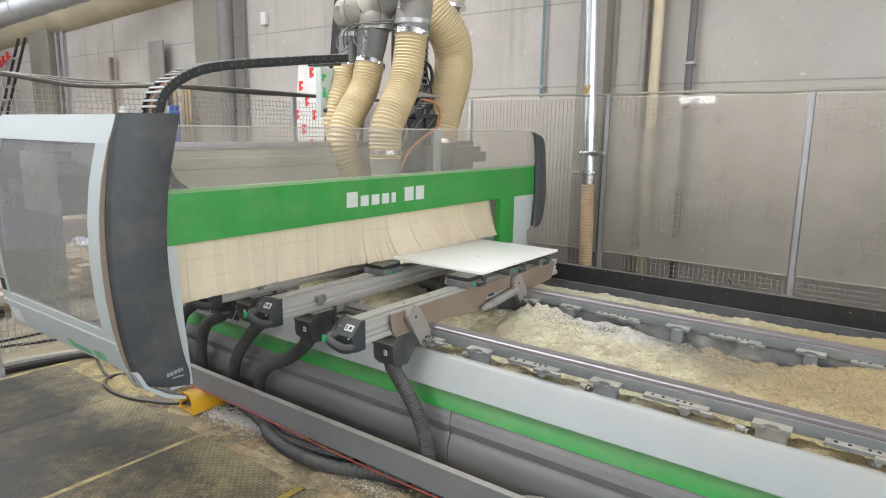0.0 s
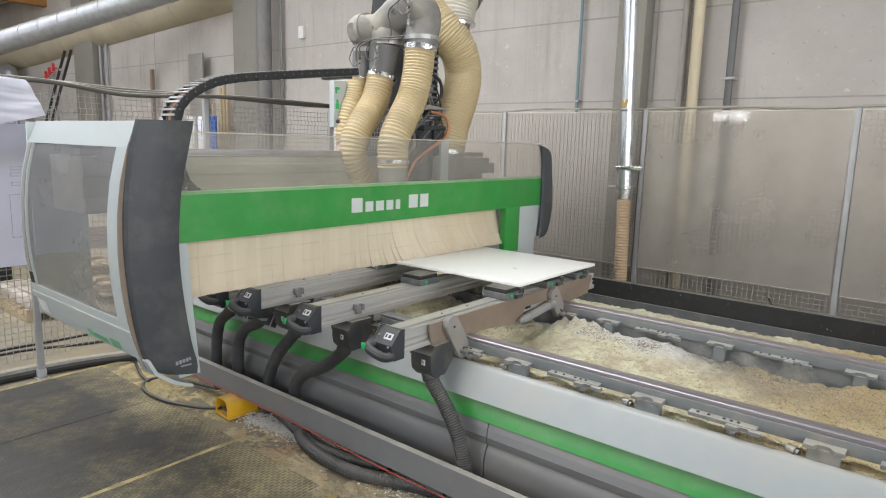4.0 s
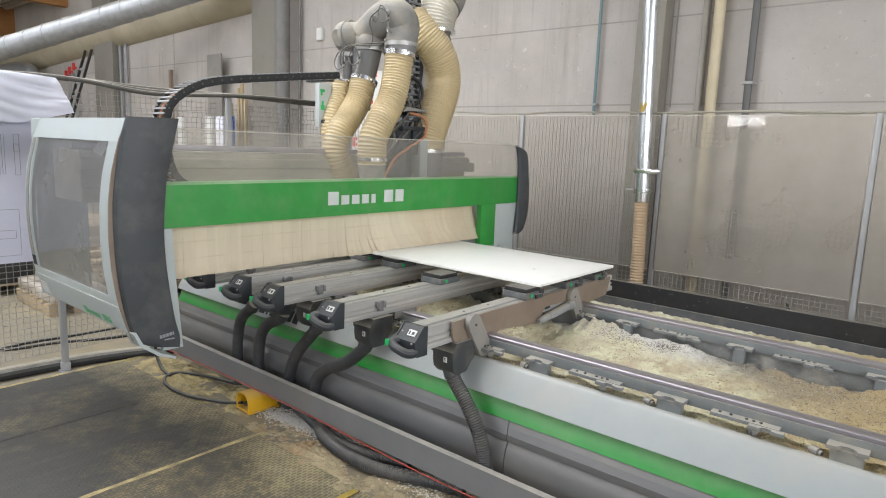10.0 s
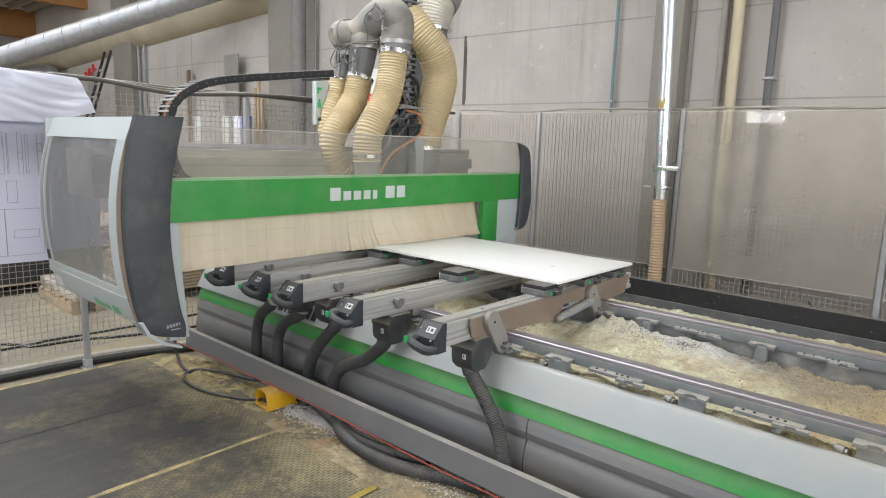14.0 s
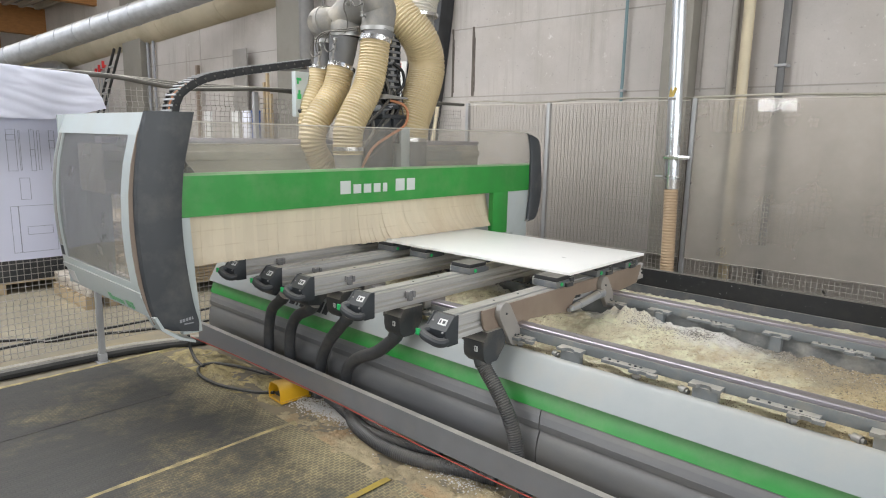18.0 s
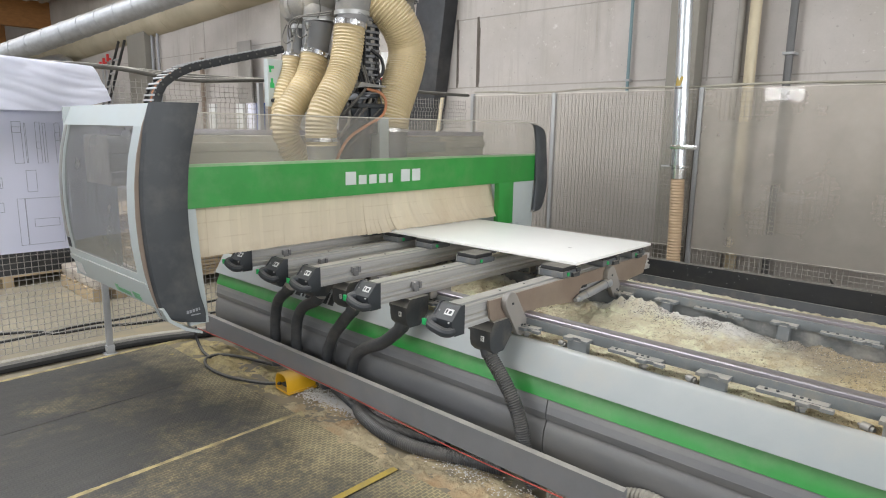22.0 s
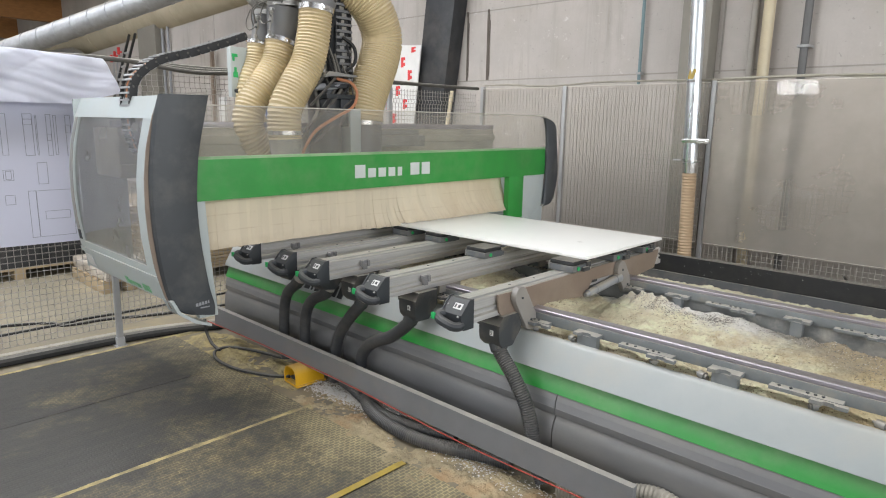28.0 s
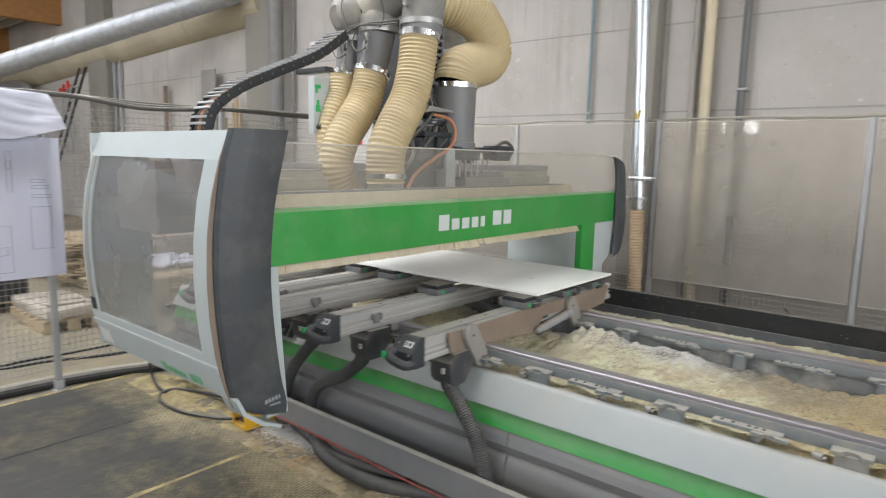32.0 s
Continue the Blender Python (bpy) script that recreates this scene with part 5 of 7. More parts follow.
H1 = yz([(2.575, 2.125), (2.55, 2.0), (2.50, 1.885), (2.47, 1.76), (2.49, 1.66), (2.54, 1.58)], -0.09)
H2 = yz([(2.783, 2.15), (2.735, 2.0), (2.65, 1.881), (2.56, 1.766), (2.52, 1.654), (2.54, 1.55), (2.63, 1.43)], 0.0)
H3 = yz([(3.11, 2.36), (3.083, 2.178), (3.035, 2.025), (2.945, 1.886), (2.873, 1.764), (2.860, 1.66), (2.862, 1.575)], 0.04)
for pts, r in ((H1, 0.081), (H2, 0.099), (H3, 0.105)):
    move = slant(pts[0]) - Vector(pts[0])
    pts = [tuple(Vector(p) + move) for p in pts]
    part("extraction_hose", ribbed(pts, r, 0.0215, 0.075, 28), M_HOSE, head, "beige ribbed extraction hose")
    a, b = Vector(pts[0]), Vector(pts[1])
    part("hose_clamp", sweep(bmesh.new(), [a.lerp(b, -0.10), a.lerp(b, -0.08), a.lerp(b, 0.10), a.lerp(b, 0.12)], [r * 0.98, r * 1.07, r * 1.07, r * 0.98], 28), M_CLAMP, head, "shiny zinc hose clamp")
    part("clamp_screw", boxes((a.x + r * 0.6, a.x + r * 1.25, a.y - 0.03, a.y + 0.005, a.z - 0.01, a.z + 0.01), bevel=0.003), M_CLAMP, head)

low = slant((HX + 0.04, 3.11, 2.36)) - Vector((HX + 0.04, 3.11, 2.36))
part("hose_clamp", rod(bmesh.new(), Vector((HX + 0.04, 2.862, 1.60)) + low, Vector((HX + 0.04, 2.862, 1.625)) + low, 0.109, 28), M_CLAMP, head, "shiny zinc hose clamp")
part("adapter", lathe(bmesh.new(), Vector((HX + 0.04, 2.862, 1.60)) + low, Vector((HX + 0.04, 2.865, 1.40)) + low, [(0, 0.098), (0.2, 0.098), (0.75, 0.085), (1, 0.085)], 28), M_ELBOW, head, "grey tapered adapter")

# cast manifold with three elbows
def cast(pts, radii, dx=0.0):
    return sweep(bmesh.new(), even(smooth_path([slant(p) for p in yz(pts, dx)], 6), 0.02), list(np.interp(np.linspace(0, 1, len(even(smooth_path([slant(p) for p in yz(pts, dx)], 6), 0.02))), np.linspace(0, 1, len(radii)), radii)), 28)


part("elbow", cast([(3.135, 2.43), (3.145, 2.50), (3.15, 2.57), (3.08, 2.625), (2.96, 2.60), (2.82, 2.52), (2.70, 2.46)], (0.112, 0.116, 0.122, 0.122, 0.118, 0.108, 0.098), 0.03), M_ELBOW, head, "dusty grey cast elbow")
part("elbow", cast([(2.74, 2.47), (2.66, 2.455), (2.58, 2.44), (2.50, 2.43), (2.462, 2.42)], (0.100, 0.108, 0.112, 0.108, 0.060), -0.02), M_ELBOW, head, "dusty grey cast elbow")
part("elbow", cast([(2.83, 2.50), (2.822, 2.44), (2.82, 2.385)], (0.09, 0.11, 0.108), 0.02), M_ELBOW, head)
part("elbow", cast([(2.60, 2.44), (2.60, 2.36), (2.59, 2.31)], (0.08, 0.08, 0.074), -0.03), M_ELBOW, head)
part("adapter", cast([(2.82, 2.375), (2.80, 2.27), (2.778, 2.155)], (0.106, 0.098, 0.084), 0.0), M_GUARD, head, "grey tapered adapter")
part("adapter", cast([(2.59, 2.31), (2.575, 2.21), (2.563, 2.13)], (0.072, 0.069, 0.064), -0.05), M_GUARD, head, "grey tapered adapter")
part("adapter", cast([(3.135, 2.42), (3.125, 2.385), (3.115, 2.36)], (0.108, 0.104, 0.094), 0.04), M_GUARD, head, "grey tapered adapter")
for y, z, r, dx in ((3.135, 2.432, 0.117, 0.03), (2.82, 2.38, 0.113, 0.02), (2.59, 2.315, 0.079, -0.03)):
    part("flange", rod(bmesh.new(), slant((HX + dx, y, z - 0.014)), slant((HX + dx, y, z + 0.014)), r, 32), M_BAND, head, "dull metal clamping ring")
part("flange", rod(bmesh.new(), slant((HX - 0.02, 2.555, 2.435)), slant((HX - 0.02, 2.555, 2.435)) + Vector((0.03, 0.006, 0.004)), 0.117, 28), M_ELBOW, head)
part("flange", rod(bmesh.new(), slant((HX - 0.02, 2.61, 2.446)), slant((HX - 0.02, 2.61, 2.446)) + Vector((0.025, 0.005, 0.004)), 0.117, 28), M_ELBOW, head)
for top, foot in (((-3.438, 2.866, 2.604), (-3.455, 2.892, 2.476)), ((-3.689, 2.842, 2.338), (-3.722, 2.838, 2.185)), ((-3.832, 2.822, 2.305), (-3.862, 2.822, 2.165))):
    p, q = Vector(top), Vector(foot)
    out = Vector((0.35, -0.92, 0.0))
    pist = part("flap_piston", lathe(bmesh.new(), p, q, [(0, 0.006), (0.05, 0.006), (0.06, 0.013), (0.14, 0.013), (0.15, 0.008), (0.24, 0.008), (0.25, 0.014), (0.52, 0.014), (0.53, 0.009), (0.60, 0.009), (0.61, 0.005), (0.80, 0.005), (0.81, 0.012), (0.93, 0.012), (0.94, 0.006), (1, 0.006)], 12), M_MACHINE, head, "small grey air piston")
    part("pivot", rod(bmesh.new(), p - out * 0.03, p + out * 0.012, 0.009, 10), M_BAND, pist)
    part("pivot", rod(bmesh.new(), q - out * 0.03, q + out * 0.012, 0.009, 10), M_BAND, pist)
    part("air_fitting", rod(bmesh.new(), p.lerp(q, 0.30), p.lerp(q, 0.30) + Vector((0.022, -0.018, 0.006)), 0.006, 8), M_CAP, pist)
    part("air_fitting", rod(bmesh.new(), p.lerp(q, 0.48), p.lerp(q, 0.48) + Vector((0.022, -0.018, 0.0)), 0.006, 8), M_CAP, pist)
    e = p.lerp(q, 0.48) + Vector((0.022, -0.018, 0.0))
    part("air_line", tube([e, e + Vector((-0.03, -0.03, -0.02)), e + Vector((-0.08, -0.02, 0.03)), p + Vector((-0.07, -0.012, 0.03)), p + Vector((-0.03, -0.02, 0.035)), p.lerp(q, 0.30) + Vector((0.022, -0.018, 0.006))], 0.0035, 6), M_CABLE, pist)
part("cable_boss", lathe(bmesh.new(), (-3.575, 2.90, 2.568), (-3.57, 2.838, 2.572), [(0, 0.03), (0.6, 0.03), (0.7, 0.02), (1, 0.018)], 14), M_ELBOW, head)
for pts in ([(-3.44, 2.85, 2.60), (-3.48, 2.845, 2.625), (-3.53, 2.84, 2.60), (-3.573, 2.835, 2.572), (-3.60, 2.85, 2.53), (-3.598, 2.87, 2.48), (-3.60, 2.88, 2.42), (-3.62, 2.87, 2.37)],
            [(-3.50, 2.90, 2.405), (-3.60, 2.875, 2.40), (-3.70, 2.835, 2.395), (-3.79, 2.80, 2.375), (-3.84, 2.79, 2.33), (-3.855, 2.80, 2.27), (-3.85, 2.815, 2.24)],
            [(-3.52, 2.90, 2.39), (-3.61, 2.865, 2.385), (-3.72, 2.82, 2.385), (-3.80, 2.785, 2.34), (-3.80, 2.785, 2.29), (-3.84, 2.81, 2.26)]):
    part("air_line", tube(pts, 0.0045, 6), M_CABLE, head, "thin grey air line")

# vertical energy chain and black machine parts between the hoses
vc = part("riser_chain", boxes((HX - 0.13, HX - 0.115, 3.225, 3.24, 1.93, 2.85), (HX - 0.13, HX - 0.115, 3.345, 3.36, 1.93, 2.85), (HX - 0.16, HX - 0.13, 3.225, 3.36, 1.93, 2.85)), M_DARKSTEEL, head, "grey upright cable chain")
for k in range(21):
    z = 1.95 + 0.043 * k
    part("chain_bar", boxes((HX - 0.118, HX - 0.105, 3.225, 3.36, z, z + 0.017), bevel=0.002), M_GUARD, vc)
    part("chain_gap", boxes((HX - 0.128, HX - 0.118, 3.262 + 0.02 * (k % 2), 3.30 + 0.02 * (k % 2), z + 0.019, z + 0.04)), M_MACHINE, vc)
vc.location.y += 0.09
part("spindle_motor", lathe(bmesh.new(), (HX - 0.02, 3.17, 1.45), (HX - 0.02, 3.17, 1.88), [(0, 0.09), (0.6, 0.09), (0.61, 0.075), (0.8, 0.075), (0.81, 0.05), (1, 0.05)], 20), M_CAP, head, "black spindle motor")
part("valve_block", boxes((HX - 0.06, HX + 0.06, 3.22, 3.34, 1.62, 1.80), (HX - 0.05, HX + 0.07, 3.10, 3.34, 1.80, 1.83), (HX - 0.04, HX + 0.05, 3.12, 3.30, 1.87, 1.90), bevel=0.006), M_CAP, head)
part("guard_flap", prism(bmesh.new(), [(3.06, 1.93), (3.10, 1.97), (3.32, 1.955), (3.33, 1.945), (3.12, 1.94)], "x", HX - 0.02, HX + 0.1), M_MACHINE, head)
rng = random.Random(11)
for k in range(14):
    y, z = rng.uniform(3.0, 3.30), rng.uniform(1.62, 1.92)
    part("machine_cable", tube([(HX + rng.uniform(-0.08, 0.04), y - 0.10, z - 0.12), (HX + 0.06, y - 0.02, z), (HX + rng.uniform(-0.05, 0.06), y + 0.08, z + 0.10), (HX - 0.1, y + 0.10, z + 0.30)], rng.choice((0.006, 0.009, 0.012)), 6, 6), M_CABLE if k % 4 else M_RUBBER, head)
for k in range(5):
    y = 3.10 + 0.05 * k
    part("machine_cable", tube([(HX - 0.08, y, 1.60), (HX - 0.06, y + 0.05, 1.85), (HX - 0.12, y + 0.02, 2.10), (HX - 0.12, y + 0.06, 2.35)], 0.01, 6, 6), M_RUBBER, head)
part("grey_pipe", tube([(HX + 0.0, 3.06, 1.87), (HX + 0.03, 3.2, 1.885), (HX + 0.0, 3.34, 1.92)], 0.022, 10), M_PVC, head)
part("orange_cable", tube([(HX + 0.04, 3.20, 1.93), (HX + 0.10, 3.27, 1.905), (HX + 0.12, 3.305, 1.84), (HX + 0.12, 3.27, 1.75), (HX + 0.12, 3.13, 1.68), (HX + 0.12, 2.98, 1.60), (HX + 0.12, 2.90, 1.51), (HX + 0.08, 2.86, 1.38)], 0.010, 10), M_ORANGE, head, "orange power cable")
part("black_loop", tube([(HX - 0.1, 3.36, 2.22), (HX - 0.08, 3.44, 2.16), (HX - 0.08, 3.45, 2.06), (HX - 0.1, 3.36, 1.98)], 0.012, 8), M_RUBBER, head)
sb = part("switch_box", boxes((HX - 0.47, HX - 0.42, 2.70, 2.84, 1.80, 2.12), bevel=0.006), M_CABIN, head, "pale switch box with green marks")
part("green_mark", boxes((HX - 0.421, HX - 0.416, 2.708, 2.748, 2.055, 2.075), (HX - 0.421, HX - 0.416, 2.712, 2.726, 2.03, 2.056), (HX - 0.421, HX - 0.416, 2.722, 2.738, 1.96, 1.99), (HX - 0.421, HX - 0.416, 2.714, 2.746, 1.925, 1.961)), M_BRIGHTGREEN, sb)
part("knob", rod(bmesh.new(), (HX - 0.42, 2.73, 1.84), (HX - 0.39, 2.73, 1.84), 0.014, 14), M_CAP, sb)
part("white_housing", boxes((HX - 0.02, HX + 0.08, 3.28, 3.37, 1.40, 1.74), bevel=0.005), M_CABIN, head)
part("cross_slide", boxes((HX - 0.10, HX + 0.02, 3.55, 4.05, 1.48, 1.56), (HX - 0.06, HX, 3.6, 4.0, 1.56, 1.60), bevel=0.006), M_MACHINE, head)
# duct riser above the wide hose
part("riser_hose", ribbed(yz([(3.605, 2.60), (3.61, 2.68), (3.635, 2.76), (3.68, 2.83)], -0.10), 0.158, 0.020, 0.06, 32), M_PALEHOSE, head, "pale dusty ribbed riser hose")
part("riser_cuff", sweep(bmesh.new(), yz([(3.70, 2.41), (3.665, 2.51), (3.612, 2.595)], -0.17), [0.13, 0.155, 0.165], 28), M_ELBOW, head)
part("riser_clamp", sweep(bmesh.new(), yz([(3.606, 2.585), (3.606, 2.607)], -0.10), 0.168, 32), M_CLAMP, head, "shiny zinc hose clamp")
part("riser_collar", sweep(bmesh.new(), yz([(3.665, 2.81), (3.70, 2.865), (3.74, 2.93)], -0.10), [0.17, 0.174, 0.168], 32), M_ELBOW, head)
part("riser_duct", rod(bmesh.new(), (HX - 0.10, 3.735, 2.92), (HX - 0.10, 3.95, 3.6), 0.155, 28), M_DUCT, head)

# wide hose in single rings, so that it can bend; and the drill unit that lifts it
LIFT = 0.47
drill = part("drill_unit", lathe(bmesh.new(), (HX - 0.03, 3.48, 1.27), (HX - 0.03, 3.48, 1.655), [(0, 0.135), (0.1, 0.135), (0.11, 0.124), (0.97, 0.132), (1, 0.132)], 32), M_GUARD, head, "grey drill hood with a black foot")
part("hose_clamp", rod(bmesh.new(), (HX - 0.03, 3.48, 1.635), (HX - 0.03, 3.48, 1.665), 0.138, 32), M_CLAMP, drill)
part("drill_foot", boxes((HX - 0.15, HX + 0.09, 3.36, 3.60, 1.20, 1.28), bevel=0.01), M_CAP, drill)
part("drill_bracket", boxes((HX - 0.10, HX - 0.02, 3.60, 4.02, 1.25, 1.285), (HX - 0.08, HX - 0.0, 3.62, 3.66, 1.18, 1.29), (HX - 0.1, HX + 0.02, 3.88, 4.04, 1.20, 1.30), bevel=0.006), M_CAP, drill)
part("drill_cable", tube([(HX - 0.05, 3.95, 1.29), (HX, 4.0, 1.33), (HX + 0.02, 4.06, 1.28), (HX, 4.04, 1.22)], 0.012, 8), M_CABLE, drill)
for k in range(7):
    part("drill_bit", rod(bmesh.new(), (HX + 0.02, 3.42 + 0.06 * k, 1.10), (HX + 0.02, 3.42 + 0.06 * k, 1.21), 0.007, 8), M_STEEL, drill)
RINGS = 64
WIDE_A = [(HX - 0.20, 3.43, 2.66), (HX - 0.09, 3.475, 2.54)] + yz([(3.575, 2.41), (3.655, 2.24), (3.625, 2.08), (3.55, 1.91), (3.49, 1.77), (3.475, 1.66)], -0.03)
WIDE_B = [(HX - 0.20, 3.43, 2.66), (HX - 0.08, 3.52, 2.615)] + yz([(3.66, 2.555), (3.825, 2.41), (3.78, 2.305), (3.65, 2.265), (3.52, 2.215), (3.48, 2.13)], -0.03)


def ring_poses(f):
    path = [Vector(a).lerp(Vector(b), f) for a, b in zip(WIDE_A, WIDE_B)]
    line = even(smooth_path(path, 12), 0.005)
    n = len(line) - 1
    out = []
    for k in range(RINGS):
        i = round((k + 0.5) / RINGS * n)
        d = (line[min(i + 2, n)] - line[max(i - 2, 0)]).normalized()
        side = (Vector((1, 0, 0)) - d * d.x).normalized()
        m = Matrix((side, d.cross(side), d)).transposed().to_4x4()
        out.append(Matrix.Translation(line[i] - G0) @ m)
    return out


ring_bm = sweep(bmesh.new(), [(0, 0, z) for z in (-0.024, -0.009, -0.003, 0.003, 0.009, 0.024)], [0.131, 0.137, 0.143, 0.143, 0.137, 0.131], 28, caps=False)
ring_me = finish(ring_bm, "hose_ring", M_HOSE)
hose_rings = []
for m in ring_poses(0.0):
    r = new("hose_ring", ring_me)
    r.parent = head
    r.matrix_basis = m
    hose_rings.append(r)

# ---- drag chain from the cabin to the head, in single links ----
LINK = 0.062
LINKS = 30
bm = bmesh.new()
for x in (-0.06, 0.052):
    box(bm, x, x + 0.010, -0.0285, 0.0285, -0.024, 0.022, 0.005, slot=0)
    sweep(bm, [(x - 0.002, 0.022, 0.0), (x + 0.012, 0.022, 0.0)], 0.006, 10, slot=2)
    box(bm, x + 0.002, x + 0.008, -0.032, 0.032, -0.016, 0.014, slot=0)
for y in (-0.014, 0.014):
    box(bm, -0.061, 0.063, y - 0.005, y + 0.005, 0.019, 0.025, slot=1)
box(bm, -0.058, 0.06, -0.010, 0.010, -0.026, -0.021, slot=1)
for x, mat in ((-0.035, 2), (-0.012, 3), (0.012, 2), (0.034, 2)):
    sweep(bm, [(x, -0.034, 0.0), (x, 0.034, 0.0)], 0.009, 8, slot=mat)
link_me = finish(bm, "chain_link", [M_RUBBER, M_GALV, M_CABLE, M_ORANGE])
CX = HX - 0.02


def chain_poses(dy, lift):
    """Link poses, in the gantry's space, for the head's shift and lift."""
    left = 1.60 + (0.2 if dy > 0 else 0.5) * dy
    end = Vector((CX, 2.50 + dy + 0.06 * max(0.0, min(1.0, (0.1 - dy) / 0.6)), 2.135 + 0.14 * lift))
    top = [end, end.lerp(Vector((CX, left + 0.42, 2.03)), 0.5) + Vector((0, 0, 0.0)), Vector((CX, left + 0.36, 2.015 + 0.03 * lift)), Vector((CX, left + 0.17, 1.955)), Vector((CX, left + 0.05, 1.86)), Vector((CX, left + 0.02, 1.74)),
           Vector((CX, left + 0.03, 1.56)), Vector((CX, left + 0.10, 1.44)), Vector((CX, left + 0.30, 1.395)), Vector((CX, left + 1.3, 1.39))]
    line = even(smooth_path(top, 14), 0.004)
    far, out, k = 0.0, [], 0
    want = LINK / 2
    for a, b in zip(line, line[1:]):
        step = (b - a).length
        while far + step >= want and len(out) < LINKS:
            p = a.lerp(b, (want - far) / step)
            d = (a - b).normalized()
            side = Vector((1, 0, 0))
            out.append(Matrix.Translation(p - G0) @ Matrix((side, d, side.cross(d))).transposed().to_4x4())
            want += LINK
        far += step
    return out


chain_links = []
for m in chain_poses(0.0, 0.0):
    r = new("chain_link", link_me)
    r.parent = gantry
    r.matrix_basis = m
    chain_links.append(r)
part("chain_bracket", boxes((CX - 0.30, CX - 0.06, 2.50, 2.56, 2.10, 2.125), bevel=0.004), M_DARKSTEEL, head)

# ---- floor mats, dust and small things on the floor ----
def mat_material():
    m = surface("rubber_mat", (0.072, 0.071, 0.067), 0.66, vary=0.2, scale=2.5, grain=60, bump=0.0)
    nt = m.node_tree
    b = nt.nodes["Principled BSDF"]
    vec = nt.nodes.new("ShaderNodeTexCoord").outputs["Object"]
    old = b.inputs["Base Color"].links[0].from_socket
    stud = nt.nodes.new("ShaderNodeTexBrick")
    for key, value in (("Scale", 1.0), ("Mortar Size", 0.0042), ("Mortar Smooth", 0.5), ("Brick Width", 0.036), ("Row Height", 0.021)):
        stud.inputs[key].default_value = value
    turn = nt.nodes.new("ShaderNodeMapping")
    turn.inputs["Rotation"].default_value = (0, 0, radians(90))
    nt.links.new(vec, turn.inputs["Vector"])
    nt.links.new(turn.outputs["Vector"], stud.inputs["Vector"])
    groove = stud.outputs["Fac"]
    geo = nt.nodes.new("ShaderNodeNewGeometry")
    pos = nt.nodes.new("ShaderNodeSeparateXYZ")
    nt.links.new(geo.outputs["Position"], pos.inputs[0])
    trodden = math_node(nt, "ADD", noise_tex(nt, geo.outputs["Position"], 1.7, 8, 0.72, (1, 0.75, 1)), math_node(nt, "ADD", ramp(nt, pos.outputs["X"], -3.05, -2.85, 0.0, 0.12), ramp(nt, pos.outputs["Y"], 0.6, 1.8, -0.01, 0.09)))
    smear = ramp(nt, trodden, 0.54, 0.74, 0.04, 0.8)
    patchy = math_node(nt, "MULTIPLY", smear, ramp(nt, noise_tex(nt, geo.outputs["Position"], 14, 6, 0.78), 0.36, 0.62, 0.08, 1))
    c = mix_rgb(nt, "MIX", old, (0.44, 0.355, 0.175), math_node(nt, "MULTIPLY", patchy, ramp(nt, groove, 0.0, 1.0, 0.45, 1.0)))
    streak = ramp(nt, noise_tex(nt, vec, 5, 6, 0.7, (3.2, 0.12, 1)), 0.36, 0.74, 0.0, 0.26)
    c = mix_rgb(nt, "MIX", c, (0.19, 0.18, 0.15), math_node(nt, "MULTIPLY", streak, ramp(nt, groove, 0.0, 1.0, 1.0, 0.5)))
    wobble = math_node(nt, "ADD", pos.outputs["Y"], math_node(nt, "MULTIPLY", noise_tex(nt, geo.outputs["Position"], 3.5, 7, 0.7), 0.7))
    swept = math_node(nt, "MULTIPLY", ramp(nt, wobble, 2.02, 2.34, 0.0, 1.0), math_node(nt, "MULTIPLY", ramp(nt, groove, 0.1, 0.9, 0.42, 1.0), ramp(nt, noise_tex(nt, geo.outputs["Position"], 2.3, 6, 0.7), 0.36, 0.56, 0.2, 1.0)))
    c = mix_rgb(nt, "MIX", c, (0.56, 0.47, 0.27), swept)
    nt.links.new(c, b.inputs["Base Color"])
    bump = nt.nodes.new("ShaderNodeBump")
    bump.inputs["Strength"].default_value, bump.inputs["Distance"].default_value = 0.7, 0.003
    nt.links.new(math_node(nt, "SUBTRACT", 1.0, groove), bump.inputs["Height"])
    nt.links.new(bump.outputs["Normal"], b.inputs["Normal"])
    return m


M_MAT = mat_material()
EDGES = (-4.72, -3.87, -2.975, -2.095, -1.21, -0.33, 0.55)
for x0, x1, y0, y1 in [(a + g, b - g, y0, y1) for a, b, g in zip(EDGES, EDGES[1:], (0.004, 0.004, 0.008, 0.004, 0.004, 0.004)) for y0, y1 in ((-3.6, -0.91), (-0.9, 1.99))]:
    solo("floor_mat", boxes((x0, x1, y0, y1, 0.0, 0.012), bevel=0.004), M_MAT, "dark grey studded rubber floor mat smeared with sawdust", "floor mat", "floor mats")
solo("floor_tape", boxes((-2.135, -2.098, 1.20, 1.975, 0.0125, 0.0145)), M_TAPE, "worn yellow marking tape on the floor mat", "tape")


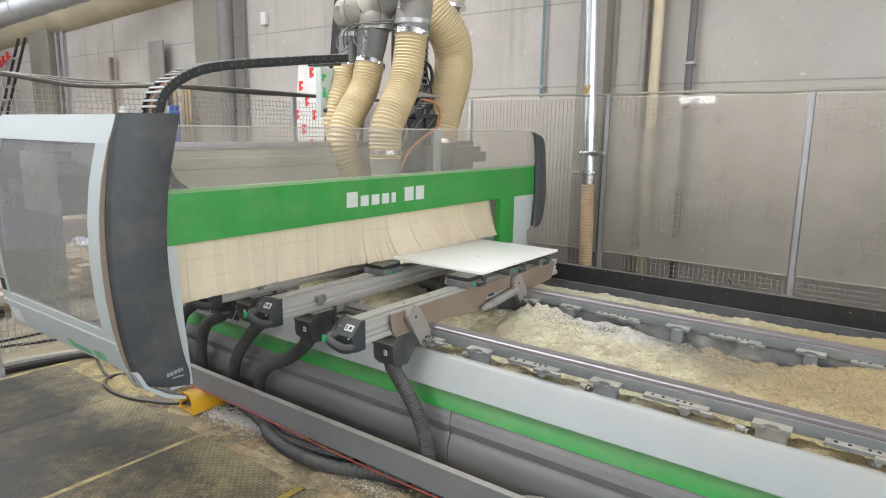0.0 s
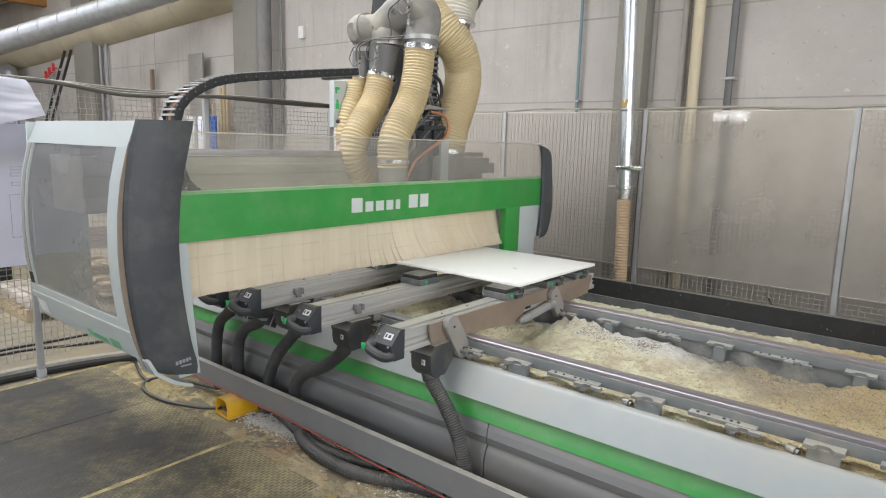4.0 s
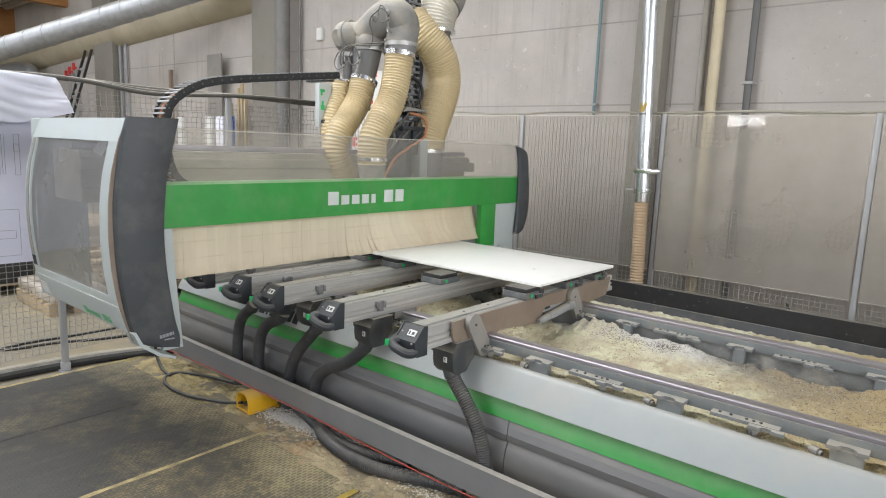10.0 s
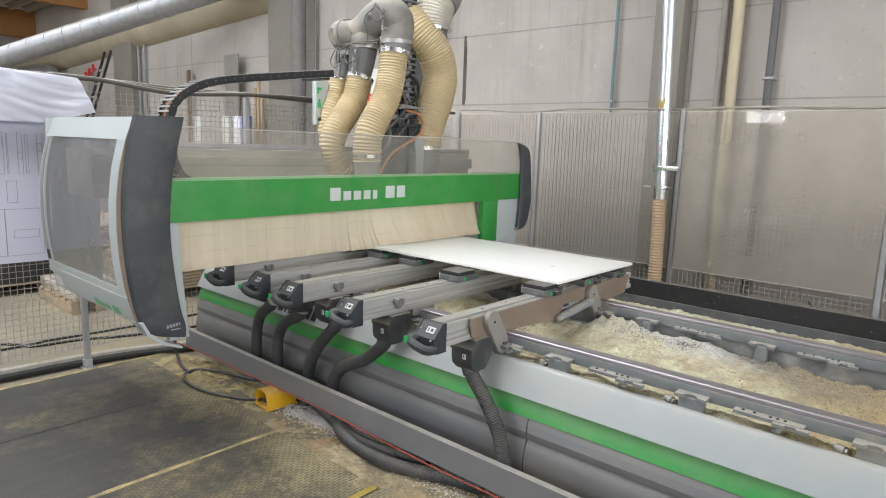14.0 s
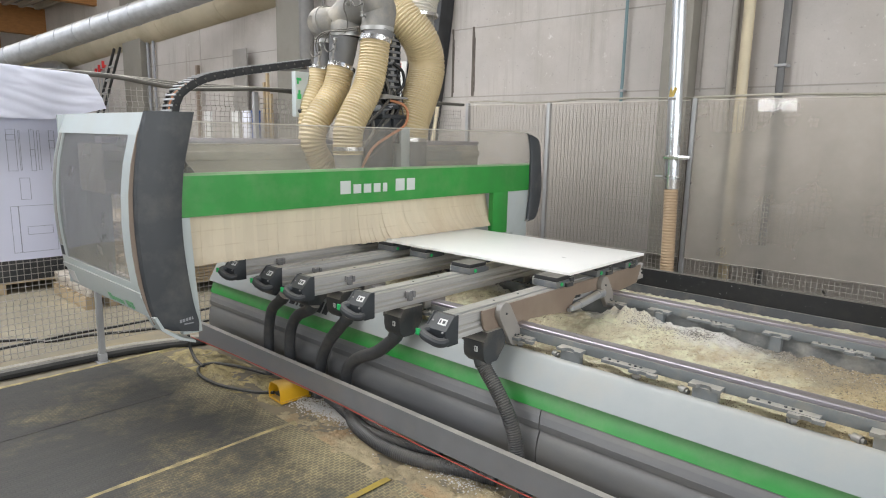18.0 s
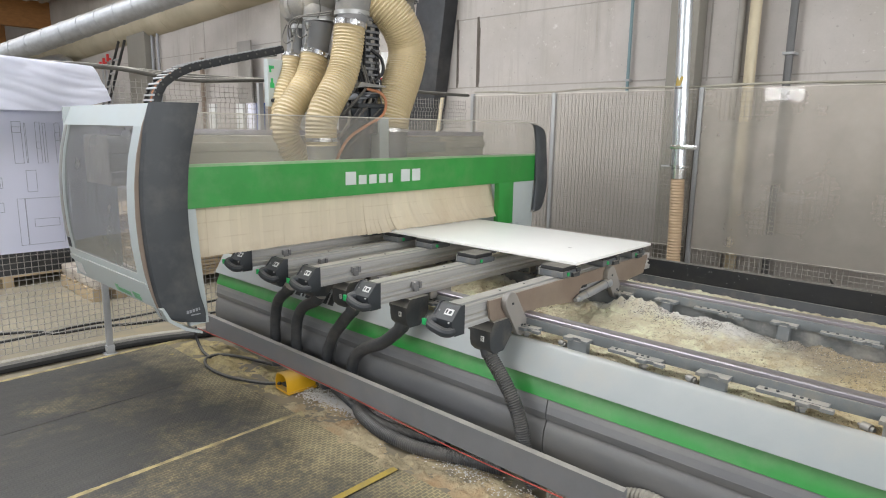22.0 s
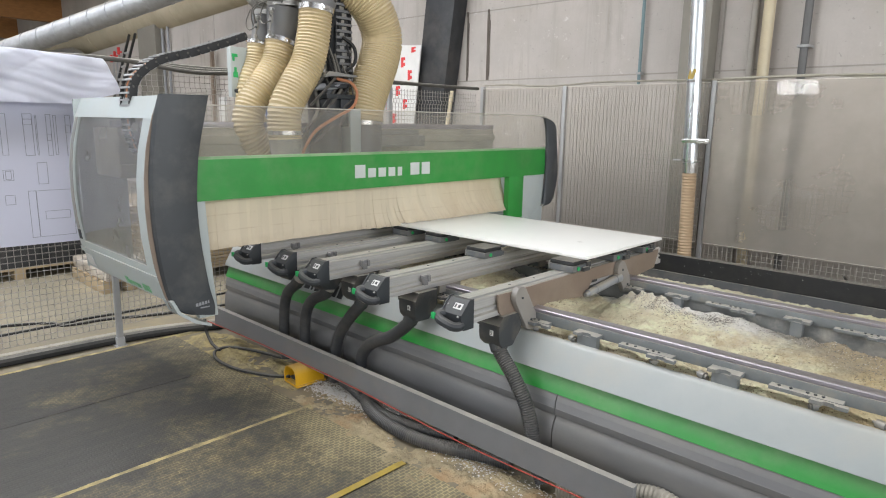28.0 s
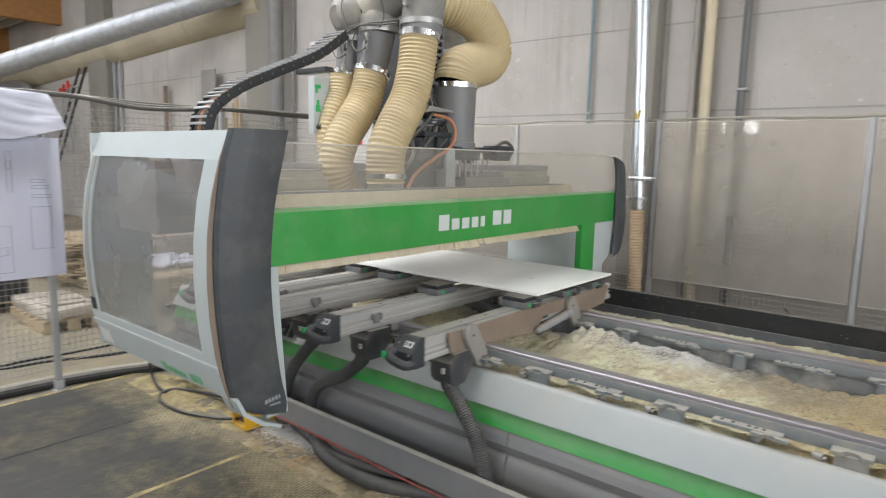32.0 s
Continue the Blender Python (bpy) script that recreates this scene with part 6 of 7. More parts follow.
def drift(x0, x1, y0, y1, peak, nx, ny, seed):
    """A low bank of sawdust on the floor, thinning out to its edges."""
    def height(x, y):
        u, v = (x - x0) / (x1 - x0), (y - y0) / (y1 - y0)
        ragged = 0.35 * noise.fractal((x * 3.5, y * 3.5, seed), 0.8, 2.0, 5)
        edge = min(1, 6 * u) * min(1, 6 * (1 - u)) * max(0.0, min(1, 4.0 * (v - 0.12 + ragged))) * min(1, 4 * (1 - v))
        n = 0.5 + noise.fractal((x * 3 + seed, y * 4, seed), 0.8, 2.0, 5)
        return -0.004 + peak * edge * max(0.0, n) + 0.010 * edge * noise.fractal((x * 24, y * 24, seed), 0.8, 2.0, 4)
    return dust_sheet(x0, x1, y0, y1, height, nx, ny)


def seam_dust(x, y0, y1, half):
    """A thin uneven line of sawdust along a joint."""
    def height(px, py):
        wide = half * (0.65 + 0.7 * noise.fractal((py * 4, x, 0.0), 0.8, 2.0, 4)) + 0.004
        off = (px - x - 0.008 * noise.noise((py * 2, 3.0, x))) / max(0.004, wide)
        return 0.008 + 0.010 * max(-0.6, 1 - off * off) + 0.002 * noise.noise((px * 60, py * 60, 1.0))
    return dust_sheet(x - 2 * half, x + 2 * half, y0, y1, height, 16, 260)


M_FLOORDUST = surface("floor_sawdust", (0.58, 0.475, 0.24), 0.95, vary=0.35, scale=7, grain=130, bump=0.9, stain=(0.20, 0.175, 0.14), stain_amount=0.8, stain_scale=5, depth=0.01)
M_ORANGEDUST = surface("orange_sawdust", (0.52, 0.43, 0.27), 0.95, vary=0.35, scale=6, grain=130, bump=0.9, stain=(0.40, 0.24, 0.12), stain_amount=0.85, stain_scale=3.2, depth=0.01)
solo("sawdust_bank", drift(-4.7, -3.2, 1.86, 2.36, 0.034, 260, 90, 2.0), M_FLOORDUST, "pale sawdust banked along the floor", "sawdust", kind="stuff")
solo("sawdust_bank", drift(-3.25, -0.6, 1.86, 2.36, 0.034, 420, 90, 5.0), M_ORANGEDUST, "brownish sawdust banked along the floor", "sawdust", kind="stuff")
solo("sawdust_bank", seam_dust(-2.975, -0.6, 2.02, 0.019), M_FLOORDUST, "sawdust swept into the joint between two mats", "sawdust", kind="stuff")
solo("sawdust_bank", seam_dust(-4.725, -0.5, 2.2, 0.016), M_FLOORDUST, "sawdust along the edge of the mats", "sawdust", kind="stuff")
rng = random.Random(8)
bm = bmesh.new()
for k in range(4200):
    cx, cy, s = rng.choice(((-2.98, 2.20, 0.10), (-2.35, 2.2, 0.25), (-1.7, 2.16, 0.3), (-3.08, 2.18, 0.09), (-2.8, 2.22, 0.12), (-2.55, 2.25, 0.1), (-2.9, 2.25, 0.14), (-2.65, 2.24, 0.12)))
    x, y = rng.gauss(cx, s), min(2.32, max(1.95, rng.gauss(cy + 0.03, 0.04)))
    a, b, z = rng.uniform(0.0015, 0.006), rng.uniform(0.001, 0.003), rng.uniform(0.014, 0.024)
    t = rng.uniform(0, 3.14)
    d, e = Vector((math.cos(t), math.sin(t), rng.uniform(-0.3, 0.3))) * a, Vector((-math.sin(t), math.cos(t), rng.uniform(-0.3, 0.3))) * b
    p = Vector((x, y, z))
    up = Vector((0, 0, 0.002))
    q = [bm.verts.new(v) for v in (p - d - e, p + d - e, p + d + e, p - d + e, p - d - e + up, p + d - e + up, p + d + e + up, p - d + e + up)]
    for f in ((0, 3, 2, 1), (4, 5, 6, 7), (0, 1, 5, 4), (1, 2, 6, 5), (2, 3, 7, 6), (3, 0, 4, 7)):
        bm.faces.new([q[i] for i in f])
M_CHIP = surface("white_chips", (0.74, 0.72, 0.68), 0.7, vary=0.1, bump=0)
solo("wood_chips", bm, M_CHIP, "white laminate chips scattered on the floor", "chips", kind="stuff")

# foot pedal under its yellow hood
pedal = thing("foot_pedal", (-3.30, 2.20, 0.0), "yellow plastic foot pedal with a hooded cover", "pedal")
turn = Matrix.Translation((-3.30, 2.205, 0.010)) @ Matrix.Rotation(radians(-4), 4, "Z")
hood = [(-0.072, 0.01), (-0.074, 0.07), (-0.06, 0.105), (-0.035, 0.122), (0.035, 0.122), (0.06, 0.105), (0.074, 0.07), (0.072, 0.01)]
bm = bmesh.new()
strip(bm, hood, "y", -0.105, 0.10, -0.006)
box(bm, -0.066, 0.066, 0.088, 0.10, 0.01, 0.112, 0.004)
bmesh.ops.transform(bm, verts=bm.verts, matrix=turn)
part("hood", bm, M_YELLOW, pedal)
bm = boxes((-0.08, 0.08, -0.10, 0.11, 0.0, 0.014), bevel=0.005)
bmesh.ops.transform(bm, verts=bm.verts, matrix=turn)
part("base", bm, M_YELLOW, pedal)
bm = boxes((-0.045, 0.045, -0.08, 0.06, 0.03, 0.045), bevel=0.005)
bmesh.ops.transform(bm, verts=bm.verts, matrix=turn)
part("tread", bm, M_CAP, pedal)
solo("pedal_cable", tube([(-3.36, 2.13, 0.045), (-3.50, 2.06, 0.03), (-3.75, 1.97, 0.028), (-3.98, 1.96, 0.028), (-4.14, 2.02, 0.028), (-4.17, 2.12, 0.028), (-4.05, 2.20, 0.03), (-3.9, 2.25, 0.03), (-3.7, 2.30, 0.03)], 0.011, 10), M_RUBBER, "black rubber cable curling to the foot pedal", "cable")
solo("hanging_cable", tube([(-4.40, 2.08, 0.20), (-4.40, 2.09, 0.10), (-4.30, 2.08, 0.035), (-4.15, 2.06, 0.028)], 0.011, 10), M_RUBBER, "black cable end hanging by the guard rail", "cable")
solo("red_cord", tube([(-4.50, 2.15, 0.145), (-3.9, 2.165, 0.15), (-3.46, 2.165, 0.152), (-2.76, 2.165, 0.15), (-1.95, 2.165, 0.125), (-1.36, 2.165, 0.13), (-1.0, 2.165, 0.14)], 0.0034, 8), M_RED, "thin red cord stretched along the guard rail", "cord")
for pts, r in (([(-2.66, 2.266, 0.10), (-2.78, 2.30, 0.05), (-2.75, 2.26, 0.045), (-2.62, 2.19, 0.045), (-2.40, 2.14, 0.045), (-2.15, 2.15, 0.045), (-1.90, 2.24, 0.045), (-1.7, 2.30, 0.045)], 0.036),
               ([(-3.0, 2.28, 0.08), (-2.92, 2.30, 0.045), (-2.74, 2.25, 0.045), (-2.52, 2.20, 0.045), (-2.3, 2.22, 0.045), (-2.05, 2.28, 0.045)], 0.034)):
    solo("floor_hose", ribbed(pts, r, 0.013, 0.08, 16), M_HOSEGREY, "dark grey ribbed hose lying on the floor", "hose", "floor hoses")
M_TANPIPE = surface("tan_pipe", (0.24, 0.215, 0.16), 0.6, vary=0.15, bump=0.05, dust=0.7)
# cables along the foot of the side fence
for k, (x, r, z) in enumerate(((-4.90, 0.035, 0.035), (-4.97, 0.022, 0.022), (-5.03, 0.022, 0.022), (-5.08, 0.018, 0.018))):
    solo("floor_cable", tube([(x - 0.10, -3.0, z), (x - 0.03, 0.0, z), (x, 1.0, z), (x + 0.06, 1.8, z), (x + 0.22, 2.3, z), (x + 0.3, 2.6, z)], r, 10), M_TANPIPE if k else M_RUBBER, "dusty tan pipe lying along the fence" if k else "thick black hose lying along the fence", "cable", "floor cables")
for pts in ([(-5.62, -3.0, 0.012), (-5.61, 1.1, 0.012), (-5.64, 1.6, 0.012), (-5.60, 2.2, 0.012), (-5.62, 3.2, 0.012)], [(-6.6, -1.0, 0.012), (-5.85, 1.15, 0.012), (-5.56, 1.47, 0.012), (-5.50, 1.78, 0.012), (-5.34, 2.18, 0.012), (-5.2, 2.9, 0.012)]):
    solo("floor_cable", tube(pts, 0.012, 8), M_RUBBER, "thin black cable lying on the floor beyond the fence", "cable", "floor cables")
# cables clipped along the fence tops
M_PALECABLE = surface("pale_cable", (0.36, 0.34, 0.28), 0.6, vary=0.15, bump=0.05)
def top_cable(pts, r, name="fence_cable", mat=M_CABLE):
    solo(name, tube(pts, r, 8), mat, "dusty cable laid along the top of the fence", "cable", "fence cables")
for k in range(3):
    o = 0.018 * k
    top_cable([(-4.78 + o, -2.0, 2.03), (-4.80 + o, 0.8, 2.035), (-4.78 + o, 1.7, 2.045), (-4.79 + o, 2.3, 2.03 - o), (-4.78 + o, 3.0, 2.035), (-4.79 + o, 3.7, 2.025 + o * 0.5), (-4.78 + o, 4.6, 2.03), (-4.76 + o, 5.5, 2.03)], 0.016)
rng = random.Random(2)
top_cable([(-4.7 + 0.35 * k, 5.585, 2.055 + rng.uniform(-0.012, 0.012)) for k in range(20)], 0.009, mat=M_PALECABLE)
top_cable([(-2.15 + 0.4 * k, 5.59, 2.06 + (0.0 if k % 3 else -0.03)) for k in range(10)], 0.008, mat=M_PALECABLE)

# ---- extraction pipe on the fence ----
fp = thing("fence_pipe", (-2.25, 5.45, 0), "galvanised extraction pipe ending in a beige hose", "pipe")
part("steel_pipe", rod(bmesh.new(), (-2.272, 5.45, 1.36), (-2.461, 5.45, 6.3), 0.058, 28), M_PIPE, fp)
part("sticker", prism(bmesh.new(), [(-2.330, 2.05), (-2.318, 2.13), (-2.300, 2.09), (-2.283, 2.13), (-2.263, 2.12), (-2.288, 2.05)], "y", 5.388, 5.395), M_TAPE, fp, "yellow paper sticker")
part("sticker_print", boxes((-2.330, -2.268, 5.388, 5.395, 2.025, 2.04)), M_GUARD, fp)
for z, r in ((1.375, 0.085), (1.345, 0.075)):
    part("slide_gate", rod(bmesh.new(), (-2.268, 5.45, z), (-2.268, 5.45, z + 0.012), r, 24), M_CLAMP, fp)
part("gate_handle", boxes((-2.405, -2.315, 5.40, 5.44, 1.372, 1.384), bevel=0.003), M_GALV, fp)
part("pipe_bracket", boxes((-2.335, -2.10, 5.385, 5.40, 1.525, 1.56), (-2.20, -2.18, 5.39, 5.55, 1.52, 1.565), bevel=0.003), M_CLAMP, fp)
part("collar", rod(bmesh.new(), (-2.268, 5.45, 1.27), (-2.268, 5.45, 1.345), 0.062, 24), M_CLAMP, fp)
part("hose", ribbed([(-2.268, 5.45, 1.30), (-2.256, 5.45, 0.9), (-2.243, 5.44, 0.5), (-2.22, 5.4, -0.01)], 0.06, 0.026, 0.1, 22), M_HOSETAN, fp, "beige ribbed hose")

# ---- drawings hung on the side fence ----
board = thing("wall_drawing", (-4.755, 0.75, 0.85), "large sheet of technical drawings hung on the fence", "drawing")
bm = bmesh.new()
N = 40
def paper_x(y, z):
    return -4.755 + 0.012 * math.sin(y * 5 + z * 2) + 0.006 * math.sin(z * 7)
grid = [[bm.verts.new((paper_x(-0.2 + 1.9 * i / N, 0.845 + 0.93 * j / 20), -0.2 + 1.9 * i / N, 0.845 + 0.93 * j / 20 - 0.02 * (i / N))) for j in range(21)] for i in range(N + 1)]
for i in range(N):
    for j in range(20):
        bm.faces.new((grid[i][j], grid[i + 1][j], grid[i + 1][j + 1], grid[i][j + 1]))
bmesh.ops.solidify(bm, geom=bm.faces[:], thickness=0.002)
part("paper", bm, M_PAPER, board)
def ink(y0, z0, y1, z1, w=0.0022):
    bm = bmesh.new()
    x = max(paper_x(y, z) for y in (y0, y1) for z in (z0, z1)) + 0.004
    for a in ((y0, y1, z0, z0), (y0, y1, z1, z1), (y0, y0, z0, z1), (y1, y1, z0, z1)):
        box(bm, x, x + 0.0015, min(a[0], a[1]) - w / 2, max(a[0], a[1]) + w / 2, min(a[2], a[3]) - w / 2, max(a[2], a[3]) + w / 2)
    part("drawing_line", bm, M_INK, board)
for r in ((1.137, 1.407, 1.187, 1.668), (1.137, 1.60, 1.187, 1.635), (1.205, 1.41, 1.212, 1.66), (1.267, 1.405, 1.293, 1.666), (1.267, 1.50, 1.293, 1.54), (1.31, 1.41, 1.325, 1.66), (1.38, 1.402, 1.41, 1.662), (1.38, 1.55, 1.41, 1.60),
          (1.123, 0.881, 1.378, 1.182), (1.165, 0.885, 1.168, 1.18), (1.21, 0.994, 1.354, 1.046), (1.189, 1.224, 1.245, 1.361), (1.0, 1.255, 1.054, 1.32), (1.012, 1.262, 1.042, 1.312), (0.996, 1.103, 1.049, 1.162), (1.012, 1.413, 1.044, 1.668),
          (0.82, 1.40, 0.92, 1.66), (0.70, 1.40, 0.76, 1.66), (0.6, 0.9, 0.9, 1.3), (0.2, 0.95, 0.5, 1.6), (1.50, 1.02, 1.62, 1.30), (1.52, 1.42, 1.62, 1.44), (1.52, 1.46, 1.60, 1.48), (1.52, 1.36, 1.63, 1.38)):
    ink(*r)
paper = thing("draped_paper", (-4.74, 0.75, 1.7), "white paper folded over the top of the fence", "paper")
film = bmesh.new()
rows = 40
grid = []
for i in range(71):
    y = -0.25 + 1.885 * i / 70
    col = []
    for j in range(rows + 1):
        v = j / rows
        z = 2.062 - 0.325 * v - 0.05 * max(0, (y - 1.2)) * (1 - v)
        if y > 1.35:
            z += (y - 1.35) * 0.28 * v
        x = -4.74 + 0.11 * v ** 0.55 + 0.03 * noise.noise((y * 3.1, v * 2.5 + y, 1.0)) + 0.05 * abs(noise.noise((y * 1.8 + v * 1.6, v * 1.1 - y * 0.7, 9.0))) + 0.02 * abs(noise.noise((y * 5 - v * 4, v * 3, 5.0))) - 0.02 * v
        col.append(film.verts.new((x, y + 0.10 * v * max(0.0, y - 0.9), z)))
    grid.append(col)
for i in range(70):
    for j in range(rows):
        film.faces.new((grid[i][j], grid[i + 1][j], grid[i + 1][j + 1], grid[i][j + 1]))
bmesh.ops.solidify(film, geom=film.faces[:], thickness=0.002)
part("front_fold", film, M_FILM, paper)
part("back_fold", boxes((-4.835, -4.831, -0.25, 1.61, 1.55, 2.045)), M_FILM, paper)
part("paper_top", boxes((-4.835, -4.735, -0.25, 1.60, 2.045, 2.049)), M_FILM, paper)

# ---- beyond the side fence ----
def pallet(x0, x1, y0, y1, z0):
    ob = thing("pallet", ((x0 + x1) / 2, (y0 + y1) / 2, z0), "raw wooden pallet standing on the floor", "pallet", "pallets")
    for k in range(3):
        y = y0 + (y1 - y0) * k / 2
        part("runner", boxes((x0, x1, y - 0.05, y + 0.05, z0, z0 + 0.10), bevel=0.004), M_WOOD, ob)
    for k in range(6):
        x = x0 + (x1 - x0 - 0.1) * k / 5
        part("deck_board", boxes((x, x + 0.1, y0 - 0.05, y1 + 0.05, z0 + 0.10, z0 + 0.122), bevel=0.003), M_WOOD, ob)


def plank_stack(x0, x1, y0, y1, z0, layers, per, seed, label):
    ob = thing("plank_stack", ((x0 + x1) / 2, (y0 + y1) / 2, z0), label, "planks", "plank stacks")
    r = random.Random(seed)
    for j in range(layers):
        for k in range(per):
            w = (x1 - x0) / per
            a = x0 + w * k + r.uniform(0, 0.015)
            part("plank", boxes((a, a + w - 0.02, y0 + r.uniform(-0.15, 0.15), y1 + r.uniform(-0.15, 0.15), z0 + 0.034 * j, z0 + 0.034 * j + 0.027), bevel=0.002), M_WOOD, ob)


M_WRAP = surface("film_wrap", (0.46, 0.40, 0.33), 0.3, vary=0.2, scale=5, bump=0.1, stain=(0.62, 0.60, 0.57), stain_amount=0.6, stain_scale=6)
pallet(-7.25, -6.35, 2.08, 2.5, 0.0)
wrap = boxes((-7.28, -6.32, 2.04, 2.54, 0.123, 0.23), (-7.1, -6.45, 2.1, 2.45, 0.23, 0.25), bevel=0.03)
bmesh.ops.subdivide_edges(wrap, edges=wrap.edges[:], cuts=4, use_grid_fill=True)
for v in wrap.verts:
    v.co += 0.02 * noise.noise_vector(v.co * 6)
solo("wrapped_pack", wrap, M_WRAP, "timber pack wrapped in crumpled film on a pallet", "timber pack")
pallet(-8.5, -7.5, 1.0, 2.25, 0.0)
crate = thing("board_stack", (-8.0, 1.65, 0.123), "stack of dark and olive boards on a pallet", "boards")
for k in range(5):
    part("board", boxes((-8.5, -7.5, 1.0, 2.28, 0.124 + 0.06 * k, 0.18 + 0.06 * k), bevel=0.004), M_DARKSTEEL if k < 4 else M_BROWN, crate)
part("board", boxes((-8.45, -7.55, 1.05, 2.3, 0.424, 0.45), bevel=0.004), M_WOOD, crate)
plank_stack(-7.6, -6.3, 2.9, 4.0, 0.10, 9, 8, 1, "stack of raw brown planks beyond the fence")
plank_stack(-7.4, -6.5, 4.1, 5.1, 0.10, 6, 6, 2, "low stack of raw planks beyond the fence")
plank_stack(-9.6, -8.2, 3.0, 4.6, 0.10, 14, 7, 3, "tall stack of raw planks beyond the fence")
for x0, x1, y0, y1 in ((-7.6, -6.3, 3.0, 3.9), (-7.4, -6.5, 4.2, 5.0), (-9.6, -8.2, 3.1, 4.5)):
    solo("bearer_beam", boxes((x0, x1, y0, y0 + 0.1, 0, 0.1), (x0, x1, y1 - 0.1, y1, 0, 0.1)), M_WOOD, "wooden bearers under a stack of planks", "bearer")
sheet_bm = bmesh.new()
g = [[sheet_bm.verts.new((-7.3 + 0.05 * i, 3.2 + 0.06 * j, 0.43 + 0.12 * max(0, noise.noise((i * 0.4, j * 0.4, 3.0))) + 0.05 * noise.noise((i * 1.1, j * 1.1, 7.0)) + 0.02)) for j in range(12)] for i in range(14)]
for i in range(13):
    for j in range(11):
        sheet_bm.faces.new((g[i][j], g[i + 1][j], g[i + 1][j + 1], g[i][j + 1]))
bmesh.ops.solidify(sheet_bm, geom=sheet_bm.faces[:], thickness=0.003)
solo("plastic_sheet", sheet_bm, M_FILM, "crumpled translucent plastic sheet on the planks", "sheet")
cab = thing("machine_cabinet", (-5.35, 4.95, 0), "pale grey machine cabinet behind the fence", "cabinet")
part("body", prism(bmesh.new(), [(4.40, 0.0), (4.40, 0.70), (4.50, 0.83), (5.40, 0.83), (5.52, 0.62), (5.52, 0.0)], "x", -5.7, -4.98, bevel=0.01), M_CABIN, cab)

# ---- things along the far wall ----
lad = thing("ladder", (-17.0, 6.2, 0), "black aluminium step ladder leaning by the pillar", "ladder")
for o in (-0.17, 0.17):
    part("stile", sweep(bmesh.new(), [(-18.25 + o, 5.9, 0), (-15.2 + o, 5.9, 3.45)], 0.03, 8), M_DARKSTEEL, lad)
for k in range(11):
    f = (k + 0.7) / 12
    x, y, z = -18.25 + 3.05 * f, 5.9, 3.45 * f
    part("rung", rod(bmesh.new(), (x - 0.17, y, z), (x + 0.17, y, z), 0.028, 8), M_GALV, lad)
for k, x in enumerate((-17.85, -17.62, -17.35)):
    cl = thing("bar_clamp", (x, 6.4, 2.4), "red-jawed steel bar clamp hanging on the wall", "clamp", "bar clamps")
    part("bar", boxes((x - 0.02, x + 0.02, 6.40, 6.43, 1.6, 3.2), (x - 0.015, x + 0.015, 6.42, 6.51, 3.1, 3.13)), M_GALV, cl)
    part("jaw", boxes((x - 0.09, x + 0.09, 6.37, 6.42, 3.06 + 0.08 * k, 3.10 + 0.08 * k), (x - 0.022, x + 0.022, 6.34, 6.40, 3.02 + 0.08 * k, 3.20 + 0.08 * k), bevel=0.01), M_REDMARK, cl)
solo("grey_board", boxes((-11.02, -10.56, 6.30, 6.33, 0.0, 3.16), bevel=0.003), M_LEVER, "plain grey board leaning on the wall", "board")
solo("brown_batten", boxes((-12.58, -12.50, 6.36, 6.42, 0.0, 2.98), bevel=0.003), M_BROWN, "brown wooden batten leaning on the wall", "batten")
for x, top in ((-10.1, 2.55), (-10.0, 2.7), (-9.9, 2.35), (-10.35, 2.3)):
    solo("batten", boxes((x, x + 0.05, 6.33, 6.38, 0.0, top), bevel=0.003), M_WOOD, "thin wooden batten leaning on the wall", "batten", "battens")
for x, mt, lb in ((-11.6, M_LABEL, "white panel standing by the wall"), (-10.6, M_LABEL, "white panel standing by the wall"), (-10.25, M_PAPER, "pale lilac panel standing by the wall"), (-9.95, M_BLUE, "blue plastic panel standing by the wall")):
    solo("standing_panel", boxes((x, x + 0.22, 6.0, 6.05, 0.9, 2.05), bevel=0.004), mt, lb, "panel", "standing panels")
solo("panel_rack", boxes((-12.0, -9.6, 5.9, 6.4, 0.0, 0.9), bevel=0.01), M_WOOD, "low wooden rack that holds panels by the wall", "rack")
lb = thing("marked_board", (-6.9, 6.2, 0), "white board with red printed marks leaning on the wall", "board")
part("board_face", prism(bmesh.new(), [(-7.22, 0.0), (-6.66, 0.0), (-6.335, 2.66), (-6.93, 2.70)], "y", 6.18, 6.20, bevel=0.002), M_LABEL, lb)
for x, z in ((-6.47, 2.61), (-6.674, 2.456), (-6.894, 2.287), (-6.54, 2.28), (-6.775, 2.078), (-6.984, 1.899), (-6.63, 1.897), (-6.85, 1.70), (-6.70, 1.50), (-7.02, 1.50)):
    tall = 0.035 if z > 2.6 else 0.066
    part("red_mark", boxes((x - 0.042, x + 0.0, 6.174, 6.18, z - tall, z + tall), (x + 0.0, x + 0.036, 6.174, 6.18, z + tall * 0.4, z + tall), (x + 0.0, x + 0.035, 6.174, 6.18, z - tall * 0.75, z - tall * 0.1)), M_REDMARK, lb)
solo("yellow_lath", prism(bmesh.new(), [(-6.17, 0.0), (-6.12, 0.0), (-5.755, 2.06), (-5.805, 2.06)], "y", 6.2, 6.224, bevel=0.003), M_CREAMPIPE, "pale yellow lath leaning by the fence", "lath")
wb = thing("wall_switch", (-8.0, 6.46, 3.2), "small white switch box on the wall", "switch box")
part("case", boxes((-8.07, -7.95, 6.44, 6.5, 3.22, 3.40), bevel=0.012), M_LABEL, wb)
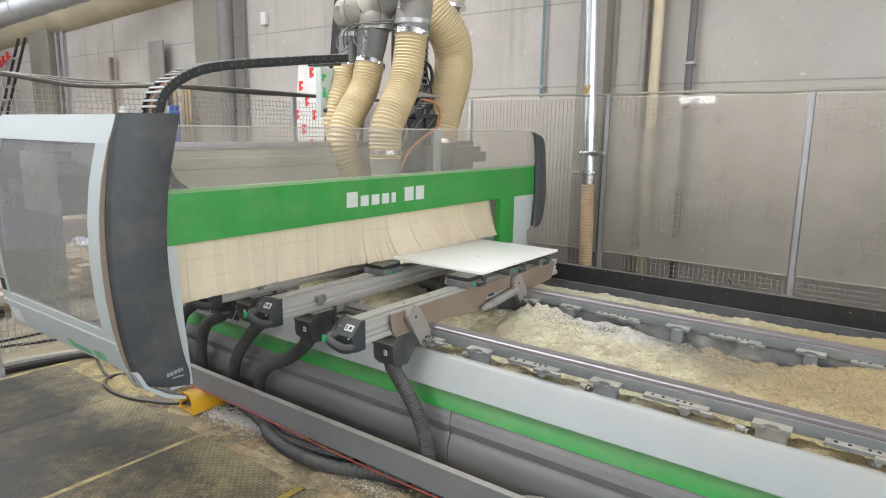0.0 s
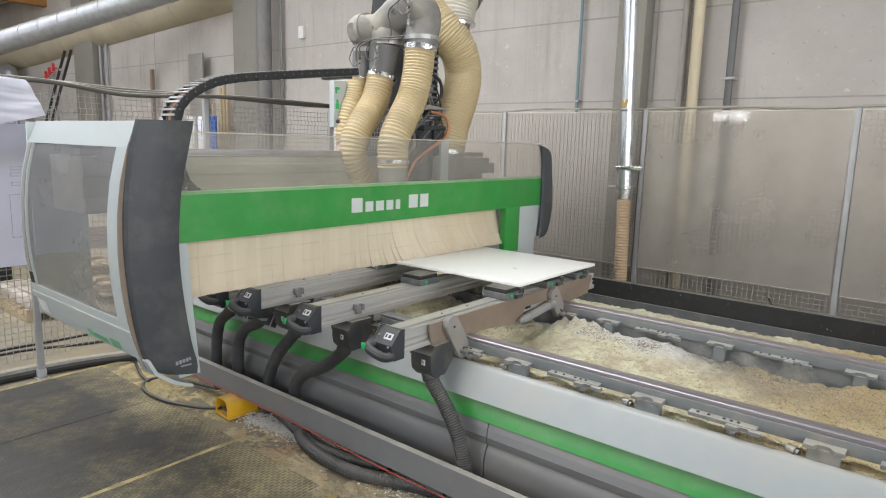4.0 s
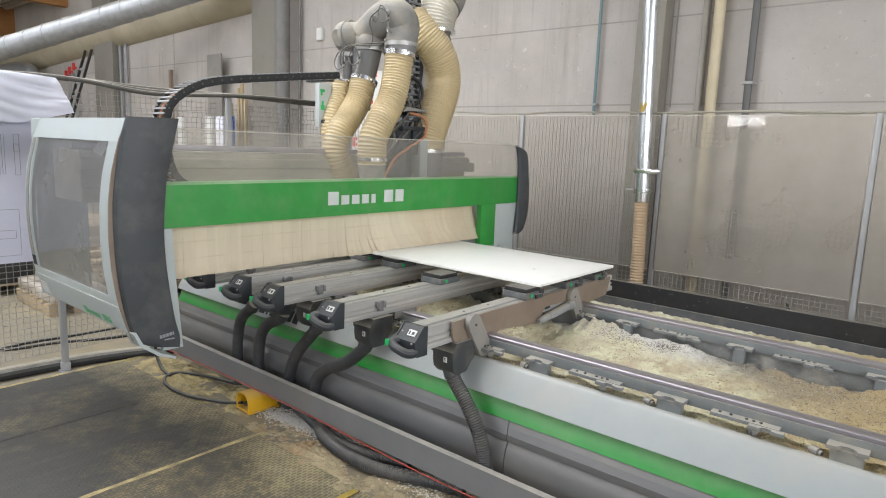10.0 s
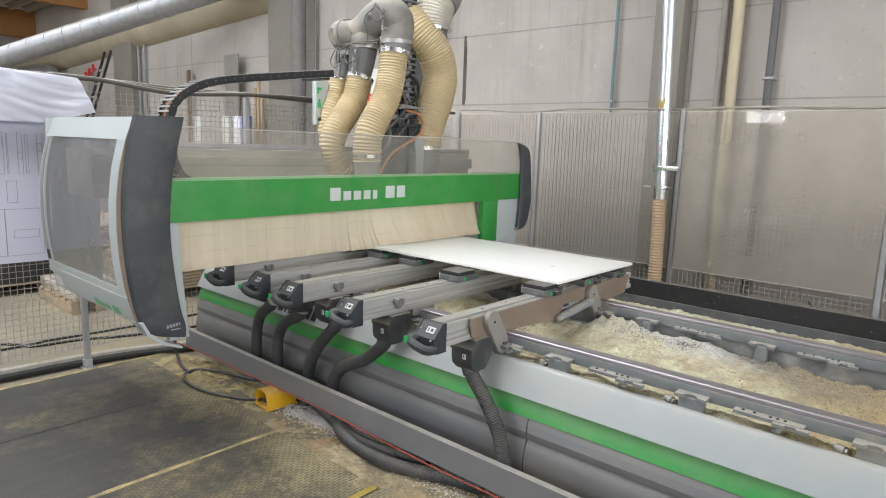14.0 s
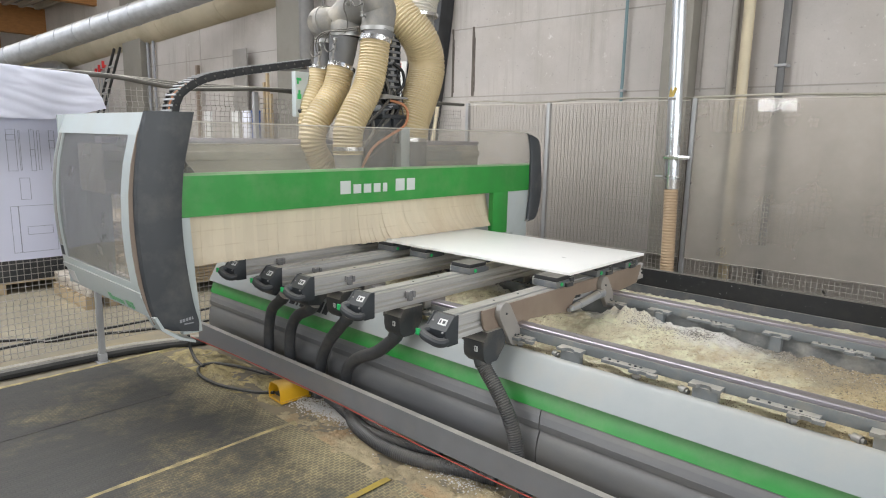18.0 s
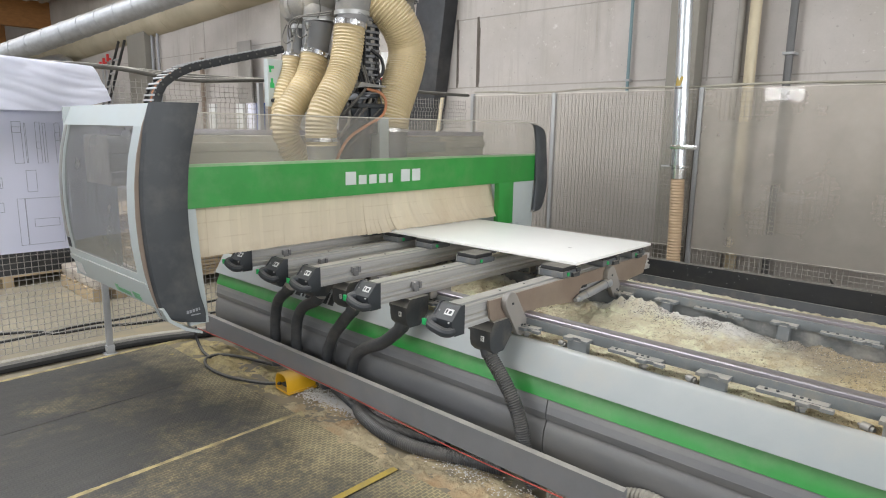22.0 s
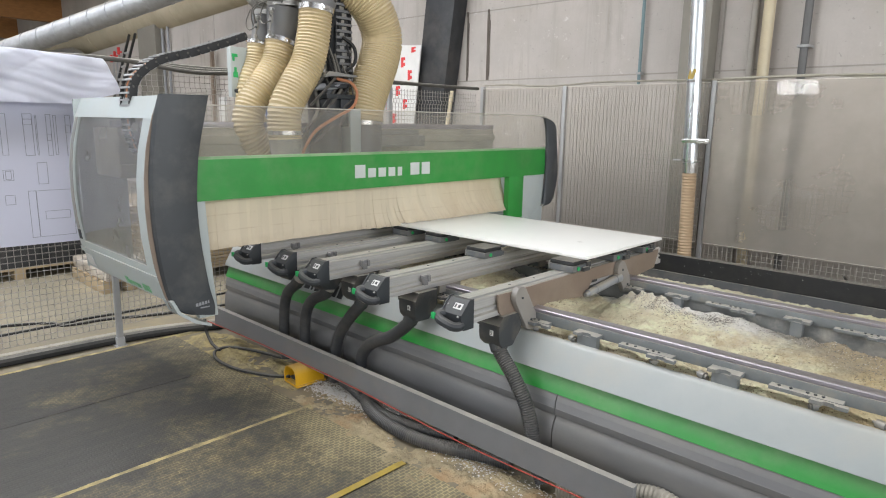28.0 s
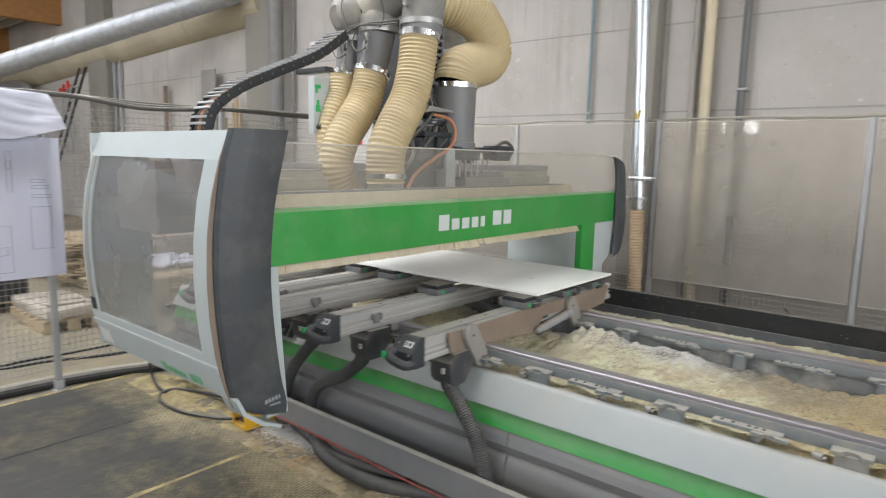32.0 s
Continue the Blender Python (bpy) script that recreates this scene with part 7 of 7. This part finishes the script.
bend = thing("branch_duct", (-20.5, 6.0, 2.9), "grey branch duct bending down by the wall", "duct")
part("duct_run", tube([(-22.0, 6.1, 3.35), (-20.2, 6.1, 3.35), (-19.6, 6.1, 3.25), (-19.4, 6.1, 2.9), (-19.4, 6.1, 0.0)], 0.16, 16), M_DUCT, bend)


# ---- motion ----
def motions():
    def gx(t):
        if t <= 12.25:
            return -2.326 - 0.0676 * t
        if t <= 31.05:
            return -3.154
        return None
    rows = [(t, gx(t)) for t in (0.0, 3.0, 6.0, 9.0, 11.9)] + [(12.3, -3.152), (12.6, -3.154), (20.0, -3.154), (30.9, -3.152), (31.1, -3.13), (31.2, -3.07), (31.3, -2.99), (31.4, -2.90),
            (31.5, -2.80), (31.6, -2.68), (31.7, -2.54), (31.8, -2.39), (31.9, -2.24), (32.0, -2.08)]
    walk(gantry, [(t, pose(x, 3.0, 0)) for t, x in rows])
    base = head.location.copy()
    ys = [(0.0, 0.40), (12.7, 0.40), (13.0, 0.39), (14.0, 0.328), (19.0, 0.0), (24.0, -0.33), (27.0, -0.53), (27.3, -0.545), (31.0, -0.543), (31.2, -0.53), (31.5, -0.48), (31.7, -0.42), (32.0, -0.33)]
    walk(head, [(t, pose(base.x, base.y + y, base.z)) for t, y in ys])
    up = curtain.location.copy()
    zs = [(0.0, 0.0), (29.5, 0.0), (30.0, 0.075), (30.5, 0.23), (30.8, 0.225), (32.0, 0.225)]
    walk(curtain, [(t, pose(up.x, up.y, up.z + z)) for t, z in zs])

    lifts = [(0.0, 0.0), (29.4, 0.0), (30.0, 0.66), (30.5, 0.85), (31.0, 1.0), (32.0, 1.0)]
    low = drill.location.copy()
    walk(drill, [(t, pose(low.x, low.y, low.z + LIFT * f)) for t, f in lifts])
    ring_rows = [(t, ring_poses(f)) for t, f in lifts]
    for k, ring in enumerate(hose_rings):
        walk(ring, [(t, rows[k]) for t, rows in ring_rows])
    chain_rows = [(t, chain_poses(y, 1.0 if t > 30.9 else 0.0)) for t, y in ys]
    chain_rows.insert(8, (29.8, chain_poses(-0.545, 0.0)))
    for k, link in enumerate(chain_links):
        walk(link, [(t, rows[k]) for t, rows in chain_rows])


motions()
